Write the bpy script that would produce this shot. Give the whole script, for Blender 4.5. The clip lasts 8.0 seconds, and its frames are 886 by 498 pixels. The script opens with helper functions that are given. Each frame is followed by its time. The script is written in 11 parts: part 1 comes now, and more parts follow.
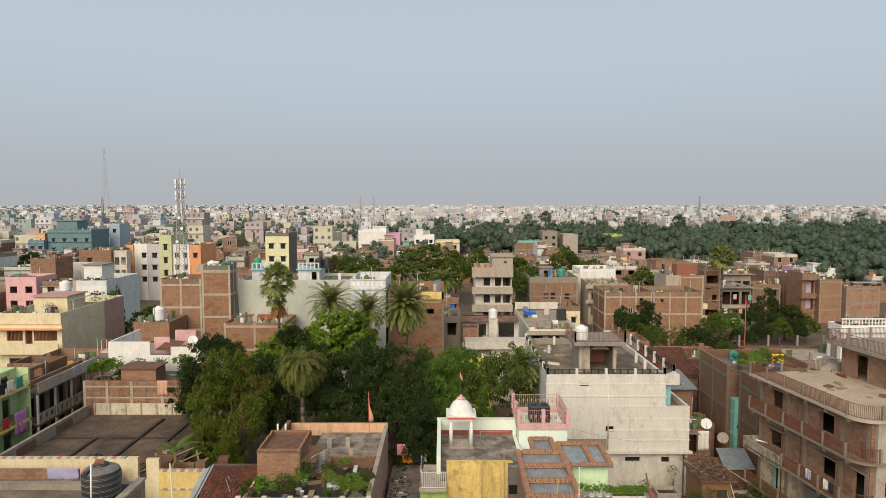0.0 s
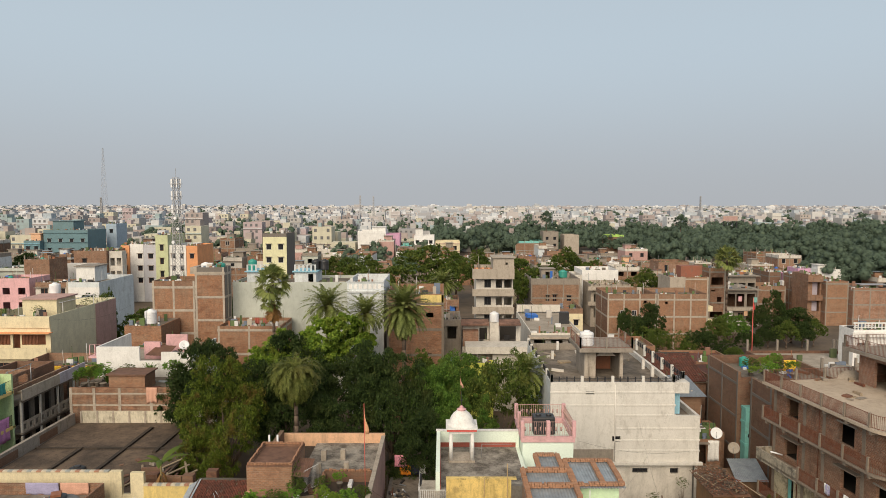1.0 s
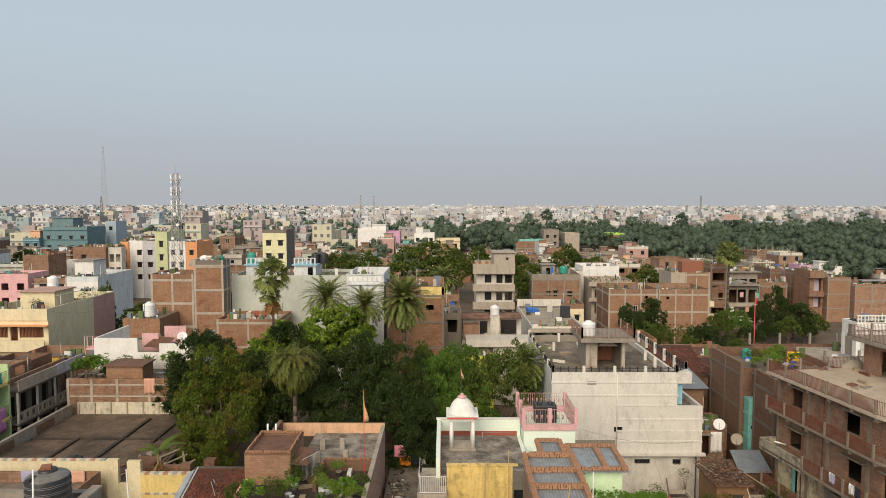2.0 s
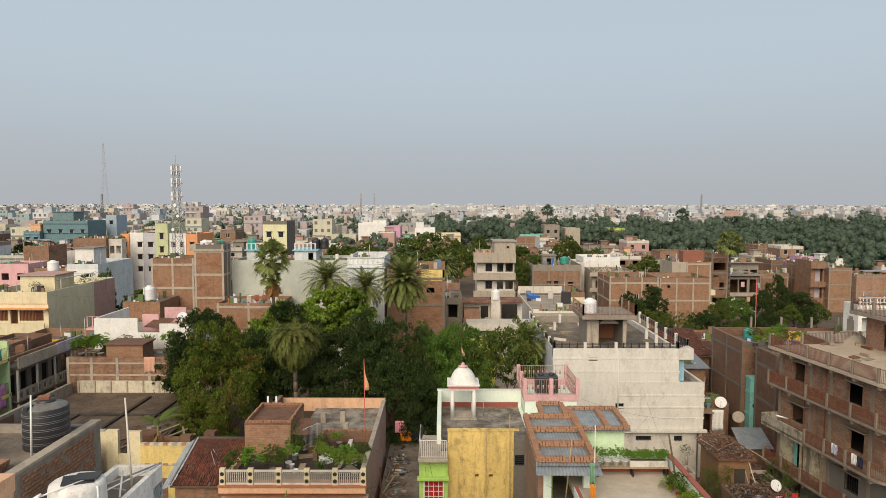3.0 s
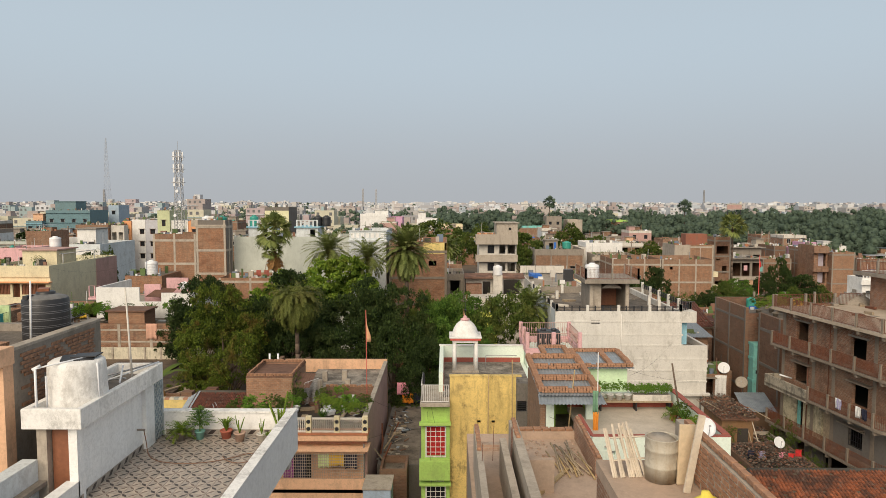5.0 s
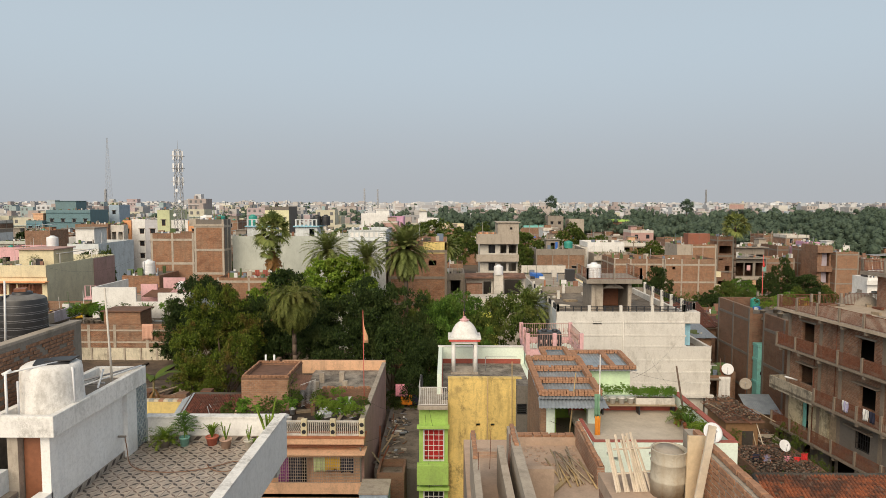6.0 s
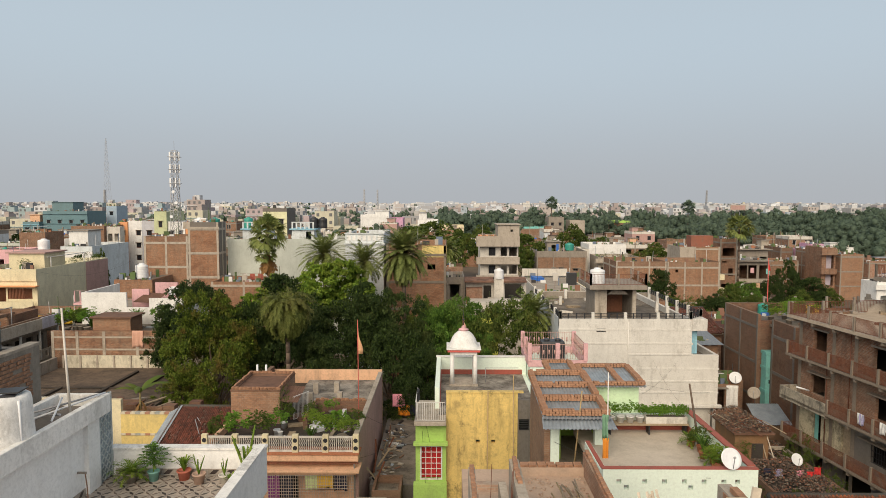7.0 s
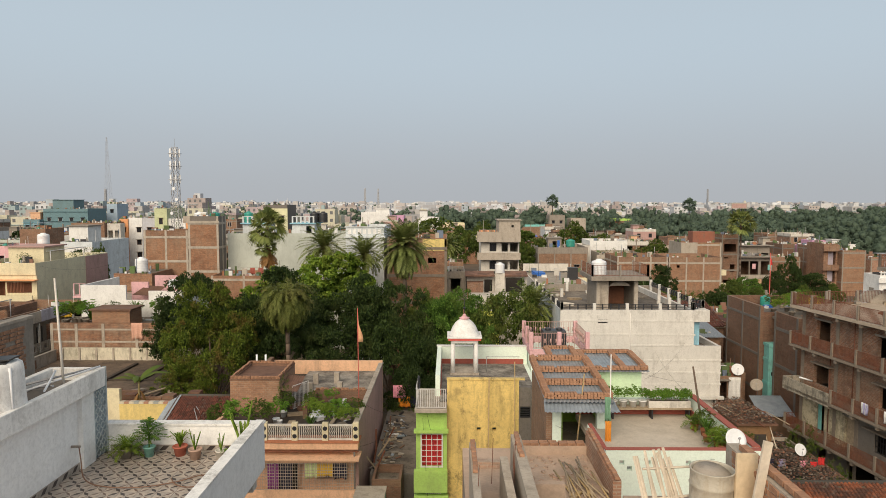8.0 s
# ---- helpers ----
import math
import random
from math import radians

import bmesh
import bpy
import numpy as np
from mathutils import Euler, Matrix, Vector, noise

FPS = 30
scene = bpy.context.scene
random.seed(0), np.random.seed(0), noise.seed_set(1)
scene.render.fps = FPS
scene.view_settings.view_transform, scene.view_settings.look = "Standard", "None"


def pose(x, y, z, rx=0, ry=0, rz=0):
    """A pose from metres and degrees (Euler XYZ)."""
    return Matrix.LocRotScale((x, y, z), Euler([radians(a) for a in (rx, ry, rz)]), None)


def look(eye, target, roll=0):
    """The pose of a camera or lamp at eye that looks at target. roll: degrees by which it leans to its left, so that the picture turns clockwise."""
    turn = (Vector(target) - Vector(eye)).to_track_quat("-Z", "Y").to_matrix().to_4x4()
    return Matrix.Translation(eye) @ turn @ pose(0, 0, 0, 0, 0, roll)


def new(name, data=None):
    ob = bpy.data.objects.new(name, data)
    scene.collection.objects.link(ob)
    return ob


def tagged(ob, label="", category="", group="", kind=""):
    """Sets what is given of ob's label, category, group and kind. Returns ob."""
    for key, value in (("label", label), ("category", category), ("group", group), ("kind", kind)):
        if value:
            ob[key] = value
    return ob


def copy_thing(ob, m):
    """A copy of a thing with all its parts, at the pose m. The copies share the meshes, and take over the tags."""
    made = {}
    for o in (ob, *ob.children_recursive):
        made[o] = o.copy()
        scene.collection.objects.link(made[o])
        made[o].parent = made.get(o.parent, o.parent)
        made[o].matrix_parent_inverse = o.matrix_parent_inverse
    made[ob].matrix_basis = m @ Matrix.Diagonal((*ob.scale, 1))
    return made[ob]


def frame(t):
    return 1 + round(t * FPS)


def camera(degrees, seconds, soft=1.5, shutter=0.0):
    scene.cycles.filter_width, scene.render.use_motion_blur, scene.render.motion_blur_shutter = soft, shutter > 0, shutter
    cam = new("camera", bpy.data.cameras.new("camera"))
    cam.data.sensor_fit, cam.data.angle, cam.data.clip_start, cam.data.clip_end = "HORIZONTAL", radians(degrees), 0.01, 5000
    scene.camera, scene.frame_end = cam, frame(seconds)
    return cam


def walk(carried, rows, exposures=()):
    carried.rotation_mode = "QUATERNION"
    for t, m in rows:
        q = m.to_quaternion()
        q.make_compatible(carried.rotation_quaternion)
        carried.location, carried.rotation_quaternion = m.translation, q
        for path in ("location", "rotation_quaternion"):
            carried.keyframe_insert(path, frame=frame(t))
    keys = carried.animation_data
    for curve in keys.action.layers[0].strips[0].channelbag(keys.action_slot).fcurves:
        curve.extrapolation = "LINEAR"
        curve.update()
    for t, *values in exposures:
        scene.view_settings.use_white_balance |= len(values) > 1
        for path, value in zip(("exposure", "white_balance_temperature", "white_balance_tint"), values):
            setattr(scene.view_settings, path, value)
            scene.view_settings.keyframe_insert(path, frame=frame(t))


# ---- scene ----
cam = camera(67.8, 8.0, 0.4)
METRES, EYE, TILT, LEAN, TURN = 12.0, 25.0, -4.0, 0.0, 0.0
ROWS = [
    (0.0, 0.0, 0.0, 0.0, 0.0, 0.0, -0.0),
    (0.5, 0.0019, 0.1037, 0.0074, 0.03, 0.0, -0.03),
    (1.0, 0.0024, 0.1948, 0.016, 0.01, 0.01, -0.04),
    (1.5, 0.0021, 0.2295, -0.0043, 0.01, 0.03, -0.06),
    (3.0, -0.001, 0.2517, -0.2289, 0.07, 0.0, -0.09),
    (3.5, -0.0012, 0.2525, -0.3048, 0.09, -0.04, -0.12),
    (4.0, -0.003, 0.2543, -0.3819, 0.16, -0.07, -0.11),
    (4.5, -0.0043, 0.2598, -0.4573, 0.2, -0.11, -0.1),
    (6.0, 0.0141, 0.3324, -0.4789, 0.39, -0.15, -0.11),
    (6.5, 0.0195, 0.4218, -0.4613, 0.45, -0.13, -0.11),
    (7.0, 0.0225, 0.4772, -0.4491, 0.4, -0.11, -0.11),
    (7.5, 0.0234, 0.4952, -0.4642, 0.43, -0.11, -0.1),
    (8.0, 0.0233, 0.5018, -0.5079, 0.47, -0.14, -0.09),
]
walk(cam, [(t, pose(0, 0, EYE, TILT, LEAN, TURN) @ pose(METRES * x, METRES * y, METRES * z, 90 + pitch, roll, yaw)) for t, x, y, z, yaw, pitch, roll in ROWS])

# ---- world and light ----
SUN_ELEVATION, SUN_TURN = 34.5, 195.0
world = bpy.data.worlds.new("hazy_day")
scene.world = world
world.use_nodes = True
wn = world.node_tree.nodes
wl = world.node_tree.links
sky = wn.new("ShaderNodeTexSky")
sky.sky_type = "NISHITA"
sky.sun_disc = False
sky.sun_elevation = radians(SUN_ELEVATION)
sky.sun_rotation = radians(SUN_TURN)
sky.air_density, sky.dust_density, sky.ozone_density = 1.0, 3.0, 1.0
coord = wn.new("ShaderNodeTexCoord")
lift = wn.new("ShaderNodeMapping")
lift.inputs["Location"].default_value = (0, 0, 0.35)
lift.inputs["Scale"].default_value = (1, 1, 0.8)
wl.new(coord.outputs["Generated"], lift.inputs["Vector"])
wl.new(lift.outputs[0], sky.inputs["Vector"])
height = wn.new("ShaderNodeSeparateXYZ")
wl.new(coord.outputs["Generated"], height.inputs[0])
rise = wn.new("ShaderNodeMapRange")
rise.interpolation_type = "SMOOTHSTEP"
rise.inputs["From Min"].default_value, rise.inputs["From Max"].default_value = -0.02, 0.30
rise.inputs["To Min"].default_value, rise.inputs["To Max"].default_value = 0.97, 0.86
wl.new(height.outputs[2], rise.inputs["Value"])
haze = wn.new("ShaderNodeMix")
haze.data_type = "RGBA"
wl.new(rise.outputs[0], haze.inputs[0])
wl.new(sky.outputs["Color"], haze.inputs[6])
veil = wn.new("ShaderNodeMapRange")
veil.interpolation_type = "SMOOTHSTEP"
veil.inputs["From Min"].default_value, veil.inputs["From Max"].default_value = -0.02, 0.24
wl.new(height.outputs[2], veil.inputs["Value"])
air = wn.new("ShaderNodeMix")
air.data_type = "RGBA"
wl.new(veil.outputs[0], air.inputs[0])
air.inputs[6].default_value, air.inputs[7].default_value = (2.75, 2.86, 2.98, 1), (3.42, 3.98, 4.36, 1)
crown = wn.new("ShaderNodeMapRange")
crown.interpolation_type = "SMOOTHSTEP"
crown.inputs["From Min"].default_value, crown.inputs["From Max"].default_value = 0.38, 0.95
wl.new(height.outputs[2], crown.inputs["Value"])
zenith = wn.new("ShaderNodeMix")
zenith.data_type = "RGBA"
wl.new(crown.outputs[0], zenith.inputs[0])
wl.new(air.outputs[2], zenith.inputs[6])
zenith.inputs[7].default_value = (2.3, 2.24, 2.12, 1)
wl.new(zenith.outputs[2], haze.inputs[7])
wn["Background"].inputs["Strength"].default_value = 0.158
wl.new(haze.outputs[2], wn["Background"].inputs["Color"])

sun = new("sun", bpy.data.lights.new("sun", "SUN"))
sun.data.energy, sun.data.angle, sun.data.color = 3.55, radians(52), (1.0, 0.84, 0.63)
_s = Vector((-0.22, -0.79, 0.57)).normalized()
sun.matrix_world = look(_s * 50, (0, 0, 0))
scene.view_settings.exposure = 0.0

# ---- materials ----


class Nodes:
    """Short forms for building one node material."""

    def __init__(self, name):
        self.mat = bpy.data.materials.new(name)
        self.mat.use_nodes = True
        self.t = self.mat.node_tree
        self.bsdf = self.t.nodes["Principled BSDF"]
        self.co = self.t.nodes.new("ShaderNodeTexCoord").outputs["Object"]

    def n(self, kind, **ins):
        node = self.t.nodes.new(kind)
        for k, v in ins.items():
            self.put(node.inputs[k.replace("_", " ")], v)
        return node

    def put(self, socket, v):
        if isinstance(v, bpy.types.NodeSocket):
            self.t.links.new(v, socket)
        else:
            if isinstance(v, tuple) and len(v) == 3 and socket.type == "RGBA":
                v = (*v, 1)
            socket.default_value = v

    def scaled(self, sx, sy, sz):
        m = self.n("ShaderNodeMapping", Vector=self.co)
        m.inputs["Scale"].default_value = (sx, sy, sz)
        return m.outputs[0]

    def noise(self, scale, vec=None, detail=4.0, rough=0.55):
        return self.n("ShaderNodeTexNoise", Vector=vec or self.co, Scale=scale, Detail=detail, Roughness=rough).outputs["Fac"]

    def steps(self, fac, lo, hi):
        m = self.n("ShaderNodeMapRange", Value=fac)
        m.inputs["From Min"].default_value, m.inputs["From Max"].default_value = lo, hi
        return m.outputs[0]

    def mix(self, fac, a, b, mode="MIX"):
        m = self.t.nodes.new("ShaderNodeMix")
        m.data_type, m.blend_type = "RGBA", mode
        self.put(m.inputs[0], fac), self.put(m.inputs[6], a), self.put(m.inputs[7], b)
        return m.outputs[2]

    def math(self, op, a, b):
        m = self.t.nodes.new("ShaderNodeMath")
        m.operation = op
        self.put(m.inputs[0], a), self.put(m.inputs[1], b)
        return m.outputs[0]

    def bump(self, height, strength, distance):
        b = self.n("ShaderNodeBump", Height=height, Strength=strength, Distance=distance)
        self.t.links.new(b.outputs[0], self.bsdf.inputs["Normal"])

    def done(self, colour, rough=0.85, metal=0.0):
        self.put(self.bsdf.inputs["Base Color"], colour)
        self.put(self.bsdf.inputs["Roughness"], rough)
        self.put(self.bsdf.inputs["Metallic"], metal)
        return self.mat


def tone(c, k):
    return tuple(min(0.95, v * k) for v in c)


def plaster(name, c, dirt=0.5, dark=(0.10, 0.085, 0.065), vary=0.12, rough=0.85, heavy=0.0, mould=None):
    """Painted or bare render: patches, fine grain, rain streaks and mould."""
    n = Nodes(name)
    base = n.mix(n.steps(n.noise(0.55), 0.3, 0.7), tone(c, 1 - vary), tone(c, 1 + vary * 0.6))
    base = n.mix(n.math("MULTIPLY", n.steps(n.noise(11.0, None, 8.0, 0.75), 0.42, 0.62), 0.45), base, tone(c, 0.78))
    streak = n.noise(1.0, n.scaled(1.7, 1.7, 0.38), 10.0, 0.74)
    base = n.mix(n.math("MULTIPLY", n.steps(streak, 0.5 - heavy, 0.66 - heavy), dirt * 0.75), base, dark)
    blot = n.noise(1.3, None, 10.0, 0.72)
    base = n.mix(n.math("MULTIPLY", n.steps(blot, 0.53 - heavy, 0.66 - heavy), dirt * 0.8), base, tone(dark, 1.6))
    fine = n.noise(5.5, None, 8.0, 0.7)
    base = n.mix(n.math("MULTIPLY", n.steps(fine, 0.5 - heavy, 0.64 - heavy), 0.08 + dirt * 0.55), base, tone(c, 0.55))
    crust = n.noise(0.9, n.scaled(1.0, 1.0, 0.55), 14.0, 0.8)
    base = n.mix(n.math("MULTIPLY", n.steps(crust, 0.53 - heavy, 0.6 - heavy), dirt * 0.4 if mould is None else mould), base, tone(dark, 0.9))
    r = n.n("ShaderNodeObjectInfo").outputs["Random"]
    base = n.mix(n.math("MULTIPLY", r, 0.12), base, (0.25, 0.22, 0.18))
    n.bump(n.noise(26.0), 0.35, 0.02)
    return n.done(base, rough)


def brickwork(name, c1, c2, mortar, dirt=0.4, w=0.24, h=0.085):
    """Laid brick seen from afar: courses, uneven firing, soot."""
    n = Nodes(name)
    s = n.n("ShaderNodeSeparateXYZ", Vector=n.co)
    u = n.math("ADD", s.outputs[0], s.outputs[1])
    v = n.n("ShaderNodeCombineXYZ", X=u, Y=s.outputs[2]).outputs[0]
    b = n.n("ShaderNodeTexBrick", Vector=v, Color1=c1, Color2=c2, Mortar=mortar, Scale=1.0)
    b.inputs["Mortar Size"].default_value = 0.015
    b.inputs["Brick Width"].default_value, b.inputs["Row Height"].default_value = w, h
    lone = n.noise(4.2, n.scaled(0.9, 0.9, 2.6), 6.0, 0.75)
    col = n.mix(n.math("MULTIPLY", n.steps(lone, 0.47, 0.62), 0.6), b.outputs["Color"], tone(c1, 0.5))
    col = n.mix(n.math("MULTIPLY", n.steps(n.noise(2.9, n.scaled(1, 1, 2.0), 6.0, 0.7), 0.52, 0.66), 0.45), col, tone(c1, 1.45))
    row = n.noise(3.2, n.scaled(0.3, 0.3, 2.2), 8.0, 0.8)
    col = n.mix(n.math("MULTIPLY", n.steps(row, 0.46, 0.58), 0.4), col, tone(c2, 0.7))
    col = n.mix(n.math("MULTIPLY", n.steps(row, 0.42, 0.34), 0.4), col, tone(mortar, 1.05))
    col = n.mix(n.math("MULTIPLY", n.steps(n.noise(0.6, None, 8.0, 0.7), 0.48, 0.62), 0.42), col, tone(mortar, 0.85))
    col = n.mix(n.math("MULTIPLY", n.steps(n.noise(0.42, n.scaled(1, 1, 1.7), 10.0, 0.75), 0.5, 0.6), 0.5), col, tone(c2, 0.62))
    streak = n.noise(1.0, n.scaled(1.5, 1.5, 0.25), 8.0, 0.72)
    col = n.mix(n.math("MULTIPLY", n.steps(streak, 0.5, 0.66), dirt), col, (0.05, 0.04, 0.035))
    r = n.n("ShaderNodeObjectInfo").outputs["Random"]
    col = n.mix(n.math("MULTIPLY", r, 0.25), col, (0.12, 0.065, 0.045))
    col = n.mix(n.math("MULTIPLY", n.math("FRACT", n.math("MULTIPLY", r, 7.3), 0.0), 0.36), col, (0.31, 0.205, 0.135))
    crust = n.noise(1.1, n.scaled(1.0, 1.0, 1.3), 14.0, 0.82)
    col = n.mix(n.math("MULTIPLY", n.steps(crust, 0.53, 0.6), 0.35), col, tone(c2, 0.55))
    n.bump(n.math("SUBTRACT", n.noise(18.0), b.outputs["Fac"]), 0.5, 0.02)
    return n.done(col, 0.9)


def roofing(name, c, dark, amount=0.6, scale=0.5):
    """Weathered concrete roof deck: damp patches, stains, grit."""
    n = Nodes(name)
    base = n.mix(n.steps(n.noise(scale, None, 8.0, 0.68), 0.38, 0.62), c, dark)
    base = n.mix(n.math("MULTIPLY", n.steps(n.noise(2.3, None, 8.0, 0.7), 0.5, 0.66), amount), base, tone(dark, 0.55))
    base = n.mix(n.math("MULTIPLY", n.steps(n.noise(14.0), 0.45, 0.8), 0.35), base, tone(c, 1.25))
    n.bump(n.noise(20.0, None, 8.0), 0.4, 0.02)
    return n.done(base, 0.92)


def plain(name, c, rough=0.6, metal=0.0, vary=0.2, scale=6.0, bump=0.15):
    n = Nodes(name)
    base = n.mix(n.steps(n.noise(scale, None, 6.0, 0.65), 0.35, 0.7), tone(c, 1 + vary * 0.5), tone(c, 1 - vary))
    base = n.mix(n.math("MULTIPLY", n.steps(n.noise(scale * 6), 0.5, 0.8), vary), base, tone(c, 0.7))
    r = n.n("ShaderNodeObjectInfo").outputs["Random"]
    base = n.mix(n.math("MULTIPLY", r, vary * 0.8), base, tone(c, 0.6))
    n.bump(n.noise(scale * 5), bump, 0.01)
    return n.done(base, rough, metal)


def foliage(name, c1, c2, c3):
    """Leaves: each one its own green, some yellowed, light passing through."""
    n = Nodes(name)
    r = n.n("ShaderNodeNewGeometry").outputs["Random Per Island"]
    col = n.mix(r, c1, c2)
    col = n.mix(n.steps(n.noise(0.7), 0.5, 0.72), col, c3)
    o = n.n("ShaderNodeObjectInfo").outputs["Random"]
    col = n.mix(n.math("MULTIPLY", o, 0.25), col, tone(c1, 0.7))
    n.done(col, 0.62)
    n.bsdf.inputs["Specular IOR Level"].default_value = 0.2
    tr = n.n("ShaderNodeBsdfTranslucent", Color=col)
    mx = n.n("ShaderNodeMixShader", Fac=0.22)
    n.t.links.new(n.bsdf.outputs[0], mx.inputs[1])
    n.t.links.new(tr.outputs[0], mx.inputs[2])
    n.t.links.new(mx.outputs[0], n.t.nodes["Material Output"].inputs["Surface"])
    return n.mat


def clay(name, c, dark, amount):
    """Fired clay roof pieces: each its own shade, blackened in patches over the whole slope."""
    n = Nodes(name)
    n.co = n.n("ShaderNodeNewGeometry").outputs["Position"]
    base = n.mix(n.n("ShaderNodeObjectInfo").outputs["Random"], tone(c, 1.3), tone(c, 0.5))
    base = n.mix(n.math("MULTIPLY", n.steps(n.noise(0.9, None, 10.0, 0.75), 0.42, 0.58), amount), base, dark)
    base = n.mix(n.math("MULTIPLY", n.steps(n.noise(4.5, None, 8.0, 0.75), 0.48, 0.6), 0.6), base, tone(dark, 0.6))
    base = n.mix(n.math("MULTIPLY", n.steps(n.noise(2.1, None, 6.0, 0.7), 0.58, 0.66), 0.35), base, (0.20, 0.17, 0.14))
    n.bump(n.noise(22.0), 0.5, 0.02)
    return n.done(base, 0.95)


def assorted(name, palette, dirt=0.3):
    """Many far house fronts in one mesh: every island takes its paint from a palette."""
    n = Nodes(name)
    r = n.n("ShaderNodeNewGeometry").outputs["Random Per Island"]
    ramp = n.t.nodes.new("ShaderNodeValToRGB")
    ramp.color_ramp.interpolation = "CONSTANT"
    el = ramp.color_ramp.elements
    while len(el) < len(palette):
        el.new(0.5)
    for i, c in enumerate(palette):
        el[i].position = i / len(palette)
        el[i].color = (*c, 1)
    n.t.links.new(r, ramp.inputs[0])
    col = n.mix(n.math("MULTIPLY", n.steps(n.noise(0.35, None, 6.0, 0.7), 0.4, 0.7), dirt), ramp.outputs[0], (0.2, 0.17, 0.14))
    return n.done(col, 0.9)


BRICK = brickwork("red_brick", (0.44, 0.18, 0.08), (0.23, 0.088, 0.042), (0.36, 0.265, 0.185), 0.4)
BRICK_BROWN = brickwork("brown_brick", (0.36, 0.155, 0.078), (0.17, 0.074, 0.042), (0.34, 0.26, 0.19), 0.5)
BRICK_WARM = brickwork("warm_flats_brick", (0.35, 0.15, 0.078), (0.17, 0.07, 0.04), (0.36, 0.28, 0.21), 0.5)
BRICK_DARK = brickwork("sooty_brick", (0.22, 0.082, 0.045), (0.095, 0.04, 0.026), (0.185, 0.13, 0.092), 0.4)
BRICK_PALE = brickwork("pale_brick", (0.38, 0.165, 0.09), (0.27, 0.115, 0.065), (0.42, 0.34, 0.27), 0.35)
BRICK_ROUGH = brickwork("crumbling_brick", (0.52, 0.25, 0.13), (0.26, 0.11, 0.06), (0.40, 0.31, 0.23), 0.35, 0.26, 0.12)
CONCRETE = plaster("bare_concrete", (0.29, 0.25, 0.21), 0.6)
CONCRETE_STAINED = plaster("rain_browned_concrete", (0.25, 0.20, 0.155), 0.55)
ROOF_DUST = roofing("dusty_cement_roof", (0.47, 0.385, 0.30), (0.36, 0.29, 0.22), 0.35, 0.35)
YARD_DECK = roofing("mottled_sooty_roof", (0.155, 0.11, 0.078), (0.042, 0.031, 0.024), 0.6, 0.3)
CONCRETE_DARK = plaster("grey_concrete", (0.17, 0.15, 0.135), 0.6)
CONCRETE_PALE = plaster("pale_concrete", (0.44, 0.38, 0.315), 0.55)
WHITE_OLD = plaster("stained_limewash", (0.66, 0.62, 0.56), 0.38)
WHITE = plaster("white_paint", (0.82, 0.81, 0.79), 0.25)
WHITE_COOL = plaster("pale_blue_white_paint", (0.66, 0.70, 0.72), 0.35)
CREAM = plaster("cream_paint", (0.75, 0.66, 0.44), 0.3)
YELLOW = plaster("yellow_paint", (0.78, 0.60, 0.22), 0.35)
OCHRE = plaster("mouldy_ochre_paint", (0.78, 0.57, 0.20), 0.62, (0.095, 0.068, 0.036), 0.2, 0.85, 0.0, 0.6)
WHITEWASH = plaster("fresh_whitewash", (0.88, 0.875, 0.865), 0.12, (0.25, 0.24, 0.22), 0.04)
RIM_WASH = plaster("mould_rimmed_whitewash", (0.86, 0.85, 0.83), 0.42, (0.17, 0.16, 0.145), 0.06, 0.85, 0.0, 0.45)
PEACH = plaster("peach_paint", (0.78, 0.47, 0.29), 0.4)
ORANGE = plaster("orange_paint", (0.80, 0.36, 0.16), 0.25)
MINT = plaster("mint_paint", (0.79, 0.90, 0.80), 0.02, (0.3, 0.33, 0.28), 0.05)
TERRACE = roofing("pale_scuffed_cement", (0.56, 0.49, 0.41), (0.44, 0.38, 0.31), 0.25, 0.7)
PISTACHIO = plaster("pistachio_paint", (0.56, 0.60, 0.36), 0.3)
LIME = plaster("lime_green_paint", (0.42, 0.66, 0.14), 0.3)
SAGE = plaster("sage_grey_paint", (0.74, 0.70, 0.50), 0.3, (0.22, 0.20, 0.14))
MOULDY_CREAM = plaster("mouldy_cream_paint", (0.62, 0.54, 0.37), 0.95, (0.055, 0.047, 0.038), 0.15, 0.9, 0.02, 0.5)
MOULDY_CONCRETE = plaster("mouldy_concrete", (0.40, 0.355, 0.28), 1.0, (0.045, 0.04, 0.034), 0.15, 0.9, 0.02, 0.55)
GREY_GREEN = plaster("pale_grey_green_paint", (0.50, 0.53, 0.48), 0.25)
PINK = plaster("pink_paint", (0.72, 0.42, 0.44), 0.35)
PINK_OLD = plaster("faded_pink_paint", (0.50, 0.31, 0.28), 0.35)
MAGENTA = plaster("magenta_paint", (0.62, 0.34, 0.50), 0.25)
# teal dulled and greyed to carry the haze over that far house
TEAL = plaster("haze_greyed_teal_paint", (0.13, 0.235, 0.27), 0.25)
LILAC = plaster("lilac_paint", (0.50, 0.44, 0.52), 0.3)
TURQUOISE = plaster("turquoise_paint", (0.20, 0.56, 0.52), 0.4)
SKYBLUE = plaster("sky_blue_paint", (0.30, 0.58, 0.72), 0.3)
RED_BAND = plaster("red_oxide_paint", (0.36, 0.085, 0.06), 0.3)
RED_TRIM = plaster("red_trim_paint", (0.66, 0.12, 0.10), 0.2)
DECK = roofing("weathered_roof_deck", (0.235, 0.195, 0.155), (0.085, 0.07, 0.056))
FLAKED = roofing("flaking_limewashed_roof", (0.34, 0.31, 0.27), (0.085, 0.072, 0.06), 0.7, 0.9)
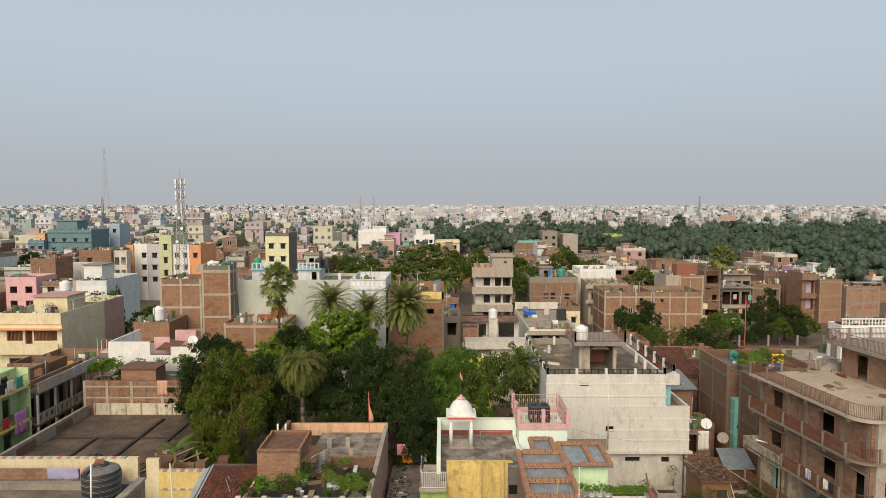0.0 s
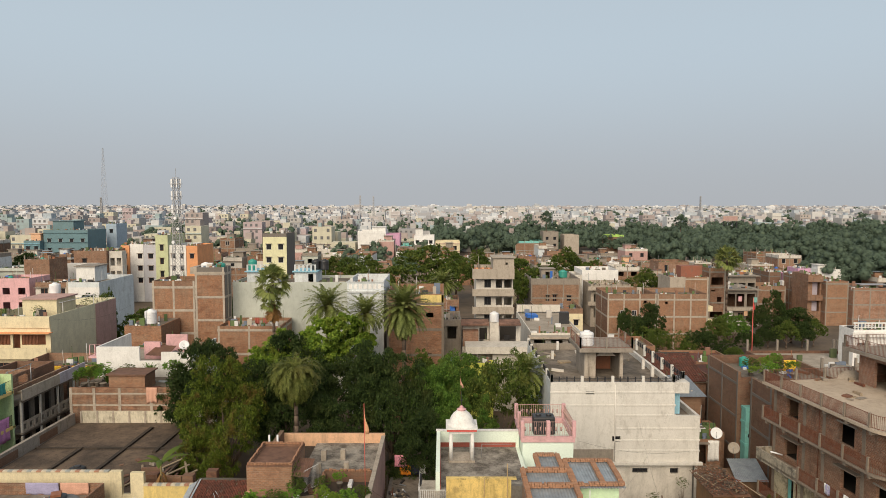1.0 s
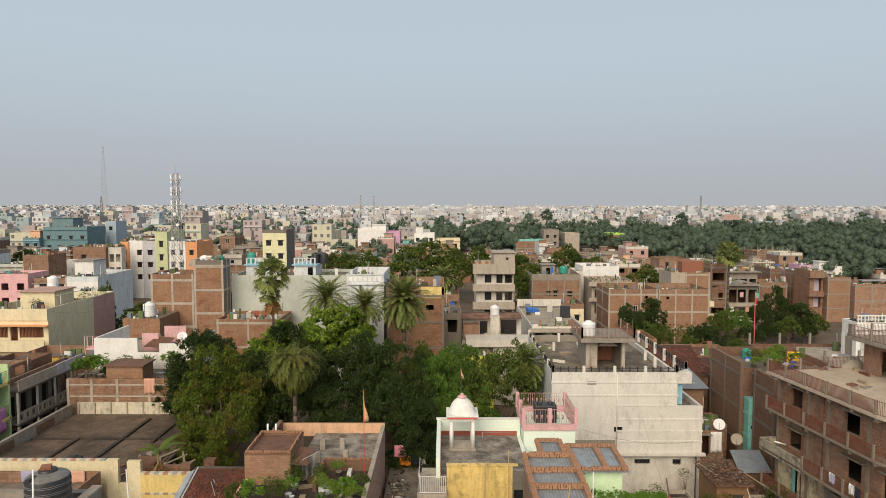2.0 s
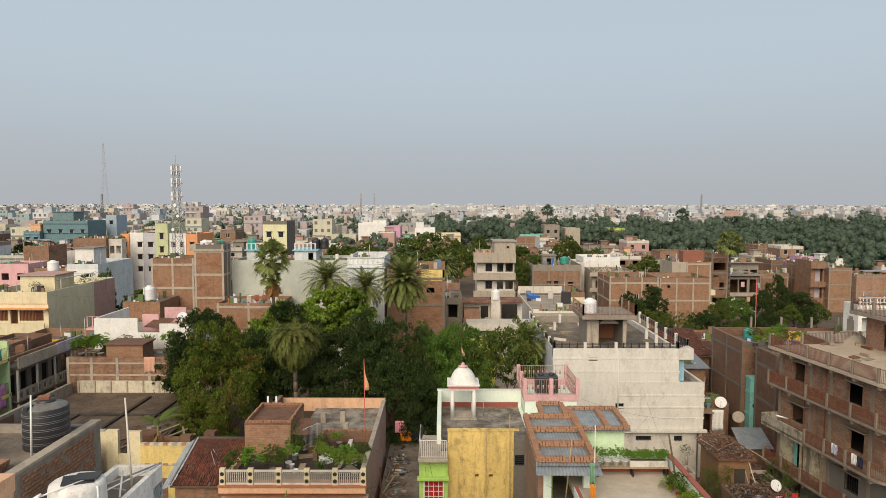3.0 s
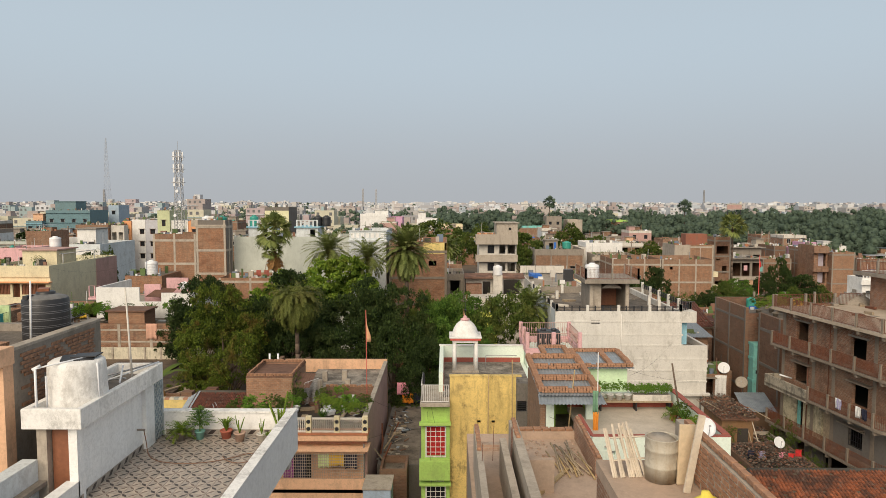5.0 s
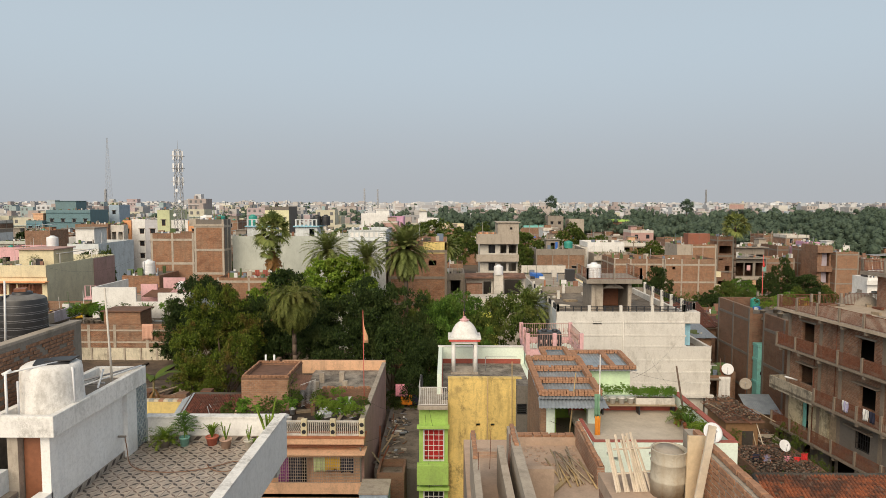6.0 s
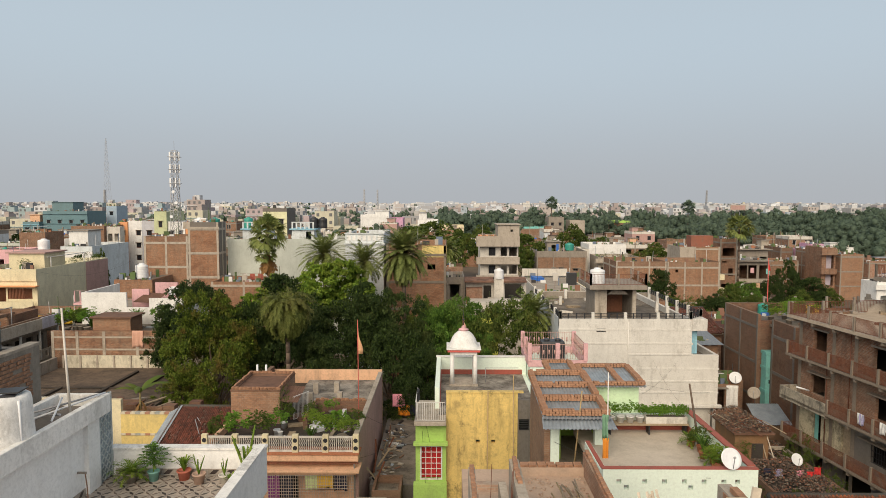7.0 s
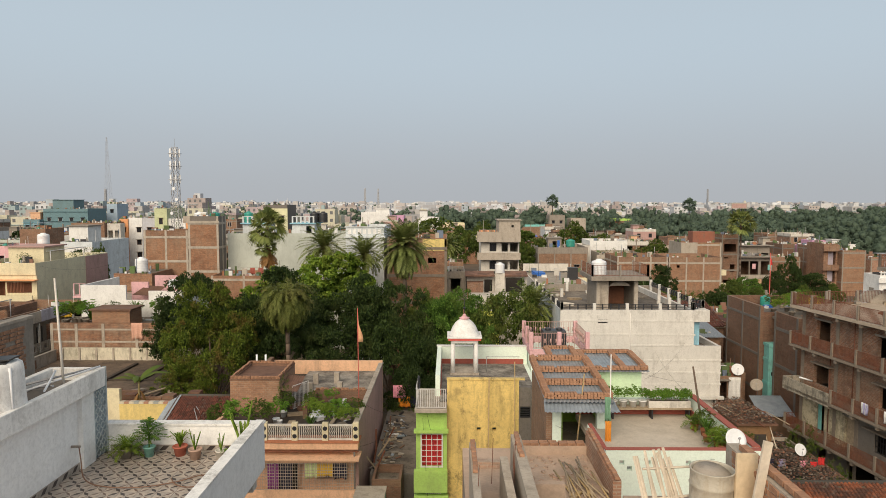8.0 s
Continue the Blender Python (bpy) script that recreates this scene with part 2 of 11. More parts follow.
GREY_WASH = plaster("rain_streaked_limewash", (0.70, 0.675, 0.63), 0.3, (0.24, 0.215, 0.185), 0.1, 0.85, 0.0, 0.32)
DECK_PALE = roofing("pale_roof_deck", (0.37, 0.32, 0.265), (0.25, 0.215, 0.175), 0.4)
DECK_DARK = roofing("damp_dark_roof_deck", (0.07, 0.05, 0.036), (0.024, 0.02, 0.017), 0.8)
DIRT = roofing("trodden_earth", (0.14, 0.105, 0.075), (0.08, 0.062, 0.046), 0.4, 0.15)
DARK = plain("dark_window_glass", (0.025, 0.026, 0.03), 0.15, 0.0, 0.2)
# near-black colour that paints indoor shade onto sheets behind openings
VOID = plain("painted_room_shade", (0.05, 0.042, 0.036), 0.9)
BLACK_PLASTIC = plain("black_plastic", (0.03, 0.03, 0.033), 0.45, 0, 0.3)
WHITE_PLASTIC = plain("white_plastic", (0.75, 0.76, 0.78), 0.45, 0, 0.08)
GREEN_PLASTIC = plain("green_plastic", (0.04, 0.30, 0.24), 0.45)
BLUE_PLASTIC = plain("blue_plastic", (0.03, 0.14, 0.5), 0.45)
IRON = plain("rusty_iron", (0.22, 0.085, 0.05), 0.7, 0.3, 0.4)
BLACK_IRON = plain("black_painted_iron", (0.035, 0.035, 0.04), 0.5, 0.3)
WHITE_IRON = plain("white_painted_iron", (0.72, 0.70, 0.68), 0.5, 0.0, 0.2)
STEEL = plain("galvanised_steel", (0.36, 0.36, 0.37), 0.55, 0.4)
WOOD = plain("weathered_wood", (0.36, 0.28, 0.19), 0.8, 0, 0.35)
BAMBOO = plain("bamboo", (0.42, 0.30, 0.15), 0.7, 0, 0.3)
DOOR_WOOD = plain("brown_door_wood", (0.26, 0.10, 0.05), 0.55, 0, 0.25)
BARK = plain("bark", (0.14, 0.10, 0.075), 0.95, 0, 0.4, 4.0, 0.5)
TERRACOTTA = plain("terracotta", (0.42, 0.16, 0.08), 0.85, 0, 0.3)
LEAF_DARK = foliage("dark_mango_leaves", (0.014, 0.03, 0.009), (0.062, 0.098, 0.024), (0.068, 0.086, 0.024))
LEAF_MID = foliage("mid_green_leaves", (0.034, 0.066, 0.013), (0.14, 0.19, 0.036), (0.15, 0.16, 0.036))
LEAF_LIGHT = foliage("yellow_green_leaves", (0.085, 0.165, 0.02), (0.26, 0.36, 0.045), (0.21, 0.24, 0.04))
LEAF_FRESH = foliage("fresh_garden_leaves", (0.07, 0.17, 0.018), (0.22, 0.38, 0.05), (0.20, 0.28, 0.05))
LEAF_NEEM = foliage("browning_neem_leaves", (0.032, 0.06, 0.009), (0.185, 0.245, 0.03), (0.185, 0.115, 0.035))
LEAF_FEATHER = foliage("fresh_feathery_leaves", (0.036, 0.09, 0.015), (0.16, 0.285, 0.045), (0.17, 0.225, 0.045))
LEAF_PALM = foliage("palm_leaflets", (0.11, 0.145, 0.04), (0.27, 0.31, 0.095), (0.27, 0.25, 0.10))
LEAF_DRY = foliage("dry_brown_fronds", (0.22, 0.12, 0.045), (0.32, 0.17, 0.06), (0.20, 0.13, 0.07))
# distant greens paled and cooled: the haze is painted into the leaf colour
WOODS = foliage("haze_paled_tree_leaves", (0.085, 0.125, 0.088), (0.125, 0.172, 0.12), (0.115, 0.16, 0.112))

# ---- building helpers ----


class Mesh:
    """Collects boxes, cylinders and quads for one mesh."""

    def __init__(self, m=None):
        self.v, self.f, self.k, self.m, self.smooth = [], [], [], m, []

    def put(self, vs, fs, mi=0, smooth=False):
        o = len(self.v)
        if self.m is not None:
            vs = [tuple(self.m @ Vector(p)) for p in vs]
        self.v.extend(vs)
        self.f.extend([tuple(o + i for i in f) for f in fs])
        self.k.extend([mi] * len(fs))
        self.smooth.extend([smooth] * len(fs))
        return self

    def box(self, x0, x1, y0, y1, z0, z1, mi=0, rot=None):
        vs = [(x0, y0, z0), (x1, y0, z0), (x1, y1, z0), (x0, y1, z0), (x0, y0, z1), (x1, y0, z1), (x1, y1, z1), (x0, y1, z1)]
        if rot is not None:
            c = Vector(((x0 + x1) / 2, (y0 + y1) / 2, (z0 + z1) / 2))
            vs = [tuple(c + rot @ (Vector(p) - c)) for p in vs]
        return self.put(vs, [(3, 2, 1, 0), (4, 5, 6, 7), (0, 1, 5, 4), (1, 2, 6, 5), (2, 3, 7, 6), (3, 0, 4, 7)], mi)

    def cyl(self, x, y, z0, z1, r0, r1=None, n=12, mi=0, caps=True):
        return self.tube((x, y, z0), (x, y, z1), r0, r1, n, mi, caps)

    def tube(self, p, q, r0, r1=None, n=6, mi=0, caps=True):
        r1 = r0 if r1 is None else r1
        p, q = Vector(p), Vector(q)
        d = (q - p).normalized()
        a = d.orthogonal().normalized()
        b = d.cross(a)
        vs = []
        for c, r in ((p, r0), (q, r1)):
            for i in range(n):
                t = 2 * math.pi * i / n
                vs.append(tuple(c + (a * math.cos(t) + b * math.sin(t)) * r))
        fs = [(i, (i + 1) % n, n + (i + 1) % n, n + i) for i in range(n)]
        self.put(vs, fs, mi, n > 5)
        if caps:
            o = len(self.v)
            self.f.extend([tuple(o - 2 * n + i for i in reversed(range(n))), tuple(o - n + i for i in range(n))])
            self.k.extend([mi, mi])
            self.smooth.extend([False, False])
        return self

    def lathe(self, x, y, profile, n=24, mi=0):
        """Turned shape about the upright at x, y; profile: (radius, z) from below to above."""
        vs, fs = [], []
        for r, z in profile:
            for i in range(n):
                t = 2 * math.pi * i / n
                vs.append((x + r * math.cos(t), y + r * math.sin(t), z))
        for j in range(len(profile) - 1):
            for i in range(n):
                fs.append((j * n + i, j * n + (i + 1) % n, (j + 1) * n + (i + 1) % n, (j + 1) * n + i))
        return self.put(vs, fs, mi, True)

    def data(self, name, mats):
        me = bpy.data.meshes.new(name)
        me.from_pydata(self.v, [], self.f)
        for m in mats:
            me.materials.append(m)
        me.polygons.foreach_set("material_index", self.k)
        me.polygons.foreach_set("use_smooth", self.smooth)
        me.update()
        return me


def part(name, mesh, material, parent=None, label="", bevel=0.0):
    """Links a mesh as one object under a thing or under a part."""
    mats = material if isinstance(material, (list, tuple)) else [material]
    me = mesh if isinstance(mesh, bpy.types.Mesh) else mesh.data(name, mats)
    if bevel:
        bm = bmesh.new()
        bm.from_mesh(me)
        bmesh.ops.remove_doubles(bm, verts=bm.verts, dist=1e-4)
        bmesh.ops.bevel(bm, geom=[e for e in bm.edges if e.is_manifold and e.calc_face_angle(0) > 0.6], offset=bevel, segments=2, affect="EDGES", profile=0.6)
        bm.to_mesh(me)
        bm.free()
    ob = new(name, me)
    ob.parent = parent
    return tagged(ob, label) if label else ob


def thing(name, label, category, at=(0, 0, 0), rz=0.0, group="", kind=""):
    ob = new(name)
    ob.empty_display_size = 0.2
    ob.matrix_basis = pose(*at, 0, 0, rz)
    return tagged(ob, label, category, group, kind)


def wall_x(mesh, u0, u1, z0, z1, y0, y1, holes, mi=0):
    """One wall along x from y0 to y1 thick, with openings (a, b, c, d) = u from a to b, z from c to d, as a single closed body."""
    us = sorted({u0, u1, *[h[0] for h in holes], *[h[1] for h in holes]})
    zs = sorted({z0, z1, *[h[2] for h in holes], *[h[3] for h in holes]})
    nu, nz = len(us) - 1, len(zs) - 1

    def solid(i, j):
        if not (0 <= i < nu and 0 <= j < nz):
            return False
        a, b, c, d = us[i], us[i + 1], zs[j], zs[j + 1]
        return not any(h[0] <= a and b <= h[1] and h[2] <= c and d <= h[3] for h in holes)

    index, vs, fs = {}, [], []

    def at(i, j, k):
        if (i, j, k) not in index:
            index[(i, j, k)] = len(vs)
            vs.append((us[i], (y0, y1)[k], zs[j]))
        return index[(i, j, k)]

    for i in range(nu):
        for j in range(nz):
            if not solid(i, j):
                continue
            fs.append((at(i, j, 0), at(i + 1, j, 0), at(i + 1, j + 1, 0), at(i, j + 1, 0)))
            fs.append((at(i, j + 1, 1), at(i + 1, j + 1, 1), at(i + 1, j, 1), at(i, j, 1)))
            for di, dj, p, q in ((-1, 0, (i, j + 1), (i, j)), (1, 0, (i + 1, j), (i + 1, j + 1)), (0, -1, (i, j), (i + 1, j)), (0, 1, (i + 1, j + 1), (i, j + 1))):
                if not solid(i + di, j + dj):
                    fs.append((at(*p, 0), at(*p, 1), at(*q, 1), at(*q, 0)))
    return mesh.put(vs, fs, mi)


def wall_y(mesh, u0, u1, z0, z1, x0, x1, holes, mi=0):
    t = Mesh()
    wall_x(t, u0, u1, z0, z1, 0, 1, holes, mi)
    return mesh.put([(x0 + (x1 - x0) * p[1], p[0], p[2]) for p in t.v], [tuple(reversed(f)) for f in t.f], mi)


def ring(mesh, x0, x1, y0, y1, z0, z1, k, mi=0):
    """A closed rectangular kerb k thick: a parapet or a rim."""
    vs = []
    for z in (z0, z1):
        vs += [(x0, y0, z), (x1, y0, z), (x1, y1, z), (x0, y1, z), (x0 + k, y0 + k, z), (x1 - k, y0 + k, z), (x1 - k, y1 - k, z), (x0 + k, y1 - k, z)]
    fs = []
    for i in range(4):
        j = (i + 1) % 4
        fs += [(i, j, 8 + j, 8 + i), (4 + j, 4 + i, 12 + i, 12 + j), (8 + i, 8 + j, 12 + j, 12 + i), (j, i, 4 + i, 4 + j)]
    return mesh.put(vs, fs, mi)


def opening_fill(parent, a, b, c, d, y, side, style, far=False):
    """What stands in an opening of a wall: frame, dark pane, bars or shutters. side: 'f' front, 'l' left, 'r' right."""

    def place(mesh):
        if side == "f":
            return mesh
        o = Mesh()
        o.v = [(y + (p[1] - y) * (1 if side == "l" else -1), p[0], p[2]) for p in mesh.v]
        o.f, o.k, o.smooth = mesh.f, mesh.k, mesh.smooth
        return o

    f = Mesh()
    w = 0.06
    m = (a + b) / 2
    if style == "door" or far:
        wall_x(f, a, b, c, d, y + 0.05, y + 0.12, [(a + w, b - w, c + w, d - w)])
    else:
        wall_x(f, a, b, c, d, y + 0.05, y + 0.12, [(a + w, m - 0.025, c + w, d - w), (m + 0.025, b - w, c + w, d - w)])
    col = {"door": DOOR_WOOD, "wood": DOOR_WOOD, "white": WHITE_IRON, "iron": BLACK_IRON}.get(style, BLACK_IRON)
    name = "door" if style == "door" else "window"
    if far:
        f.box(a + w, b - w, y + 0.08, y + 0.1, c + w, d - w, 1)
        part(name, place(f), [col, DOOR_WOOD if style == "door" else DARK], parent)
        return
    fr = part(name, place(f), col, parent)
    g = Mesh().box(a + w, b - w, y + 0.08, y + 0.1, c + w, d - w)
    part("leaf" if style == "door" else "pane", place(g), DOOR_WOOD if style == "door" else DARK, fr)


BOUNDS = []
ROOFS = []


def house(label, x0, x1, y0, y1, z1, wall, z0=-1.0, storey=3.05, rz=0.0, fronts=(), lefts=(), rights=(), roof=DECK, parapet=0.85,
          frame=None, bays=3, band=None, chajja=True, side=None, name="house", group="", bare=False, trim=None):
    """A flat-roofed town house. fronts/lefts/rights: openings (u, width, z, height, style) from the west or south end and the ground up."""
    far = y0 > 150
    w, d, h = x1 - x0, y1 - y0, z1 - z0
    ob = thing(name, label, "house", (x0, y0, z0), rz, group)
    t = 0.23
    fh = [(u, u + ww, z, z + hh) for u, ww, z, hh, s in fronts]
    lh = [(u, u + ww, z, z + hh) for u, ww, z, hh, s in lefts]
    rh = [(u, u + ww, z, z + hh) for u, ww, z, hh, s in rights]
    hd = h - parapet
    m = Mesh()
    wall_x(m, 0, w, 0, hd, 0, t, fh)
    part("wall", m, wall, ob)
    BOUNDS.append((x0, x1, y0, y1))
    ROOFS.append((ob, w, d, h, parapet, y0, group))
    if not lh and not rh:
        u = Mesh()
        pts = [(0, t), (t, t), (t, d - t), (w - t, d - t), (w - t, t), (w, t), (w, d), (0, d)]
        u.put([(x, y, 0) for x, y in pts] + [(x, y, hd) for x, y in pts], [(15, 10, 9, 8), (14, 11, 10, 15), (14, 13, 12, 11)] + [(8 + i, 8 + (i + 1) % 8, (i + 1) % 8, i) for i in range(8)])
        part("side_wall", u, side or wall, ob)
    for sgn, holes in (("l", lh), ("r", rh)) if lh or rh else ():
        m = Mesh()
        wall_y(m, t, d - t, 0, hd, 0 if sgn == "l" else w - t, t if sgn == "l" else w, holes)
        part("wall", m, side or wall, ob)
    if lh or rh:
        part("wall", Mesh().box(0, w, d - t, d, 0, hd), side or wall, ob)
    part("roof", Mesh().box(t, w - t, t, d - t, hd - 0.22, hd - 0.02), roof, ob)
    p = Mesh()
    k = 0.14
    ring(p, 0, w, 0, d, hd, h, k)
    part("parapet", p, trim or (side or wall), ob)
    if frame:
        c = Mesh()
        q = 0.03
        for i in range(bays + 1):
            u = i * (w - 0.26) / bays
            c.box(u, u + 0.26, -q, 0, 0, h + 0.01)
        nb = max(2, round(d / 3.6))
        for i in range(1, nb + 1):
            v = i * (d - 0.26) / nb
            c.box(-q, 0, v, v + 0.26, 0, h + 0.01)
            c.box(w, w + q, v, v + 0.26, 0, h + 0.01)
        z = hd
        while z > 0.6:
            c.box(-q * 1.4, w + q * 1.4, -q * 1.4, 0, z - 0.3, z).box(-q * 1.4, 0, 0, d, z - 0.3, z).box(w, w + q * 1.4, 0, d, z - 0.3, z)
            z -= storey
        part("concrete_frame", c, frame, ob)
    if band:
        z = hd
        i = 0
        while z > 0.6:
            b = Mesh().box(-0.35, w + 0.1, -0.35, 0, z - 0.14, z - 0.02)
            part("ledge", b, band, ob)
            z -= storey
    for u, ww, z, hh, s in fronts:
        if s != "open":
            opening_fill(ob, u, u + ww, z, z + hh, 0, "f", s, far)
        if chajja and s != "door":
            part("sunshade", Mesh().box(u - 0.15, u + ww + 0.15, -0.42, 0, z + hh + 0.06, z + hh + 0.14), band or CONCRETE, ob)
    for u, ww, z, hh, s in lefts:
        if s != "open":
            opening_fill(ob, u, u + ww, z, z + hh, 0, "l", s, far)
    for u, ww, z, hh, s in rights:
        if s != "open":
            opening_fill(ob, u, u + ww, z, z + hh, w, "r", s, far)
    return ob


def windows(n, w, z, ww=1.0, hh=1.2, style="iron", start=None, step=None):
    """n alike openings spread over a wall of width w."""
    step = step or w / n
    start = step / 2 - ww / 2 if start is None else start
    return [(start + i * step, ww, z, hh, style) for i in range(n)]

# ---- ground ----
GROUND = -1.0
_g = Mesh()
_n = 40
for _i in range(_n):
    for _j in range(_n):
        _x0, _x1 = -4800 + 9600 * _i / _n, -4800 + 9600 * (_i + 1) / _n
        _y0, _y1 = -4800 + 9600 * _j / _n, -4800 + 9600 * (_j + 1) / _n
        _g.put([(_x0, _y0, GROUND), (_x1, _y0, GROUND), (_x1, _y1, GROUND), (_x0, _y1, GROUND)], [(0, 1, 2, 3)])
tagged(part("ground", _g, DIRT), "bare trodden earth between the houses", "ground", kind="structure")

# ---- plants ----


def quads(name, v, f, mat):
    me = bpy.data.meshes.new(name)
    me.from_pydata(v.tolist(), [], f.tolist())
    for m in (mat if isinstance(mat, list) else [mat]):
        me.materials.append(m)
    me.update()
    return me


def leaf_quads(rng, centres, out, length, width, droop=0.25):
    """One bent diamond a leaf at each centre, turned outwards along out."""
    n = len(centres)
    a = rng.normal(size=(n, 3)) * 0.75 + out
    a[:, 2] -= droop
    a /= np.linalg.norm(a, axis=1)[:, None] + 1e-9
    up = rng.normal(size=(n, 3)) * 0.55 + np.array([0, 0, 1.0]) + out * 0.5
    b = np.cross(a, up)
    b /= np.linalg.norm(b, axis=1)[:, None] + 1e-9
    c = np.cross(b, a)
    L = (length * rng.uniform(0.6, 1.25, n))[:, None]
    W = (width * rng.uniform(0.6, 1.25, n))[:, None]
    v = np.stack([centres - a * L / 2, centres + b * W / 2 + c * L * 0.08, centres + a * L / 2 - c * L * 0.1, centres - b * W / 2 + c * L * 0.08], 1).reshape(-1, 3)
    return v, np.arange(4 * n).reshape(n, 4)


def crown_mesh(name, seed, mat, rx, rz, n_clumps, per, length, width, lumps=0.35, flat=0.0, droop=0.25):
    """A crown of many leaf clumps with an uneven outline; its foot is at z 0, its height 2 rz."""
    rng = np.random.default_rng(seed)
    n_lobes = 17
    ld = rng.normal(size=(n_lobes, 3))
    ld[:, 2] = np.abs(ld[:, 2]) * 0.7 + ld[:, 2] * 0.5
    ld /= np.linalg.norm(ld, axis=1)[:, None]
    lc = ld * rng.uniform(0.62 - lumps * 0.35, 0.62 + lumps * 0.28, (n_lobes, 1)) * np.array([rx, rx, rz])
    lr = rng.uniform(0.30, 0.50, n_lobes) * rx
    li = rng.integers(0, n_lobes, n_clumps)
    d = rng.normal(size=(n_clumps, 3)) + ld[li] * 0.9 + np.array([0, 0, 0.25])
    d /= np.linalg.norm(d, axis=1)[:, None]
    cen = lc[li] + d * (lr[li] * (1 - 0.35 * rng.random(n_clumps) ** 2))[:, None] + np.array([0, 0, rz])
    cr = rng.uniform(0.5, 1.15, n_clumps) * rx * 0.15
    c = np.repeat(cen, per, 0)
    o = rng.normal(size=(n_clumps * per, 3))
    o /= np.linalg.norm(o, axis=1)[:, None]
    o[:, 2] = np.where(o[:, 2] < -0.3, -o[:, 2], o[:, 2])
    pts = c + o * (np.repeat(cr, per)[:, None]) * rng.uniform(0.45, 1.0, (n_clumps * per, 1)) * np.array([1, 1, 0.75])
    v, f = leaf_quads(rng, pts, o * 0.8 + np.repeat(d, per, 0) * 0.5, length, width, droop)
    return quads(name, v, f, mat), cen


def trunk_mesh(cen, h, r0, foot, seed):
    rng = random.Random(seed)
    m = Mesh()
    top = Vector((0, 0, foot + h * 0.35))
    m.tube((0, 0, 0), (0.05, 0.03, foot * 0.6), r0, r0 * 0.8, 8).tube((0.05, 0.03, foot * 0.6), top, r0 * 0.8, r0 * 0.55, 8)
    for i in range(0, len(cen), max(1, len(cen) // 14)):
        c = Vector(cen[i]) + Vector((0, 0, foot))
        s = Vector((0, 0, foot * rng.uniform(0.7, 1.0) + 0.2))
        mid = s.lerp(c, 0.5) + Vector((0, 0, 0.3))
        m.tube(s, mid, r0 * 0.4, r0 * 0.25, 6, 0, False).tube(mid, c, r0 * 0.25, r0 * 0.08, 5, 0, False)
    return m


CROWNS = {}


def tree(kind, x, y, top, radius, label, crown_h=None, foot_z=GROUND, seed=0, turn=None):
    """A broadleaf tree whose crown tops out at z = top."""
    spec = {
        "mango": (LEAF_DARK, 310, 80, 0.22, 0.115, 0.45),
        "neem": (LEAF_NEEM, 380, 80, 0.19, 0.10, 0.8),
        "mid": (LEAF_MID, 260, 56, 0.25, 0.13, 0.5),
        "light": (LEAF_LIGHT, 210, 44, 0.40, 0.24, 0.75),
        "feather": (LEAF_FEATHER, 310, 74, 0.21, 0.105, 0.55),
        "bush": (LEAF_MID, 70, 40, 0.22, 0.10, 0.5),
    }[kind]
    variant = seed % 3
    coarse = y > 88
    key = (kind, variant, coarse)
    if key not in CROWNS:
        me, cen = crown_mesh(kind + "_crown", 11 * variant + len(kind), spec[0], 4.0, 3.4, spec[1], spec[2] // (2 if coarse else 1), spec[3] * (1.5 if coarse else 1), spec[4] * (1.5 if coarse else 1), spec[5])
        CROWNS[key] = (me, cen, trunk_mesh(cen * 0.8, 3.4, 0.26, 2.4, variant).data(kind + "_trunk", [BARK]))
    me, cen, tr = CROWNS[key]
    crown_h = crown_h or radius * 1.75
    ob = thing("tree" if kind != "bush" else "bush", label, "tree" if kind != "bush" else "bush", (x, y, foot_z), seed * 77.0 if turn is None else turn)
    c = new("crown", me)
    c.parent = ob
    c.location = (0, 0, top - foot_z - crown_h)
    c.scale = (radius / 4.0, radius / 4.0, crown_h / 6.8)
    k = new("trunk", tr)
    k.parent = ob
    k.scale = (radius / 4.0, radius / 4.0, (top - foot_z - crown_h * 0.3) / 7.9)
    return ob


def frond(v, f, rng, yaw, pitch, length, leaflet, n, curve, base=(0, 0, 0), wide=0.06, loose=1.0):
    """One feather frond: leaflets in two rows along a drooping rib."""
    p = np.array(base, float)
    step = length / n
    side = np.array([-math.sin(yaw), math.cos(yaw), 0])
    for i in range(n):
        a = pitch - curve * (i / n) ** 1.3
        d = np.array([math.cos(yaw) * math.cos(a), math.sin(yaw) * math.cos(a), math.sin(a)])
        nrm = np.cross(d, side)
        q = p + d * step
        o = len(v)
        v += [p + side * 0.02, q + side * 0.02, q - side * 0.02, p - side * 0.02]
        f.append((o, o + 1, o + 2, o + 3))
        ll = leaflet * math.sin(math.pi * (0.12 + 0.86 * i / n)) ** 0.6
        for s in (-1, 1):
            t = side * s * rng.uniform(0.4, 0.95) + d * rng.uniform(0.5, 0.9) - np.array([0, 0, loose * rng.uniform(-0.15, 0.6)]) + nrm * loose * rng.uniform(-0.45, 0.5)
            t /= np.linalg.norm(t)
            w = np.cross(t, nrm)
            w = w / (np.linalg.norm(w) + 1e-9) * wide
            o = len(v)
            v += [p, p + t * ll * 0.5 + w, p + t * ll, p + t * ll * 0.5 - w]
            f.append((o, o + 1, o + 2, o + 3))
        p = q


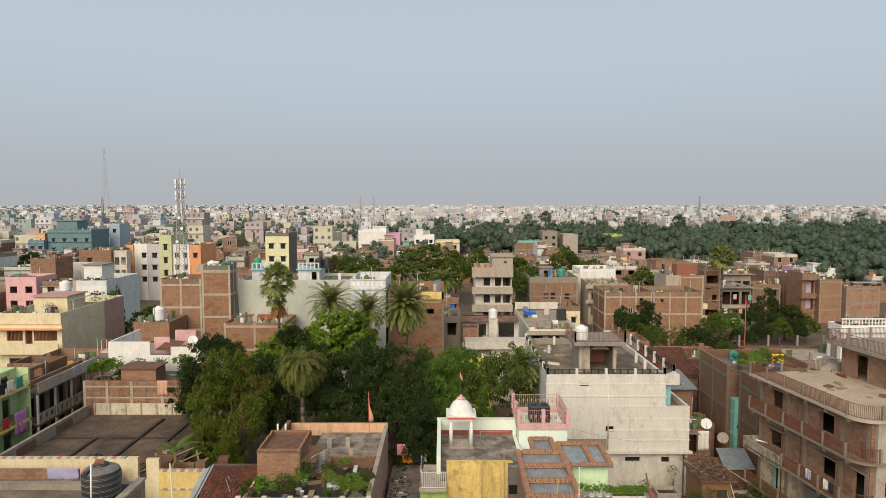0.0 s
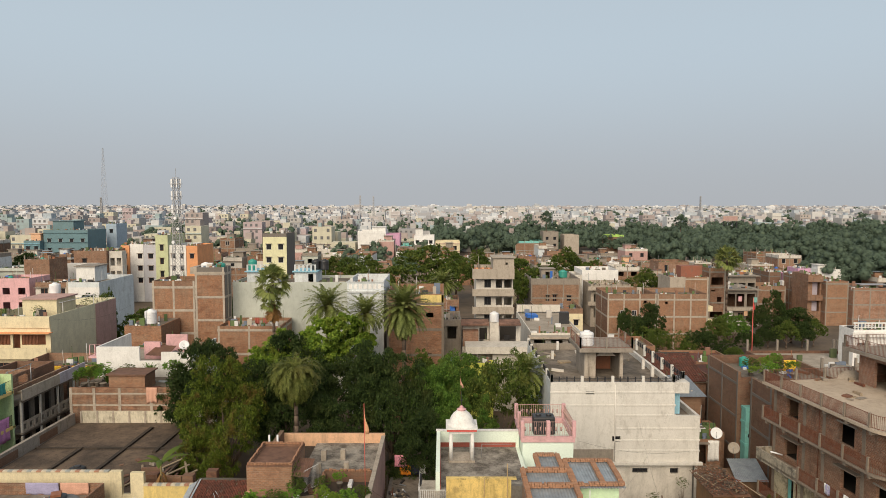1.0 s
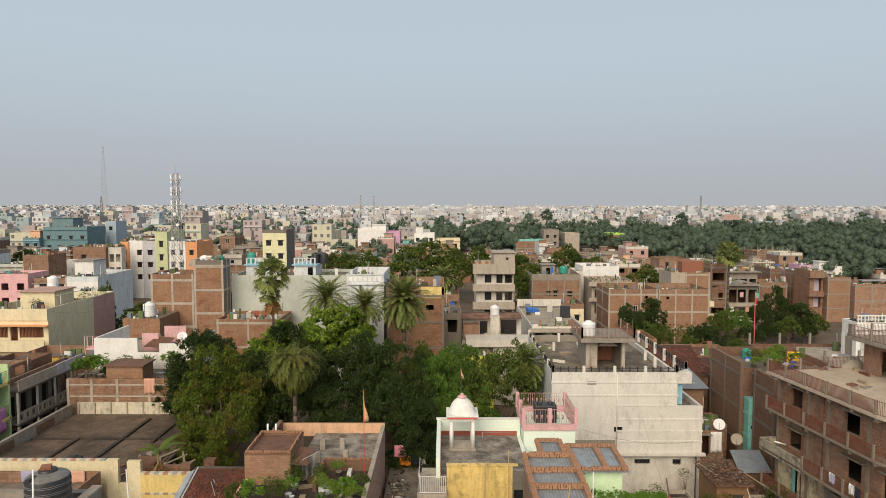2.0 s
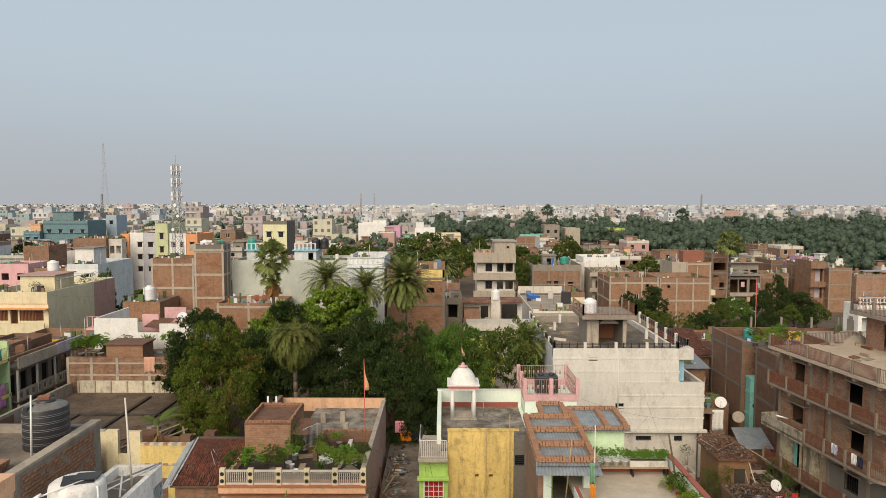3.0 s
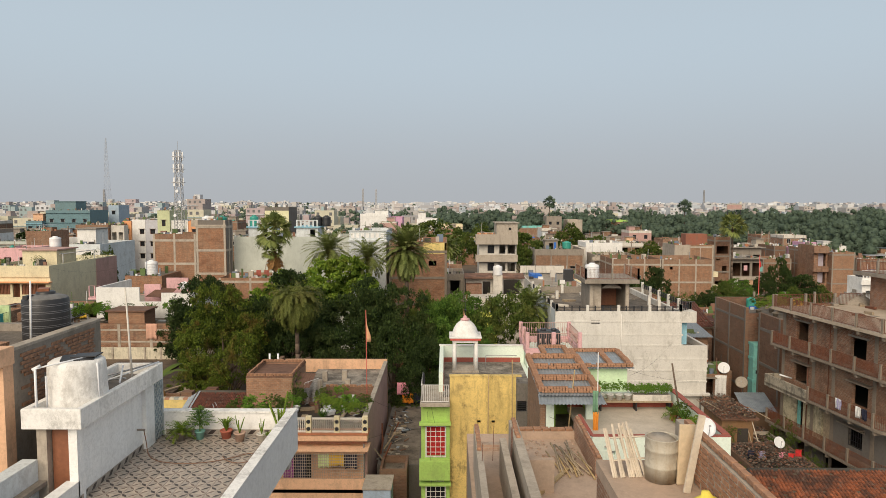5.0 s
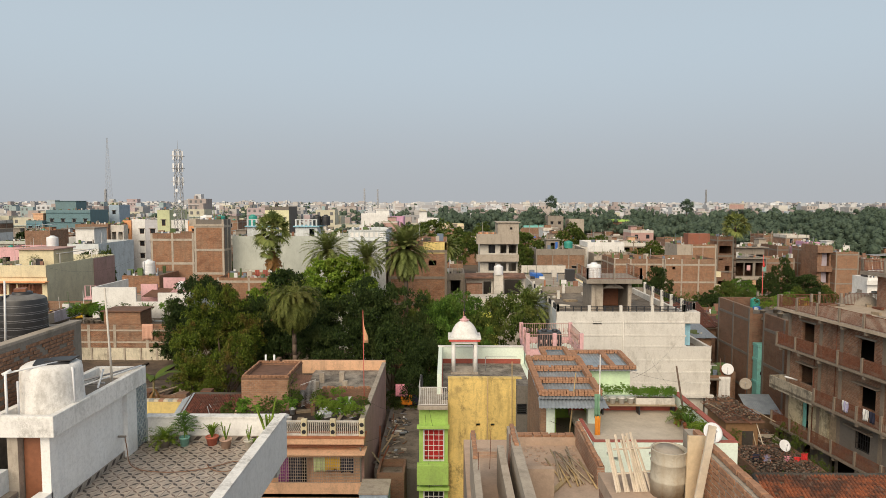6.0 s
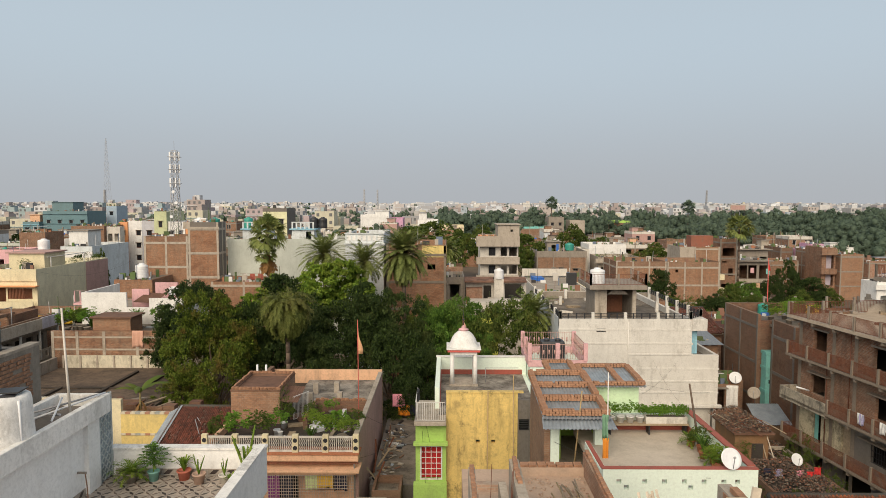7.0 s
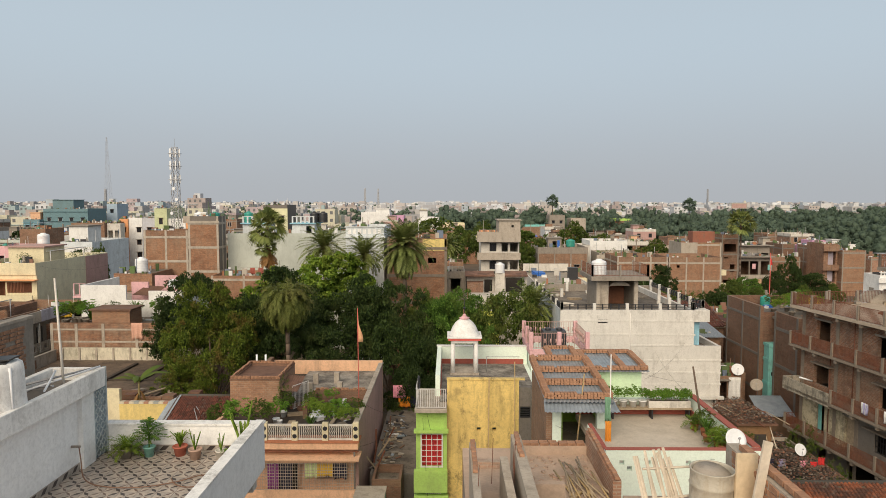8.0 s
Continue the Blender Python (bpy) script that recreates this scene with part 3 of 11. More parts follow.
def palm_crown(name, seed, n, length, leaflet, lo, hi, curve, mat, wide=0.06, steps=30, loose=1.0):
    rng = random.Random(seed)
    v, f = [], []
    for i in range(n):
        k = i / n
        frond(v, f, rng, i * 2.399963 + rng.uniform(-0.2, 0.2), lo + (hi - lo) * k + rng.uniform(-0.12, 0.12), length * rng.uniform(0.8, 1.05), leaflet, steps, curve * rng.uniform(0.8, 1.2), wide=wide, loose=loose)
    return quads(name, np.array(v), np.array(f), mat)


def fan_crown(name, seed, n, stalk, blade, mat):
    """Fan-leaf palm: round blades split into rays on stiff stalks."""
    rng = random.Random(seed)
    v, f = [], []
    for i in range(n):
        yaw = i * 2.399963 + rng.uniform(-0.3, 0.3)
        a = -0.75 + 2.15 * (i / n) + rng.uniform(-0.2, 0.2)
        d = np.array([math.cos(yaw) * math.cos(a), math.sin(yaw) * math.cos(a), math.sin(a)])
        s = np.array([-math.sin(yaw), math.cos(yaw), 0])
        u = np.cross(d, s)
        tilt = rng.uniform(-0.9, 0.9)
        s, u = s * math.cos(tilt) + u * math.sin(tilt), u * math.cos(tilt) - s * math.sin(tilt)
        e = d * stalk * rng.uniform(0.7, 1.25)
        o = len(v)
        v += [s * 0.035, e + s * 0.022, e - s * 0.022, -s * 0.035]
        f.append((o, o + 1, o + 2, o + 3))
        for j in range(19):
            t = -1.45 + 2.9 * j / 18
            r = d * math.cos(t) + s * math.sin(t) - u * 0.2 * abs(math.sin(t))
            q = -d * math.sin(t) + s * math.cos(t)
            L = blade * rng.uniform(0.8, 1.1)
            m = e + r * L * 0.55
            o = len(v)
            v += [e, m + q * 0.055, m - q * 0.055, e + r * L - np.array([0, 0, rng.uniform(0.1, 0.42) * L])]
            f += [(o, o + 1, o + 2), (o + 1, o + 3, o + 2)]
    me = bpy.data.meshes.new(name)
    me.from_pydata([tuple(p) for p in v], [], f)
    me.materials.append(mat)
    return me


PALM = {
    "date": palm_crown("date_crown", 3, 84, 2.9, 0.42, -0.6, 1.4, 1.0, LEAF_PALM, 0.032, 44, 0.4),
    "shaggy": palm_crown("hanging_crown", 5, 260, 2.7, 0.36, -1.3, 1.25, 2.3, foliage("olive_palm_leaflets", (0.075, 0.092, 0.02), (0.18, 0.20, 0.048), (0.17, 0.15, 0.05)), 0.026),
    "arching": palm_crown("arching_crown", 6, 230, 2.7, 0.36, -1.45, 1.35, 0.95, LEAF_PALM, 0.028, 46, 0.4),
    "fan": fan_crown("fan_crown", 7, 46, 1.0, 0.95, LEAF_PALM),
    # far fans take the woods greens, with haze in their colour
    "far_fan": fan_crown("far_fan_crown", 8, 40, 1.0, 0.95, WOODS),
    "skirt": palm_crown("dry_skirt", 9, 40, 1.9, 0.42, -1.5, -1.0, 0.25, LEAF_DRY, 0.05),
}


def palm(kind, x, y, z, size, label, skirt=False, r=0.2, foot_z=GROUND, turn=0.0):
    """A palm whose fronds spring at height z."""
    ob = thing("palm_tree", label, "palm tree", (x, y, foot_z), turn)
    m = Mesh()
    h = z - foot_z
    k = 14
    for i in range(k):
        a, b = h * i / k, h * (i + 1) / k
        m.tube((0.1 * math.sin(a / h * 3), 0, a), (0.1 * math.sin(b / h * 3), 0, b + 0.02), r * (1.15 - 0.3 * i / k), r * (1.02 - 0.3 * i / k), 9)
    part("trunk", m, BARK, ob)
    c = new("crown", PALM[kind])
    c.parent = ob
    c.location, c.scale = (0.1 * math.sin(3), 0, h), (size, size, size)
    if skirt:
        s = new("dry_fronds", PALM["skirt"])
        s.parent = ob
        s.location, s.scale = (0.1 * math.sin(3), 0, h - 2.3), (size, size, size)
        g = new("lower_fans", PALM["fan"])
        g.parent = ob
        g.location, g.scale = (-0.2, 0, h - 2.3), (size * 0.6, size * 0.6, size * 0.5)
    return ob


# the grove
tree("mango", -21.6, 63.5, 11.2, 4.3, "dense dark green mango tree in the walled grove", 10.4, seed=1)
tree("mango", -24.6, 65.0, 8.7, 2.9, "small dark mango tree beside the white house", 8.0, seed=12)
tree("neem", -18.4, 57.0, 10.9, 3.5, "yellow-green neem tree with browning leaves beside the flat roof", 9.8, seed=2)
tree("neem", -19.6, 55.2, 6.4, 2.5, "low green boughs of the neem beside the flat roof", 6.0, seed=42)
tree("mango", -15.5, 66.5, 12.0, 4.4, "dense dark mango tree under the palms", 11.0, seed=3)
tree("light", -13.4, 70.0, 12.5, 3.6, "broad-leaved bright yellow-green tree behind the mango trees", 7.0, seed=4)
tree("light", -9.2, 71.0, 12.9, 3.2, "broad-leaved bright yellow-green tree below the date palms", 6.5, seed=25)
tree("light", -16.8, 69.5, 11.6, 3.0, "broad-leaved bright yellow-green tree under the fan palm", 6.5, seed=24)
tree("mango", -8.8, 63.5, 12.0, 4.6, "dark leafy mango tree in the middle of the grove", 11.5, seed=5)
tree("mango", -4.8, 62.0, 11.2, 4.0, "dark mango tree behind the peach house", 11.0, seed=6)
tree("mango", -13.6, 61.0, 9.8, 3.8, "dark mango tree low behind the peach house", 9.8, seed=7)
tree("feather", -0.8, 62.0, 10.2, 3.5, "feathery fresh green tamarind behind the chhatri roof", 10.0, seed=8)
# dark mango leaves here replace the deep shade under the grove
tree("mango", -2.2, 57.0, 7.0, 3.0, "low leafy tree in the lane, darkened to stand for shade", 7.2, seed=13)
tree("feather", 1.8, 67.0, 10.4, 4.0, "feathery fresh green tree in the grove", 9.6, seed=9)
tree("mid", 5.0, 61.0, 11.0, 3.6, "mid-green leafy tree beside the grey-white house", 11.0, seed=10)
tree("feather", 2.0, 58.5, 8.4, 2.8, "feathery fresh green tree behind the mint parapet", 8.6, seed=15)
tree("mid", -1.9, 68.5, 9.0, 2.4, "mid-green tree below the tall brick house", 8.6, seed=11)
tree("mango", -9.5, 57.8, 8.0, 3.4, "dark tree against the back of the peach house", 8.4, seed=16)
palm("fan", -20.2, 80.0, 15.6, 1.3, "fan palm with dry orange skirt of dead leaves", True)
palm("date", -12.9, 75.0, 13.6, 1.15, "date palm with arching grey-green fronds")
palm("date", -8.5, 74.0, 12.9, 1.05, "date palm with arching grey-green fronds")
palm("arching", -4.1, 70.0, 14.2, 1.3, "tall date palm with a wide shaggy crown", False, 0.24)
palm("shaggy", -12.15, 55.6, 11.0, 1.15, "date palm with a drooping shaggy crown behind the peach house", False, 0.2)
palm("date", 7.6, 61.6, 9.6, 0.95, "low date palm beside the grey-white house")
palm("fan", 53.8, 126.7, 14.6, 1.5, "tall fan palm rising over brick houses", False)
palm("date", 0.0, 118.0, 11.0, 1.1, "date palm among the roofs")
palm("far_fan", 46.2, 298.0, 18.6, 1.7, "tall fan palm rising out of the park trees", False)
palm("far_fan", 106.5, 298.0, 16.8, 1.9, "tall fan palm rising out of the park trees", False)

# trees between the houses further out
# most crowns past 140 m use lighter mid leaves in place of haze
for _i, (_x, _y, _t, _r, _k) in enumerate((
        (-17, 150, 12, 6, "mid"), (-6, 170, 13.5, 9, "mid"), (-25, 172, 11, 6, "mid"), (8, 160, 12.5, 5, "mid"), (19, 165, 11, 6, "mid"),
        (35.6, 113, 7.6, 2.6, "mango"), (31.6, 112, 7.4, 2.3, "mango"), (33.5, 109.5, 4.6, 2.2, "mid"), (50.6, 117, 5.6, 2.8, "feather"), (47.6, 115, 5.0, 2.4, "mid"), (62.6, 126, 8.4, 1.9, "mango"),
        (65.0, 124, 5.2, 3.9, "mango"), (41.2, 107, 5.2, 2.5, "mango"), (59.5, 124.5, 5.8, 2.2, "mango"), (21, 150, 10.5, 4.5, "mid"), (15.5, 146, 9.5, 3.6, "mid"), (3.5, 178, 11.5, 5.0, "mid"), (-0.5, 128, 8.5, 2.6, "mid"), (32.5, 176, 12.0, 5.5, "mid"),
        (38.0, 172, 10.0, 4.0, "mid"), (87, 166, 8.5, 2.6, "mid"), (-36, 118, 9, 3.0, "mango"), (-53.5, 101, 11.0, 1.9, "mango"), (-50.6, 100, 11.6, 1.6, "mid"), (-58, 105, 8, 3.5, "mango"), (-46, 101, 8.5, 3.4, "mid"), (-120, 190, 10, 5, "mango"), (46, 152, 9, 5, "mid"))):
    tree(_k, _x, _y, _t, _r, "leafy green tree between the brick houses", max(_r * 1.75, (_t + 1) * 0.86), seed=20 + _i)


# ---- far city and woods ----
# far panes lifted from near-black to grey, painting haze over them
GLASS_FAR = plain("hazed_window_glass", (0.13, 0.13, 0.135), 0.4)
# far tanks a lighter grey than the near black ones
TANK_FAR = plain("grey_far_tank", (0.15, 0.15, 0.16), 0.6)


def far_city():
    """House blocks out to the horizon, joined by distance band; windows as small boxes on the nearer ones, glass greyed
    as haze.
    """
    rng = np.random.default_rng(21)
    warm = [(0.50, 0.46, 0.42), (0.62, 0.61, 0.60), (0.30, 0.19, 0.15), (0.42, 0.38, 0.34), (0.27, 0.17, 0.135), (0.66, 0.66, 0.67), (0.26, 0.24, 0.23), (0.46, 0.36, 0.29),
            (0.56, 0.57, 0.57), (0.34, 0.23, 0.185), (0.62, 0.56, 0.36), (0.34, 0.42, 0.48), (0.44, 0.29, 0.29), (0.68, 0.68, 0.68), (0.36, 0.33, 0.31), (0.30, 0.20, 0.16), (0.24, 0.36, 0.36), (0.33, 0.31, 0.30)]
    # mix each paint toward blue-grey, so haze sits in the wall colour
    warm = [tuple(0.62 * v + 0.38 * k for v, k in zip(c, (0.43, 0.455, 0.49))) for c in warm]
    walls = assorted("haze_blended_house_paint", warm)
    # cool pale greys put the distance haze into the farthest house colours
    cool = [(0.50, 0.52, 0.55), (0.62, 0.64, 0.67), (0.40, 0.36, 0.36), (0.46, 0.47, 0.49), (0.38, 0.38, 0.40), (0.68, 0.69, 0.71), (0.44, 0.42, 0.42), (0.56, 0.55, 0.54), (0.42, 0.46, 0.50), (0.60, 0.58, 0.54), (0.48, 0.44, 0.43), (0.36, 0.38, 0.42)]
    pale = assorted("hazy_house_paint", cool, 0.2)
    for name, ya, yb, step, win in (("far_houses", 258, 620, 12, True), ("distant_houses", 620, 1300, 17, False), ("horizon_houses", 1300, 3200, 34, False)):
        v, f, k = [], [], []
        y = ya
        while y < yb:
            half = y * 0.80 + 40
            xs = np.arange(-half, half, step * 1.05)
            for x in xs:
                if rng.random() < 0.16:
                    continue
                side = x / y
                if y < (340 if side < 0.099 else 430) and side > -0.016 and win:
                    continue
                w, d = rng.uniform(0.5, 0.85) * step, rng.uniform(0.5, 0.85) * step
                h = rng.choice([4, 7, 7.5, 10, 10.5, 13, 16], p=[0.1, 0.2, 0.2, 0.22, 0.14, 0.1, 0.04]) + rng.uniform(-0.6, 0.6)
                if rng.random() < 0.012:
                    h += 8
                bx, by = x + rng.uniform(-3, 3), y + rng.uniform(-3, 3)
                boxes = [(bx, bx + w, by, by + d, GROUND, GROUND + h, 0)]
                if rng.random() < 0.75:
                    q = rng.uniform(0.25, 0.5) * w
                    o = rng.uniform(0, w - q)
                    boxes.append((bx + o, bx + o + q, by + d * 0.3, by + d * 0.8, GROUND + h, GROUND + h + rng.uniform(1.8, 3.0), 0))
                if rng.random() < 0.35:
                    o = rng.uniform(0.1, 0.8) * w
                    boxes.append((bx + o, bx + o + 1.3, by + 1, by + 2.3, GROUND + h, GROUND + h + 1.6, 2 if rng.random() < 0.5 else 0))
                if rng.random() < 0.6:
                    boxes.append((bx - 0.05, bx + w + 0.05, by - 0.5, by + 0.05, GROUND + h - 3.3, GROUND + h - 3.0, 0))
                if win:
                    fl = int(h // 3.1)
                    for s in range(fl):
                        for c in range(max(1, int(w // 2.6))):
                            if rng.random() < 0.8:
                                u = bx + 0.7 + c * 2.6
                                zz = GROUND + h - 3.1 * (s + 1) + 1.0
                                boxes.append((u, u + 1.15, by - 0.04, by + 0.02, zz, zz + 1.3, 1))
                if win and y < 300:
                    m = Mesh()
                    for a, b, c, e, z0, z1, mi in boxes:
                        m.box(a - bx, b - bx, c - by, e - by, z0 - GROUND, z1 - GROUND, mi)
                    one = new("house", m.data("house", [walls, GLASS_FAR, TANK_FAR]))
                    one.location = (bx, by, GROUND)
                    tagged(one, "flat-roofed town house with small dark windows in the distance", "house", "distant town houses")
                    continue
                for a, b, c, e, z0, z1, mi in boxes:
                    o = len(v)
                    v += [(a, c, z0), (b, c, z0), (b, e, z0), (a, e, z0), (a, c, z1), (b, c, z1), (b, e, z1), (a, e, z1)]
                    f += [(o + 4, o + 5, o + 6, o + 7), (o, o + 1, o + 5, o + 4), (o + 1, o + 2, o + 6, o + 5), (o + 3, o, o + 4, o + 7)]
                    k += [mi] * 4
            y += step * rng.uniform(0.95, 1.25) * (1.0 if y < 1300 else 1.6)
        me = bpy.data.meshes.new(name)
        me.from_pydata(v, [], f)
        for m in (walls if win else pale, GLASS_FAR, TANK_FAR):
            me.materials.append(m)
        me.polygons.foreach_set("material_index", k)
        ob = new(name, me)
        tagged(ob, "flat-roofed city houses stretching to the hazy horizon", "houses", kind="stuff")


def woods(name, label, spots, seed, per=520, size=0.85):
    """Many distant crowns joined: each a lumpy shell of leaf clumps."""
    rng = np.random.default_rng(seed)
    vs, fs = [], []
    o = 0
    ball = np.array([(math.cos(a) * math.cos(e), math.sin(a) * math.cos(e), math.sin(e)) for e in (-0.9, -0.25, 0.35, 0.9, 1.45) for a in np.arange(8) * math.pi / 4 + e])
    rows = np.array([(8 * i + j, 8 * i + (j + 1) % 8, 8 * i + 8 + (j + 1) % 8, 8 * i + 8 + j) for i in range(4) for j in range(8)])
    for x, y, top, r in spots:
        n = int(per)
        nc = 34 if per > 300 else 16
        d = rng.normal(size=(nc, 3))
        d[:, 2] = np.abs(d[:, 2]) * 0.9 + 0.15 * d[:, 2]
        d /= np.linalg.norm(d, axis=1)[:, None]
        h = top - GROUND
        cz = max(r * 0.85, h * 0.42)
        cen = d * rng.uniform(0.55, 1.08, (nc, 1)) * np.array([r, r, cz]) + np.array([x, y, top - cz])
        i = rng.integers(0, nc, n)
        u = rng.normal(size=(n, 3))
        u /= np.linalg.norm(u, axis=1)[:, None]
        u[:, 2] = np.where(u[:, 2] < -0.2, -u[:, 2], u[:, 2])
        p = cen[i] + u * r * (0.27 if nc > 20 else 0.34) * rng.uniform(0.55, 1, (n, 1))
        nn = u * 0.6 + d[i] * 0.6 + rng.normal(size=(n, 3)) * 0.16 + np.array([0, 0, 0.3])
        nn /= np.linalg.norm(nn, axis=1)[:, None]
        t1 = np.cross(nn, rng.normal(size=(n, 3)))
        t1 /= np.linalg.norm(t1, axis=1)[:, None] + 1e-9
        t2 = np.cross(nn, t1)
        L = size * r / 6 * rng.uniform(0.6, 1.2, (n, 1))
        v = np.stack([p - t1 * L, p + t2 * L * 0.6, p + t1 * L, p - t2 * L * 0.6], 1).reshape(-1, 3)
        f = np.arange(4 * n).reshape(n, 4)
        vs.append(v)
        fs.append(f + o)
        o += len(v)
        k = len(ball)
        cv = (ball[None] * (r * (0.17 if nc > 20 else 0.24) * rng.uniform(0.75, 1.15, (nc, 1, 1))) * rng.uniform(0.94, 1.06, (nc, k, 1)) + cen[:, None]).reshape(-1, 3)
        cf = (rows[None] + (np.arange(nc) * k)[:, None, None]).reshape(-1, 4)
        vs.append(cv)
        fs.append(cf + o)
        o += len(cv)
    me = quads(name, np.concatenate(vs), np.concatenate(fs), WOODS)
    me.polygons.foreach_set("use_smooth", [True] * len(me.polygons))
    tagged(new(name, me), label, "trees", kind="stuff")


def plant_woods():
    rng = random.Random(4)
    spots = []
    for _ in range(290):
        y = rng.uniform(225, 430)
        side = rng.uniform(-0.012, 0.751)
        near = 330 if side < 0.099 else 290 if side < 0.297 else 245 if side < 0.528 else 205
        if y < near:
            continue
        spots.append((side * y, y, rng.uniform(7, 11.5) + (3.5 if rng.random() < 0.25 else 0), rng.uniform(4.5, 9.5)))
    for _ in range(46):
        y = rng.uniform(170, 250)
        side = rng.uniform(0.563, 0.751)
        spots.append((side * y, y, rng.uniform(8.5, 13.5), rng.uniform(4.5, 8)))
    spots += [(6.5, 290, 14.6, 9.0), (15, 296, 13.2, 8.0), (-1, 300, 12.6, 7.0), (31, 296, 12.0, 7.5), (39, 300, 12.6, 7.0), (24, 305, 12.6, 7.5), (150, 262, 14.0, 9.0), (138, 258, 12.5, 8.0), (166, 262, 13.5, 9.0), (100, 285, 12.5, 7.5)]
    woods("woods", "belt of tall dark green park trees beyond the houses", spots, 5, 2000, 0.25)
    spots = []
    for _ in range(520):
        y = 330 + 1900 * rng.random() ** 1.6
        x = rng.uniform(-0.78, 0.78) * y
        spots.append((x, y, rng.uniform(8, 15), rng.uniform(4, 8)))
    for _ in range(60):
        y = rng.uniform(190, 330)
        side = rng.uniform(-0.724, -0.021)
        spots.append((side * y, y, rng.uniform(6, 11), rng.uniform(3, 4.5)))
    woods("city_trees", "scattered trees between the far houses", spots, 6, 260, 0.55)


far_city()
plant_woods()

# ---- houses of the middle distance ----
def roof_room(ob, x0, x1, y0, y1, z, h, wall, slab=CONCRETE, hole=None):
    """A stair head or roof room on a house, in the house's own measures."""
    m = Mesh()
    wall_x(m, x0, x1, z, z + h, y0, y0 + 0.15, [hole] if hole else [])
    m.box(x0, x0 + 0.15, y0 + 0.15, y1 - 0.15, z, z + h).box(x1 - 0.15, x1, y0 + 0.15, y1 - 0.15, z, z + h).box(x0, x1, y1 - 0.15, y1, z, z + h)
    r = part("roof_room", m, wall, ob)
    part("slab", Mesh().box(x0 - 0.25, x1 + 0.25, y0 - 0.3, y1 + 0.2, z + h, z + h + 0.14), slab, r)
    return r


def stubs(ob, w, d, z, n, h=1.0, mat=None):
    """Column ends left standing on a roof."""
    for i in range(n):
        for v in (0.02, d - 0.24):
            u = 0.02 + i * (w - 0.26) / max(1, n - 1)
            part("column_stub", Mesh().box(u, u + 0.22, v, v + 0.22, z, z + h), mat or CONCRETE, ob)


TANKS = {}


def tank(x, y, z, r=0.55, h=1.25, kind="black"):
    """Plastic roof tank: ribbed barrel, shoulder, lid."""
    if kind not in TANKS:
        mat = {"black": BLACK_PLASTIC, "white": WHITE_PLASTIC, "green": GREEN_PLASTIC, "blue": BLUE_PLASTIC}[kind]
        ob = thing("water_tank", f"ribbed {kind} plastic water tank on a flat roof", "water tank", (x, y, z), 0, f"{kind} roof tanks")
        prof = [(0.0, 0.0), (0.98, 0.0)]
        for i in range(7):
            a = 0.02 + i * 0.109
            prof += [(0.99, a), (0.99, a + 0.06), (1.005, a + 0.066), (1.005, a + 0.076), (0.99, a + 0.08)]
        prof += [(0.985, 0.80), (0.95, 0.85), (0.55, 0.91), (0.42, 0.93)]
        part("barrel", Mesh().lathe(0, 0, prof, 18), mat, ob)
        part("lid", Mesh().lathe(0, 0, [(0.44, 0.92), (0.44, 0.98), (0.3, 1.0), (0.0, 1.0)], 18), mat, ob)
        TANKS[kind] = ob
    else:
        ob = copy_thing(TANKS[kind], pose(x, y, z))
    ob.matrix_basis = pose(x, y, z, 0, 0, x * 50) @ Matrix.Diagonal((r, r, h, 1))
    return ob


# yellow house with a sage side wall
_h = house("cream yellow house with wooden shutters and a long sage side wall", -55.5, -47.6, 81.4, 97.5, 11.3, CREAM, side=SAGE, parapet=1.0, chajja=False,
           fronts=[(1.0, 2.0, 8.8, 1.25, "open"), (3.3, 0.9, 8.2, 1.9, "open"), (4.4, 2.9, 8.8, 1.25, "open"), (1.2, 1.6, 5.2, 1.4, "wood"), (4.5, 2.0, 5.2, 1.4, "wood")])
part("room", Mesh().box(0.8, 7.4, 0.9, 1.0, 8.0, 10.9), DOOR_WOOD, _h, "brown timber room front behind the shutters")
part("sunshade", Mesh().box(-0.2, 8.2, -0.9, 0, 10.3, 10.38), ORANGE, _h, "orange-edged sunshade")
part("balcony", Mesh().box(-0.2, 8.0, -1.1, 0, 7.3, 7.45), CREAM, _h)
part("balcony_wall", Mesh().box(-0.2, 8.0, -1.1, -0.98, 7.45, 8.65), CREAM, _h, "cream balcony wall")
part("front_band", Mesh().box(-0.1, 7.9, -0.14, 0, 10.9, 12.3), CREAM, _h, "cream parapet band")
for _i in range(24):
    _u = 1.08 + 0.17 * (_i % 12) + (3.35 if _i > 11 else 0)
    part("shutter_bar", Mesh().box(_u, _u + 0.06, -0.03, 0.03, 8.82, 10.03), DOOR_WOOD, _h)
roof_room(_h, 2.6, 6.9, 3.2, 7.5, 11.3, 2.6, CREAM, PINK_OLD)
part("pergola", Mesh().tube((7.2, 4.0, 11.3), (7.2, 4.0, 13.4), 0.06, None, 6).tube((7.4, 11.0, 11.3), (7.4, 11.0, 13.4), 0.06, None, 6).tube((7.0, 3.6, 13.4), (7.4, 11.4, 13.4), 0.05, None, 6).tube((4.8, 11.0, 13.4), (7.6, 11.0, 13.4), 0.05, None, 6), WHITE_IRON, _h)
part("wall", Mesh().box(7.92, 7.96, 10.4, 16.0, 0, 12.2), PINK_OLD, _h, "faded pink end of the side wall")
tank(-51.8, 89.8, 13.0, 0.7, 1.4, "white")
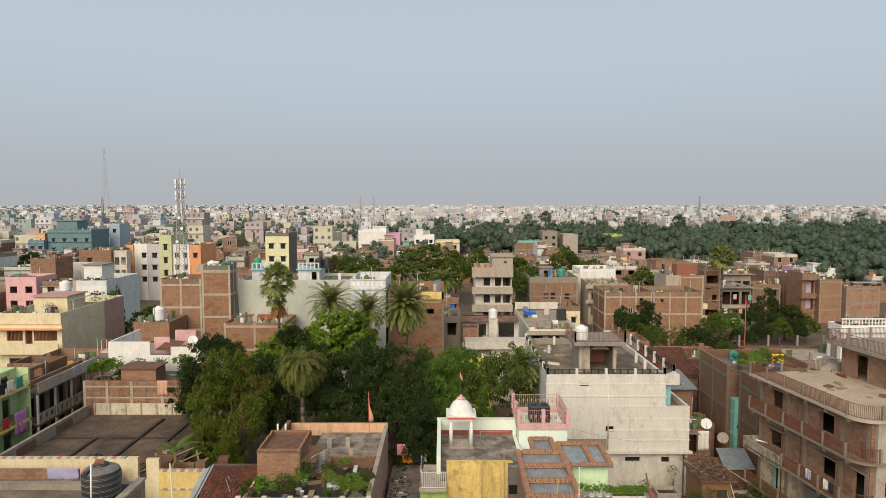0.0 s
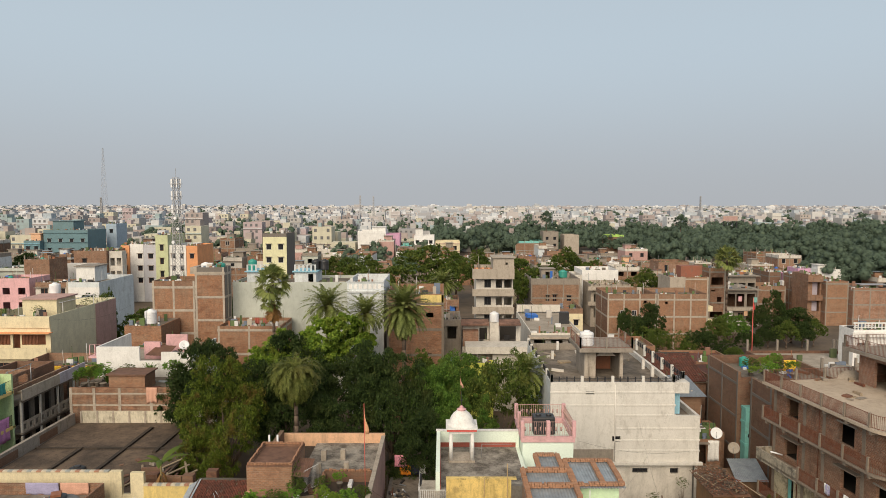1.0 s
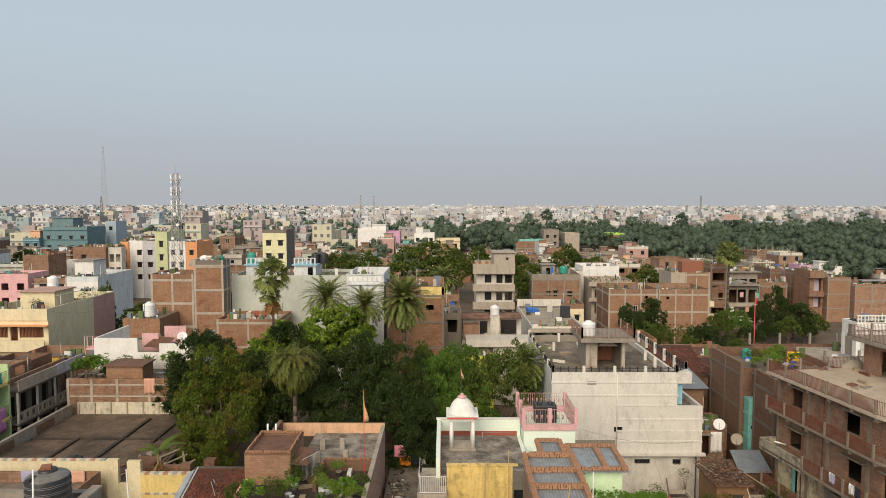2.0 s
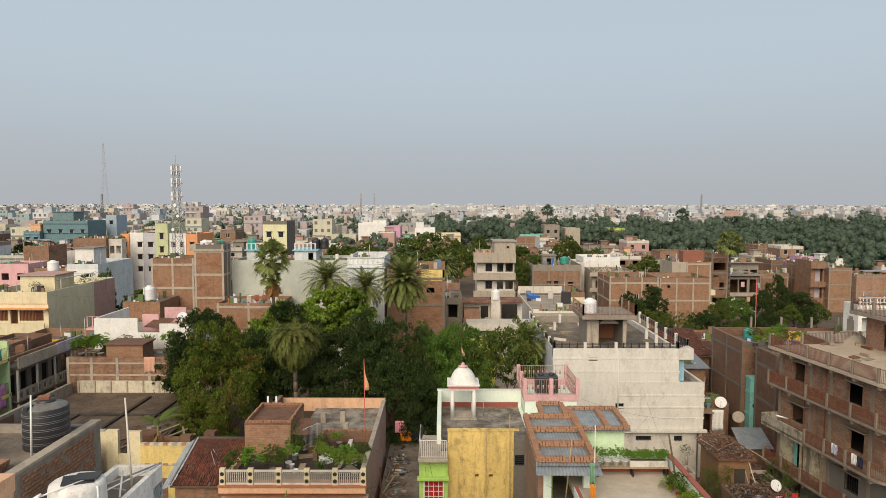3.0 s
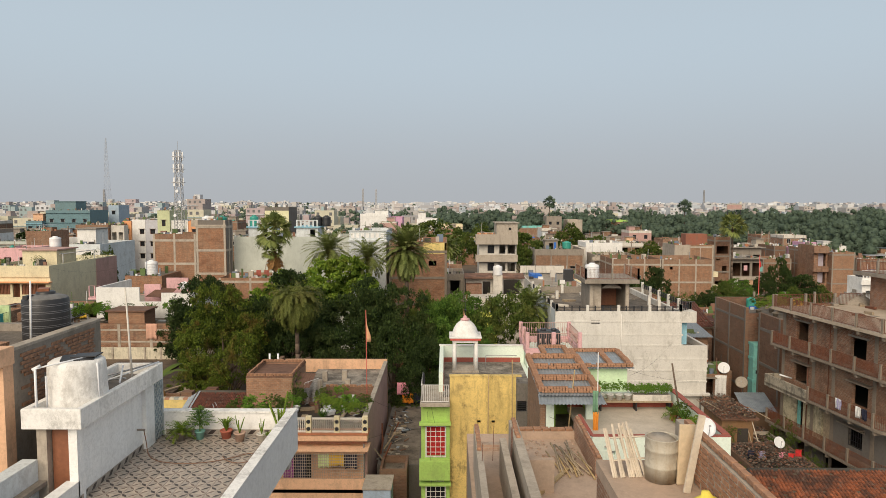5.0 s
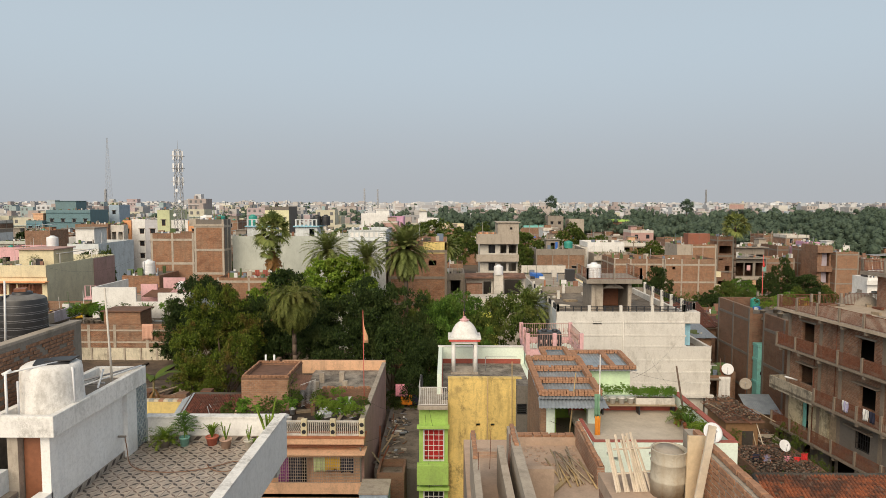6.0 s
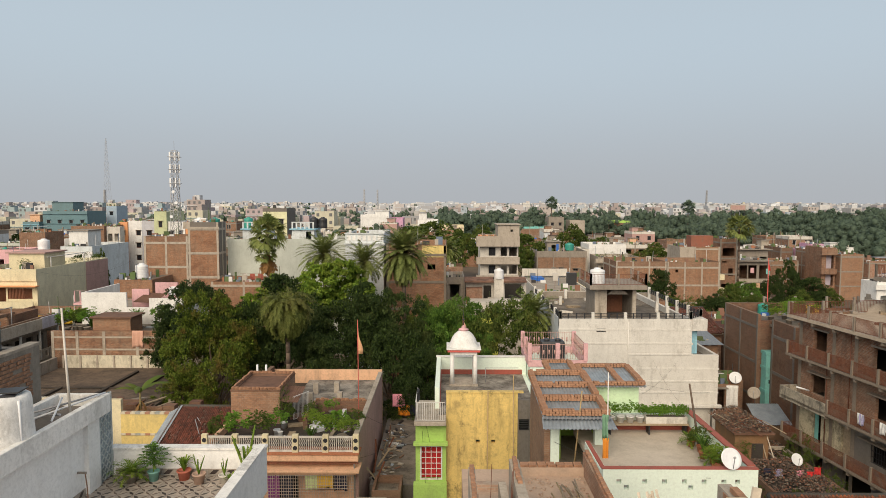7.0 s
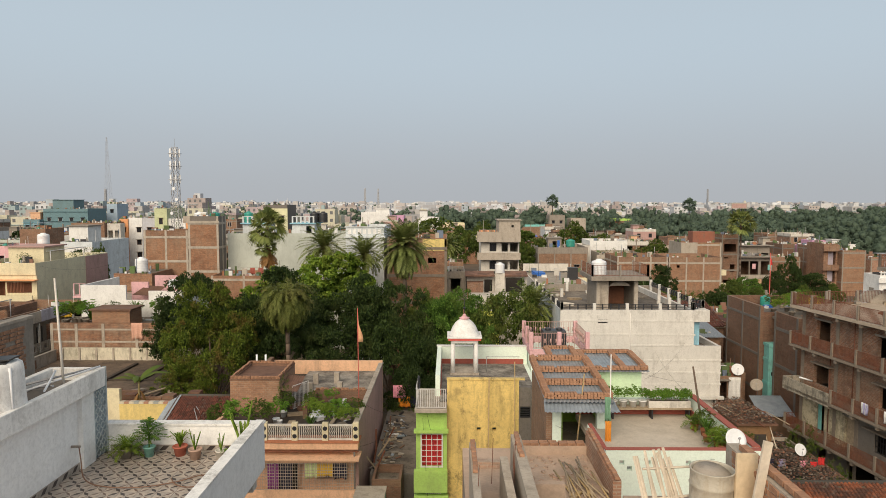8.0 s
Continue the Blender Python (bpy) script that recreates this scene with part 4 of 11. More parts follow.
for _i, (_u, _v) in enumerate(((1.0, 1.2), (2.2, 0.8), (5.8, 1.0), (7.3, 8.2), (7.4, 9.4), (7.2, 12.5), (7.5, 14.0))):
    tree("bush", -55.5 + _u, 81.4 + _v, 11.9 + 0.3 * (_i % 3), 0.75, "leafy potted shrub on the cream house roof", 1.3, 10.4, seed=110 + _i)
# brick block with a pale concrete frame
_h = house("red brick block with a pale concrete frame", -38.2, -32.6, 88.4, 94, 14.8, BRICK, frame=CONCRETE_PALE, bays=2, side=BRICK_BROWN, parapet=0.7)
_h = house("taller red brick block with a pale concrete frame", -32.55, -28.7, 88.4, 91.2, 16.6, BRICK, frame=CONCRETE_PALE, bays=1, side=CONCRETE_DARK, parapet=0.75)
part("roof_edge", Mesh().box(-0.6, 3.95, -0.12, 0, 16.75, 17.0).box(-0.6, 0, 0, 2.8, 16.75, 17.6), CONCRETE_PALE, _h)
for _x, _k in ((-31.6, "white"), (-29.6, "green")):
    tank(_x, 89.8, 15.85, 0.62, 1.3, _k)
# pale grey-green long house
_h = house("low raw brick house with washing on its roof", -28.4, -20.5, 84.6, 91.0, 9.5, BRICK, frame=CONCRETE_PALE, bays=2, parapet=0.35, roof=DECK_PALE, chajja=False)
_h = house("pale grey-green rendered house with a blank wall", -28.6, -12.8, 91.4, 100, 14.3, GREY_GREEN, parapet=0.35)
for _x0, _x1 in ((1.4, 4.6), (8.0, 11.0)):
    roof_room(_h, _x0, _x1, 2, 6.5, 14.9, 1.55, WHITE_COOL, SKYBLUE, (_x0 + 1.9, _x0 + 2.6, 14.95, 16.2))
    _p = Mesh()
    for _i in range(6):
        _p.box(_x0 + _i * (_x1 - _x0 - 0.2) / 5, _x0 + 0.2 + _i * (_x1 - _x0 - 0.2) / 5, 1.9, 2.0, 16.6, 17.4)
    part("roof_rail", _p.box(_x0, _x1, 1.9, 2.0, 17.4, 17.5), WHITE_COOL, _h)
for _x in (-27.0, -24.6, -18.0, -16.8):
    tank(_x, 95.5, 15.6 if _x > -20 or _x < -26 else 13.9, 0.6, 1.5, "green" if _x < -26 else "black")
_h = house("white house with an ornamented pierced parapet", -11.5, -7.1, 81, 90, 15.6, WHITE_COOL, parapet=1.2)
part("cornice", Mesh().box(-0.15, 4.55, -0.18, 0, 15.3, 15.48), WHITE_COOL, _h)
part("coping", Mesh().box(-0.1, 4.5, -0.1, 0.0, 16.5, 16.62), WHITE_COOL, _h)
for _i in range(7):
    part("pierced_block", Mesh().box(0.25 + 0.58 * _i, 0.62 + 0.58 * _i, -0.05, 0, 15.75, 16.3), WHITE, _h)
# tall narrow brick house by the shaggy palm
_h = house("tall narrow red brick house with a yellow roof band", -6.6, 0.1, 79, 89, 14.4, BRICK, frame=CONCRETE_STAINED, bays=1, parapet=1.0, side=BRICK,
           fronts=[(4.6, 0.9, 12.6, 0.6, "open"), (4.8, 0.5, 8.0, 0.4, "open")], chajja=False)
part("parapet_band", Mesh().box(4.0, 6.74, -0.03, 0, 14.0, 15.3), YELLOW, _h, "yellow painted parapet band")
# grey three-storey house with balconies
_h = house("grey unpainted three-storey concrete house with white balconies", 6.0, 12.7, 121, 129, 13.2, WHITE_OLD, parapet=0.9, trim=CONCRETE_PALE, chajja=False,
           fronts=[(1.5, 1.2, _z, 1.45, "iron") for _z in (10.75, 7.6, 4.4)] + [(3.6, 1.1, _z, 1.5, "open") for _z in (10.7, 7.55, 4.35)] + [(5.1, 1.4, _z, 1.5, "open") for _z in (10.7, 7.55, 4.35)])
for _z, _q in ((12.45, 14.25), (9.35, 10.6), (6.1, 7.4), (2.9, 4.2)):
    part("balcony", Mesh().box(-0.7, 6.8, -1.3, -1.16, _z, _q).box(-0.7, 6.8, -1.16, 0, _z - 0.02, _z + 0.14).box(-0.7, -0.58, -1.16, 0, _z, _q), CONCRETE_PALE, _h)
roof_room(_h, 3.0, 6.75, -1.1, 5, 14.2, 2.0, CONCRETE_PALE, CONCRETE_PALE, (5.2, 5.6, 15.0, 15.4))
for _i in range(9):
    part("roof_pot", Mesh().box(-0.4 + 0.36 * _i, -0.15 + 0.36 * _i, -1.2, -0.95, 14.25, 14.5), (TERRACOTTA, ORANGE, BRICK)[_i % 3], _h)
# low white house with tiled porch roofs
PORCH_TILE = roofing("lime_spattered_porch_tiles", (0.24, 0.13, 0.09), (0.10, 0.055, 0.04), 0.5, 1.2)
_h = house("white-fronted house with tiled porches and a roof tank", 2.6, 10.3, 86, 93, 6.6, WHITE_OLD, parapet=0.05)
part("slab", Mesh().box(0.2, 8.2, -3.2, 0.2, 7.4, 8.3), WHITE_OLD, _h, "long white front slab")
part("wall", Mesh().box(3.6, 7.6, -2.6, 0, 0, 7.4), WHITE_OLD, _h)
_w = Mesh()
wall_x(_w, 0.0, 7.6, 7.55, 10.4, 2.0, 2.2, [(2.2, 3.2, 7.55, 9.7), (4.9, 7.0, 7.6, 9.9)])
part("wall", _w, WHITE_OLD, _h)
part("hut", Mesh().box(0.0, 2.0, 0.4, 2.0, 7.55, 9.5), BRICK_PALE, _h, "raw brick hut")
part("porch_roof", Mesh().box(-0.2, 3.4, 0.6, 2.6, 10.4, 10.55, 0, Euler((0.18, 0, 0)).to_matrix()), PORCH_TILE, _h)
part("porch_roof", Mesh().box(4.7, 7.5, 0.6, 2.6, 10.4, 10.55, 0, Euler((0.18, 0, 0)).to_matrix()), PORCH_TILE, _h)
part("stack", Mesh().box(3.5, 4.7, 1.2, 2.0, 7.55, 10.6), WHITE_OLD, _h)
# near-black sheet gives the porch openings their painted shade
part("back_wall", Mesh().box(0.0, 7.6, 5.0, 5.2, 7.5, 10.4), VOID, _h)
tank(2.6 + 4.1, 86 + 1.6, 9.6, 0.6, 1.3, "white")
_h = house("small grey house with a blue window", -1.6, 2.4, 89, 96, 9.6, CONCRETE, parapet=0.3, fronts=[(0.4, 1.3, 8.0, 1.6, "open"), (2.2, 1.2, 8.0, 1.7, "open")])
part("shutter", Mesh().box(0.5, 1.1, 0.25, 0.3, 8.0, 9.0), SKYBLUE, _h)
_h = house("low wall of lime yellow paint behind the trees", -0.2, 6.0, 79, 80.5, 6.2, plaster("lime_yellow_paint", (0.60, 0.62, 0.10), 0.3), parapet=0.05)
# east side brick houses
_h = house("small raw brick house with a blue cloth on its roof", -0.2, 2.8, 116, 122, 8.3, BRICK_BROWN, parapet=0.6, fronts=[(0.5, 0.8, 6.2, 1.3, "open"), (1.8, 0.7, 6.2, 1.9, "open")])
part("blue_cloth", Mesh().box(1.4, 2.3, -0.05, 0.0, 7.0, 8.2), BLUE_PLASTIC, _h)
_h = house("brown brick house with a concrete roof hut", 18.8, 29.2, 142, 153, 9.0, BRICK_BROWN, frame=CONCRETE, bays=3, side=CONCRETE_DARK, parapet=1.0, trim=CONCRETE,
           fronts=[(4.6, 0.9, 4.6, 2.0, "wood"), (3.2, 0.7, 4.6, 1.9, "open"), (7.6, 1.0, 5.2, 1.2, "iron")])
roof_room(_h, 2.6, 5.4, 3, 6, 9.0, 2.7, CONCRETE, CONCRETE, (3.5, 4.4, 9.0, 11.1))
part("blue_cloth", Mesh().box(4.5, 5.0, 2.9, 2.95, 9.4, 11.3), BLUE_PLASTIC, _h)
tank(26.0, 144.5, 9.0, 0.95, 1.6, "green")
_h = house("low cream house under a brown brick terrace wall", 16.6, 24.8, 118, 127, 6.4, CREAM, parapet=0.9, trim=BRICK_BROWN, fronts=[(3.6, 2.0, 3.6, 2.2, "open"), (6.6, 0.8, 4.4, 1.0, "iron")])
tank(23.2, 119.4, 5.6, 0.6, 1.4, "black")
_h = house("white house with a tall blank wall", 31.7, 40.0, 152, 161, 9.8, WHITE, parapet=0.8)
_h = house("narrow white wing with small windows", 30.0, 31.5, 151, 159, 8.8, WHITE_OLD, fronts=[(0.4, 0.7, 6.6, 1.4, "iron")], chajja=False)
_h = house("long grey terrace house with planted balconies", 31.1, 39.5, 140, 148, 8.0, CONCRETE_PALE, parapet=0.9, chajja=False, fronts=windows(3, 8.4, 5.0, 1.5, 1.9, "open") + windows(3, 8.4, 2.0, 1.5, 1.9, "open"))
for _z in (7.9, 4.7):
    part("balcony", Mesh().box(-0.8, 8.6, -1.2, -1.06, _z, _z + 0.8).box(-0.8, 8.6, -1.06, 0, _z - 0.15, _z), CONCRETE_PALE, _h)
for _i in range(7):
    tree("bush", 31.6 + 1.2 * _i, 139.6, 8.6 + 0.25 * (_i % 3), 0.6, "planted tub greenery on the terrace", 0.9, 7.7, seed=90 + _i)
_h = house("long red brick house with pale mortar bands and white windows", 29.0, 37.6, 117.5, 126.5, 9.1, BRICK, frame=CONCRETE_PALE, bays=3, side=BRICK_BROWN, chajja=False,
           fronts=[(2.3, 0.85, 6.2, 1.0, "white"), (4.3, 0.85, 6.2, 1.0, "white"), (6.4, 0.5, 8.4, 0.5, "open")])
_h = house("blank red brick house with pale mortar bands", 37.9, 46.9, 118, 127, 9.0, BRICK, frame=CONCRETE_PALE, bays=3, side=BRICK_BROWN, fronts=[(1.4, 0.5, 8.2, 0.45, "open")], chajja=False)
for _z in (2.0, 4.6, 6.9):
    part("balcony", Mesh().box(9.05, 9.9, 0.1, 2.4, _z, _z + 0.9), CREAM, _h, "cream side balcony")
_h = house("half-plastered concrete house behind the long brick wall", 43.5, 46.2, 128, 135, 10.9, CONCRETE_PALE, parapet=0.3)
_h = house("raw brick house with a red hut on its roof", 46.3, 51.0, 128.2, 135.2, 10.9, BRICK, parapet=0.3, frame=CONCRETE_PALE, bays=1)
part("roof_hut", Mesh().box(-0.3, 3.8, 1.0, 3.6, 11.7, 13.9), plaster("red_oxide_hut", (0.30, 0.10, 0.06), 0.5), _h, "rust-red roof hut")
_h = house("unfinished brick house with gaping windows", 52.6, 55.9, 132, 140, 12.2, BRICK_BROWN, frame=CONCRETE, bays=1, parapet=0.6, chajja=False, side=BRICK,
           fronts=[(0.5, 2.3, 9.9, 1.5, "open"), (1.7, 0.9, 6.0, 1.5, "open"), (0.5, 0.8, 8.6, 0.3, "open"), (0.4, 2.5, 3.2, 1.3, "open")])
_h = house("open-fronted concrete house with columns and washing", 56.4, 62.6, 133, 141, 7.8, CONCRETE, parapet=0.2, chajja=False, side=BRICK_BROWN,
           fronts=[(0.3, 1.7, 5.4, 2.6, "open"), (2.2, 1.6, 5.4, 2.6, "open"), (4.3, 1.6, 5.4, 2.6, "open"), (0.6, 1.2, 2.2, 2.0, "open"), (2.6, 1.0, 2.0, 2.2, "wood"), (4.2, 1.5, 2.4, 1.8, "open")])
part("roof_slab", Mesh().box(-0.5, 6.6, -1.0, 8.0, 8.8, 9.0), CONCRETE, _h)
part("balcony", Mesh().box(-0.3, 6.4, -1.1, 0, 4.75, 4.9).box(-0.3, 6.4, -1.1, -1.0, 4.9, 5.4), CONCRETE_PALE, _h)
part("balcony", Mesh().box(-0.3, 6.4, -1.1, 0, 1.7, 1.85).box(-0.3, 3.0, -1.1, -1.0, 1.85, 2.8), WHITE_OLD, _h)
for _i, (_u, _zz) in enumerate(((0.4, 4.7), (2.2, 7.6), (3.4, 4.7), (4.6, 4.7), (5.2, 7.4))):
    part("washing", Mesh().box(_u, _u + 0.7, -0.92, -0.88, _zz - 1.0, _zz), (WHITE, PINK, PEACH, YELLOW, TURQUOISE)[_i], _h)
_h = house("low grey slab house with open rooms", 62.6, 68.6, 146, 153, 9.1, CONCRETE, parapet=0.2, roof=DECK_PALE, chajja=False, fronts=windows(3, 6, 6.6, 1.5, 2.0, "open"))
part("roof_slab", Mesh().box(-0.6, 6.6, -0.8, 7.2, 10.1, 10.25), CONCRETE, _h)
_h = house("brown brick house behind the dark tree", 70.9, 77.3, 150, 157, 6.4, BRICK_BROWN, frame=CONCRETE, bays=2, fronts=[(3.9, 1.6, 4.6, 1.5, "open")], chajja=False)
_h = house("dark brick house with a white roof box", 77.3, 80.2, 158, 166, 8.7, BRICK_DARK, frame=CONCRETE_DARK, bays=1)
part("white_box", Mesh().box(2.3, 4.2, -2.0, -0.4, 0, 7.9), WHITE, _h, "white plastered stair head")
_h = house("narrow magenta house end", 80.6, 82.6, 157, 161, 8.5, MAGENTA, parapet=0.3)
_h = house("brown brick house with a square roof room", 80.0, 83.4, 151, 156.5, 8.8, BRICK_BROWN, frame=CONCRETE, bays=1, parapet=0.5)
_h = house("magenta roof room of a brick house", 84.2, 87.2, 158, 163, 9.6, MAGENTA, parapet=0.2, fronts=[(0.6, 0.6, 9.3, 0.7, "open")], chajja=False)
_h = house("slim house with lilac recessed balconies", 78.4, 81.3, 143, 149.5, 9.8, BRICK_BROWN, parapet=0.6, chajja=False, fronts=[(0.9, 1.6, 6.4, 2.9, "open"), (0.9, 1.6, 2.8, 2.6, "open")])
part("recess_wall", Mesh().box(0.9, 2.5, 0.9, 1.0, 2.8, 9.3), LILAC, _h, "lilac recess wall")
part("balcony", Mesh().box(-0.5, 2.7, -0.9, -0.78, 5.3, 6.4).box(-0.5, 2.7, -0.78, 0, 5.2, 5.35), BRICK_BROWN, _h)
part("balcony", Mesh().box(-0.5, 2.7, -0.9, -0.78, 9.3, 10.6).box(-0.5, 2.7, -0.78, 0, 9.2, 9.35), BRICK_BROWN, _h)
_h = house("tall raw brick house with a concrete frame", 81.4, 86.2, 141.5, 149.5, 8.5, BRICK, frame=CONCRETE, bays=1, side=BRICK_BROWN, parapet=0.4)
_h = house("long raw brick house with a tin roof edge", 86.3, 93.5, 140, 148, 7.3, BRICK_PALE, frame=CONCRETE, bays=2, parapet=0.4)
part("tin_roof", Mesh().box(1.5, 7.4, -0.4, 2.0, 8.9, 9.0), STEEL, _h)
_h = house("low white house with a white roof room", 99.2, 105.7, 176, 184, 7.6, WHITE, parapet=0.9)
roof_room(_h, 0.5, 2.6, 1, 4, 7.6, 2.0, WHITE, WHITE)
_h = house("white house with a white balustrade roof", 47.3, 54.6, 77.4, 80.2, 10.5, WHITE, parapet=0.05, chajja=False, fronts=[(0.45, 1.5, 6.8, 3.2, "open"), (4.1, 3.0, 6.6, 3.4, "open")])
part("room_wall", Mesh().box(0.4, 7.0, 1.4, 1.5, 6.0, 11.2), WHITE_COOL, _h)
part("side_arch", Mesh().box(-0.02, 0.0, 0.7, 2.0, 6.6, 9.6).box(-0.02, 0.0, 0.95, 1.75, 9.6, 10.0), CONCRETE, _h, "grey blind arch")
part("gate", Mesh().box(4.15, 7.05, 0.1, 0.15, 7.2, 9.9), STEEL, _h, "pale ribbed metal gate")
_p = Mesh()
for _i in range(19):
    _p.box(0.1 + 0.39 * _i, 0.2 + 0.39 * _i, 0.02, 0.12, 11.5, 12.2)
part("balustrade", _p.box(0, 7.3, 0, 0.14, 12.2, 12.35).box(0, 7.3, 0, 0.14, 11.75, 11.82), WHITE, _h)
part("cornice", Mesh().box(-0.3, 7.4, -0.35, 0, 10.7, 11.2), WHITE, _h)
_h = house("far brick house with a yellow roof edge", 85.5, 91.8, 186, 194, 5.5, BRICK_BROWN, parapet=0.5, trim=YELLOW)
_h = house("grey slab hall with a pale flat roof", 11.6, 18.4, 88, 106, 8.0, WHITE_OLD, parapet=0.25, roof=DECK_PALE, chajja=False, fronts=windows(3, 6.8, 6.2, 1.5, 1.9, "open"))
part("roof_slab", Mesh().box(-0.4, 7.3, -1.3, 0.0, 8.45, 8.75), CONCRETE_PALE, _h)
part("low_wall", Mesh().box(0, 6.8, 17.0, 17.2, 9.0, 10.1), WHITE_OLD, _h)
part("tarp", Mesh().box(1.0, 2.6, 12.4, 13.8, 8.8, 9.3, 0, Euler((0.1, 0.06, 0.2)).to_matrix()), BLUE_PLASTIC, _h, "crumpled blue tarpaulin")
part("steel_cabinet", Mesh().box(5.2, 6.5, 8.0, 8.8, 8.7, 10.4), BLACK_PLASTIC, _h)
# west side houses
_h = house("long low white house with a pale blue side", -61.6, -56.5, 110, 122, 12.0, WHITE, side=WHITE_COOL, fronts=[(1.2, 0.9, 9.0, 1.1, "white")])
roof_room(_h, 0.3, 3.4, 2, 6, 13.0, 2.4, WHITE)
_h = house("white apartment house with brown shuttered windows", -82.2, -78.7, 175, 187, 14.2, WHITE, fronts=[(2.0, 1.2, _z, 1.3, "wood") for _z in (11.4, 8.2, 5.0)])
_h = house("lilac-grey wing of the apartment house", -78.65, -75.3, 175, 187, 14.1, plaster("lilac_grey_paint", (0.52, 0.52, 0.56), 0.2), fronts=[(1.2, 1.3, _z, 1.3, "wood") for _z in (11.4, 8.2, 5.0)])
_h = house("orange wing of the apartment house", -84.4, -82.25, 174.6, 186, 13.9, ORANGE, fronts=windows(1, 2.1, 11.4, 1.1, 1.3, "wood") + windows(1, 2.1, 8.2, 1.1, 1.3, "wood"))
_h = house("yellow-green stair tower of the apartment house", -75.2, -72.0, 174.4, 186, 16.6, PISTACHIO, fronts=windows(1, 3.2, 13.5, 1.0, 1.6, "wood") + windows(1, 3.2, 10.0, 1.0, 1.6, "wood") + windows(1, 3.2, 6.6, 1.0, 1.6, "wood"))
_h = house("white wing of the apartment house", -71.95, -67.5, 175, 187, 14.0, WHITE, fronts=windows(2, 4.4, 11.4, 1.0, 1.3, "wood") + windows(2, 4.4, 8.2, 1.0, 1.3, "wood"))
_h = house("orange end of the apartment house", -67.4, -64.5, 175, 187, 13.8, ORANGE, fronts=windows(1, 2.9, 11.4, 1.1, 1.3, "wood"))
_h = house("bare brick and white plaster house", -91.4, -83.3, 165, 175, 13.2, BRICK_BROWN, fronts=[(2.0, 1.2, 11, 1.3, "wood")], parapet=0.6)
part("white_front", Mesh().box(-0.6, 6.4, -2.2, -0.05, 0, 11.2), WHITE, _h, "white plastered lower front")
_h = house("white house end with arched balconies", -83.2, -79.9, 166, 168.2, 13.0, WHITE_OLD, parapet=0.7, chajja=False, fronts=[(0.3, 1.1, 10.4, 1.9, "open"), (1.9, 1.1, 10.4, 1.9, "open"), (0.3, 1.1, 7.2, 1.9, "open"), (1.9, 1.1, 7.2, 1.9, "open")])
_h = house("teal blue four-storey house", -134.5, -119.6, 224, 236, 15.9, TEAL, storey=3.2, band=TEAL,
           fronts=windows(4, 15, 12.6, 1.3, 1.4, "white") + windows(4, 15, 9.4, 1.3, 1.4, "white") + windows(4, 15, 6.2, 1.3, 1.4, "white"))
roof_room(_h, 2.4, 9.4, 1.5, 8, 16.0, 3.8, TEAL, TEAL)
_h = house("low teal wing with a peach roof room", -140.0, -134.6, 222, 229, 12.4, TEAL, band=SKYBLUE, fronts=windows(2, 5.4, 10.2, 1.4, 1.4, "white"))
roof_room(_h, 1.5, 4.8, 1.5, 5, 13.0, 2.6, PEACH, PEACH)
# its blue is greyed too, haze included in the paint
_h = house("pale sky blue house beside the teal one", -121.5, -117.8, 240, 248, 17.5, plaster("hazy_blue_paint", (0.36, 0.46, 0.56), 0.2), fronts=windows(1, 3.6, 15.2, 1.2, 1.3))
_h = house("pale yellow narrow apartment house with dark side", -44.0, -38.2, 163, 172, 17.6, plaster("pale_yellow_paint", (0.74, 0.72, 0.46), 0.2), side=CONCRETE_DARK, fronts=windows(2, 5.8, 14.6, 1.3, 1.4, "white") + windows(2, 5.8, 11.4, 1.3, 1.4, "white"))
_h = house("large white blank-walled house", -33.4, -22.4, 260, 272, 14.2, WHITE)
roof_room(_h, 5.6, 10.9, 0.2, 6, 14.6, 2.0, WHITE, WHITE)
_h = house("bright pink narrow house", -22.2, -17.0, 260, 270, 13.0, MAGENTA, fronts=windows(1, 5, 10.6, 2.0, 1.4) + windows(1, 5, 7.4, 2.0, 1.4) + windows(1, 5, 4.2, 2.0, 1.4))
_h = house("white modern house with plain walls", -11.4, -3.5, 262, 272, 12.2, WHITE, fronts=windows(3, 7.9, 10, 1.3, 1.3))
roof_room(_h, 0.5, 3.5, 1, 5, 12.6, 3.2, WHITE)
_h = house("cream house with balcony bands", -3.0, 6.6, 262, 272, 10.0, CREAM, band=PINK_OLD, fronts=windows(3, 9, 7.6, 1.8, 1.5))
_h = house("grey narrow apartment tower", 43.8, 50.4, 290, 300, 12.6, CONCRETE, fronts=windows(2, 6.6, 10, 1.2, 1.3) + windows(2, 6.6, 7, 1.2, 1.3))
_h = house("grey blank apartment tower", 53.0, 59.4, 290, 300, 11.2, CONCRETE_PALE)
_h = house("brick and yellow-green tower house", 72.5, 79.5, 292, 302, 11.0, BRICK_BROWN, fronts=windows(1, 7, 9, 1.5, 1.3), trim=LIME)
_h = house("unfinished brick house with column stubs", 108.5, 119.0, 230, 240, 7.6, BRICK_BROWN, frame=CONCRETE, bays=4)
stubs(_h, 10.5, 10, 8.4, 5, 1.2)
_h = house("brick house with a blue end wall", 31.4, 43.5, 288, 298, 8.6, BRICK_BROWN, side=TURQUOISE, frame=CONCRETE)


DYES = [plain("washing_" + k, c, 0.9) for k, c in (("red", (0.5, 0.04, 0.04)), ("blue", (0.04, 0.10, 0.35)), ("yellow", (0.7, 0.5, 0.06)), ("white", (0.74, 0.73, 0.7)), ("pink", (0.7, 0.2, 0.35)), ("green", (0.05, 0.3, 0.15)), ("orange", (0.75, 0.25, 0.03)))]


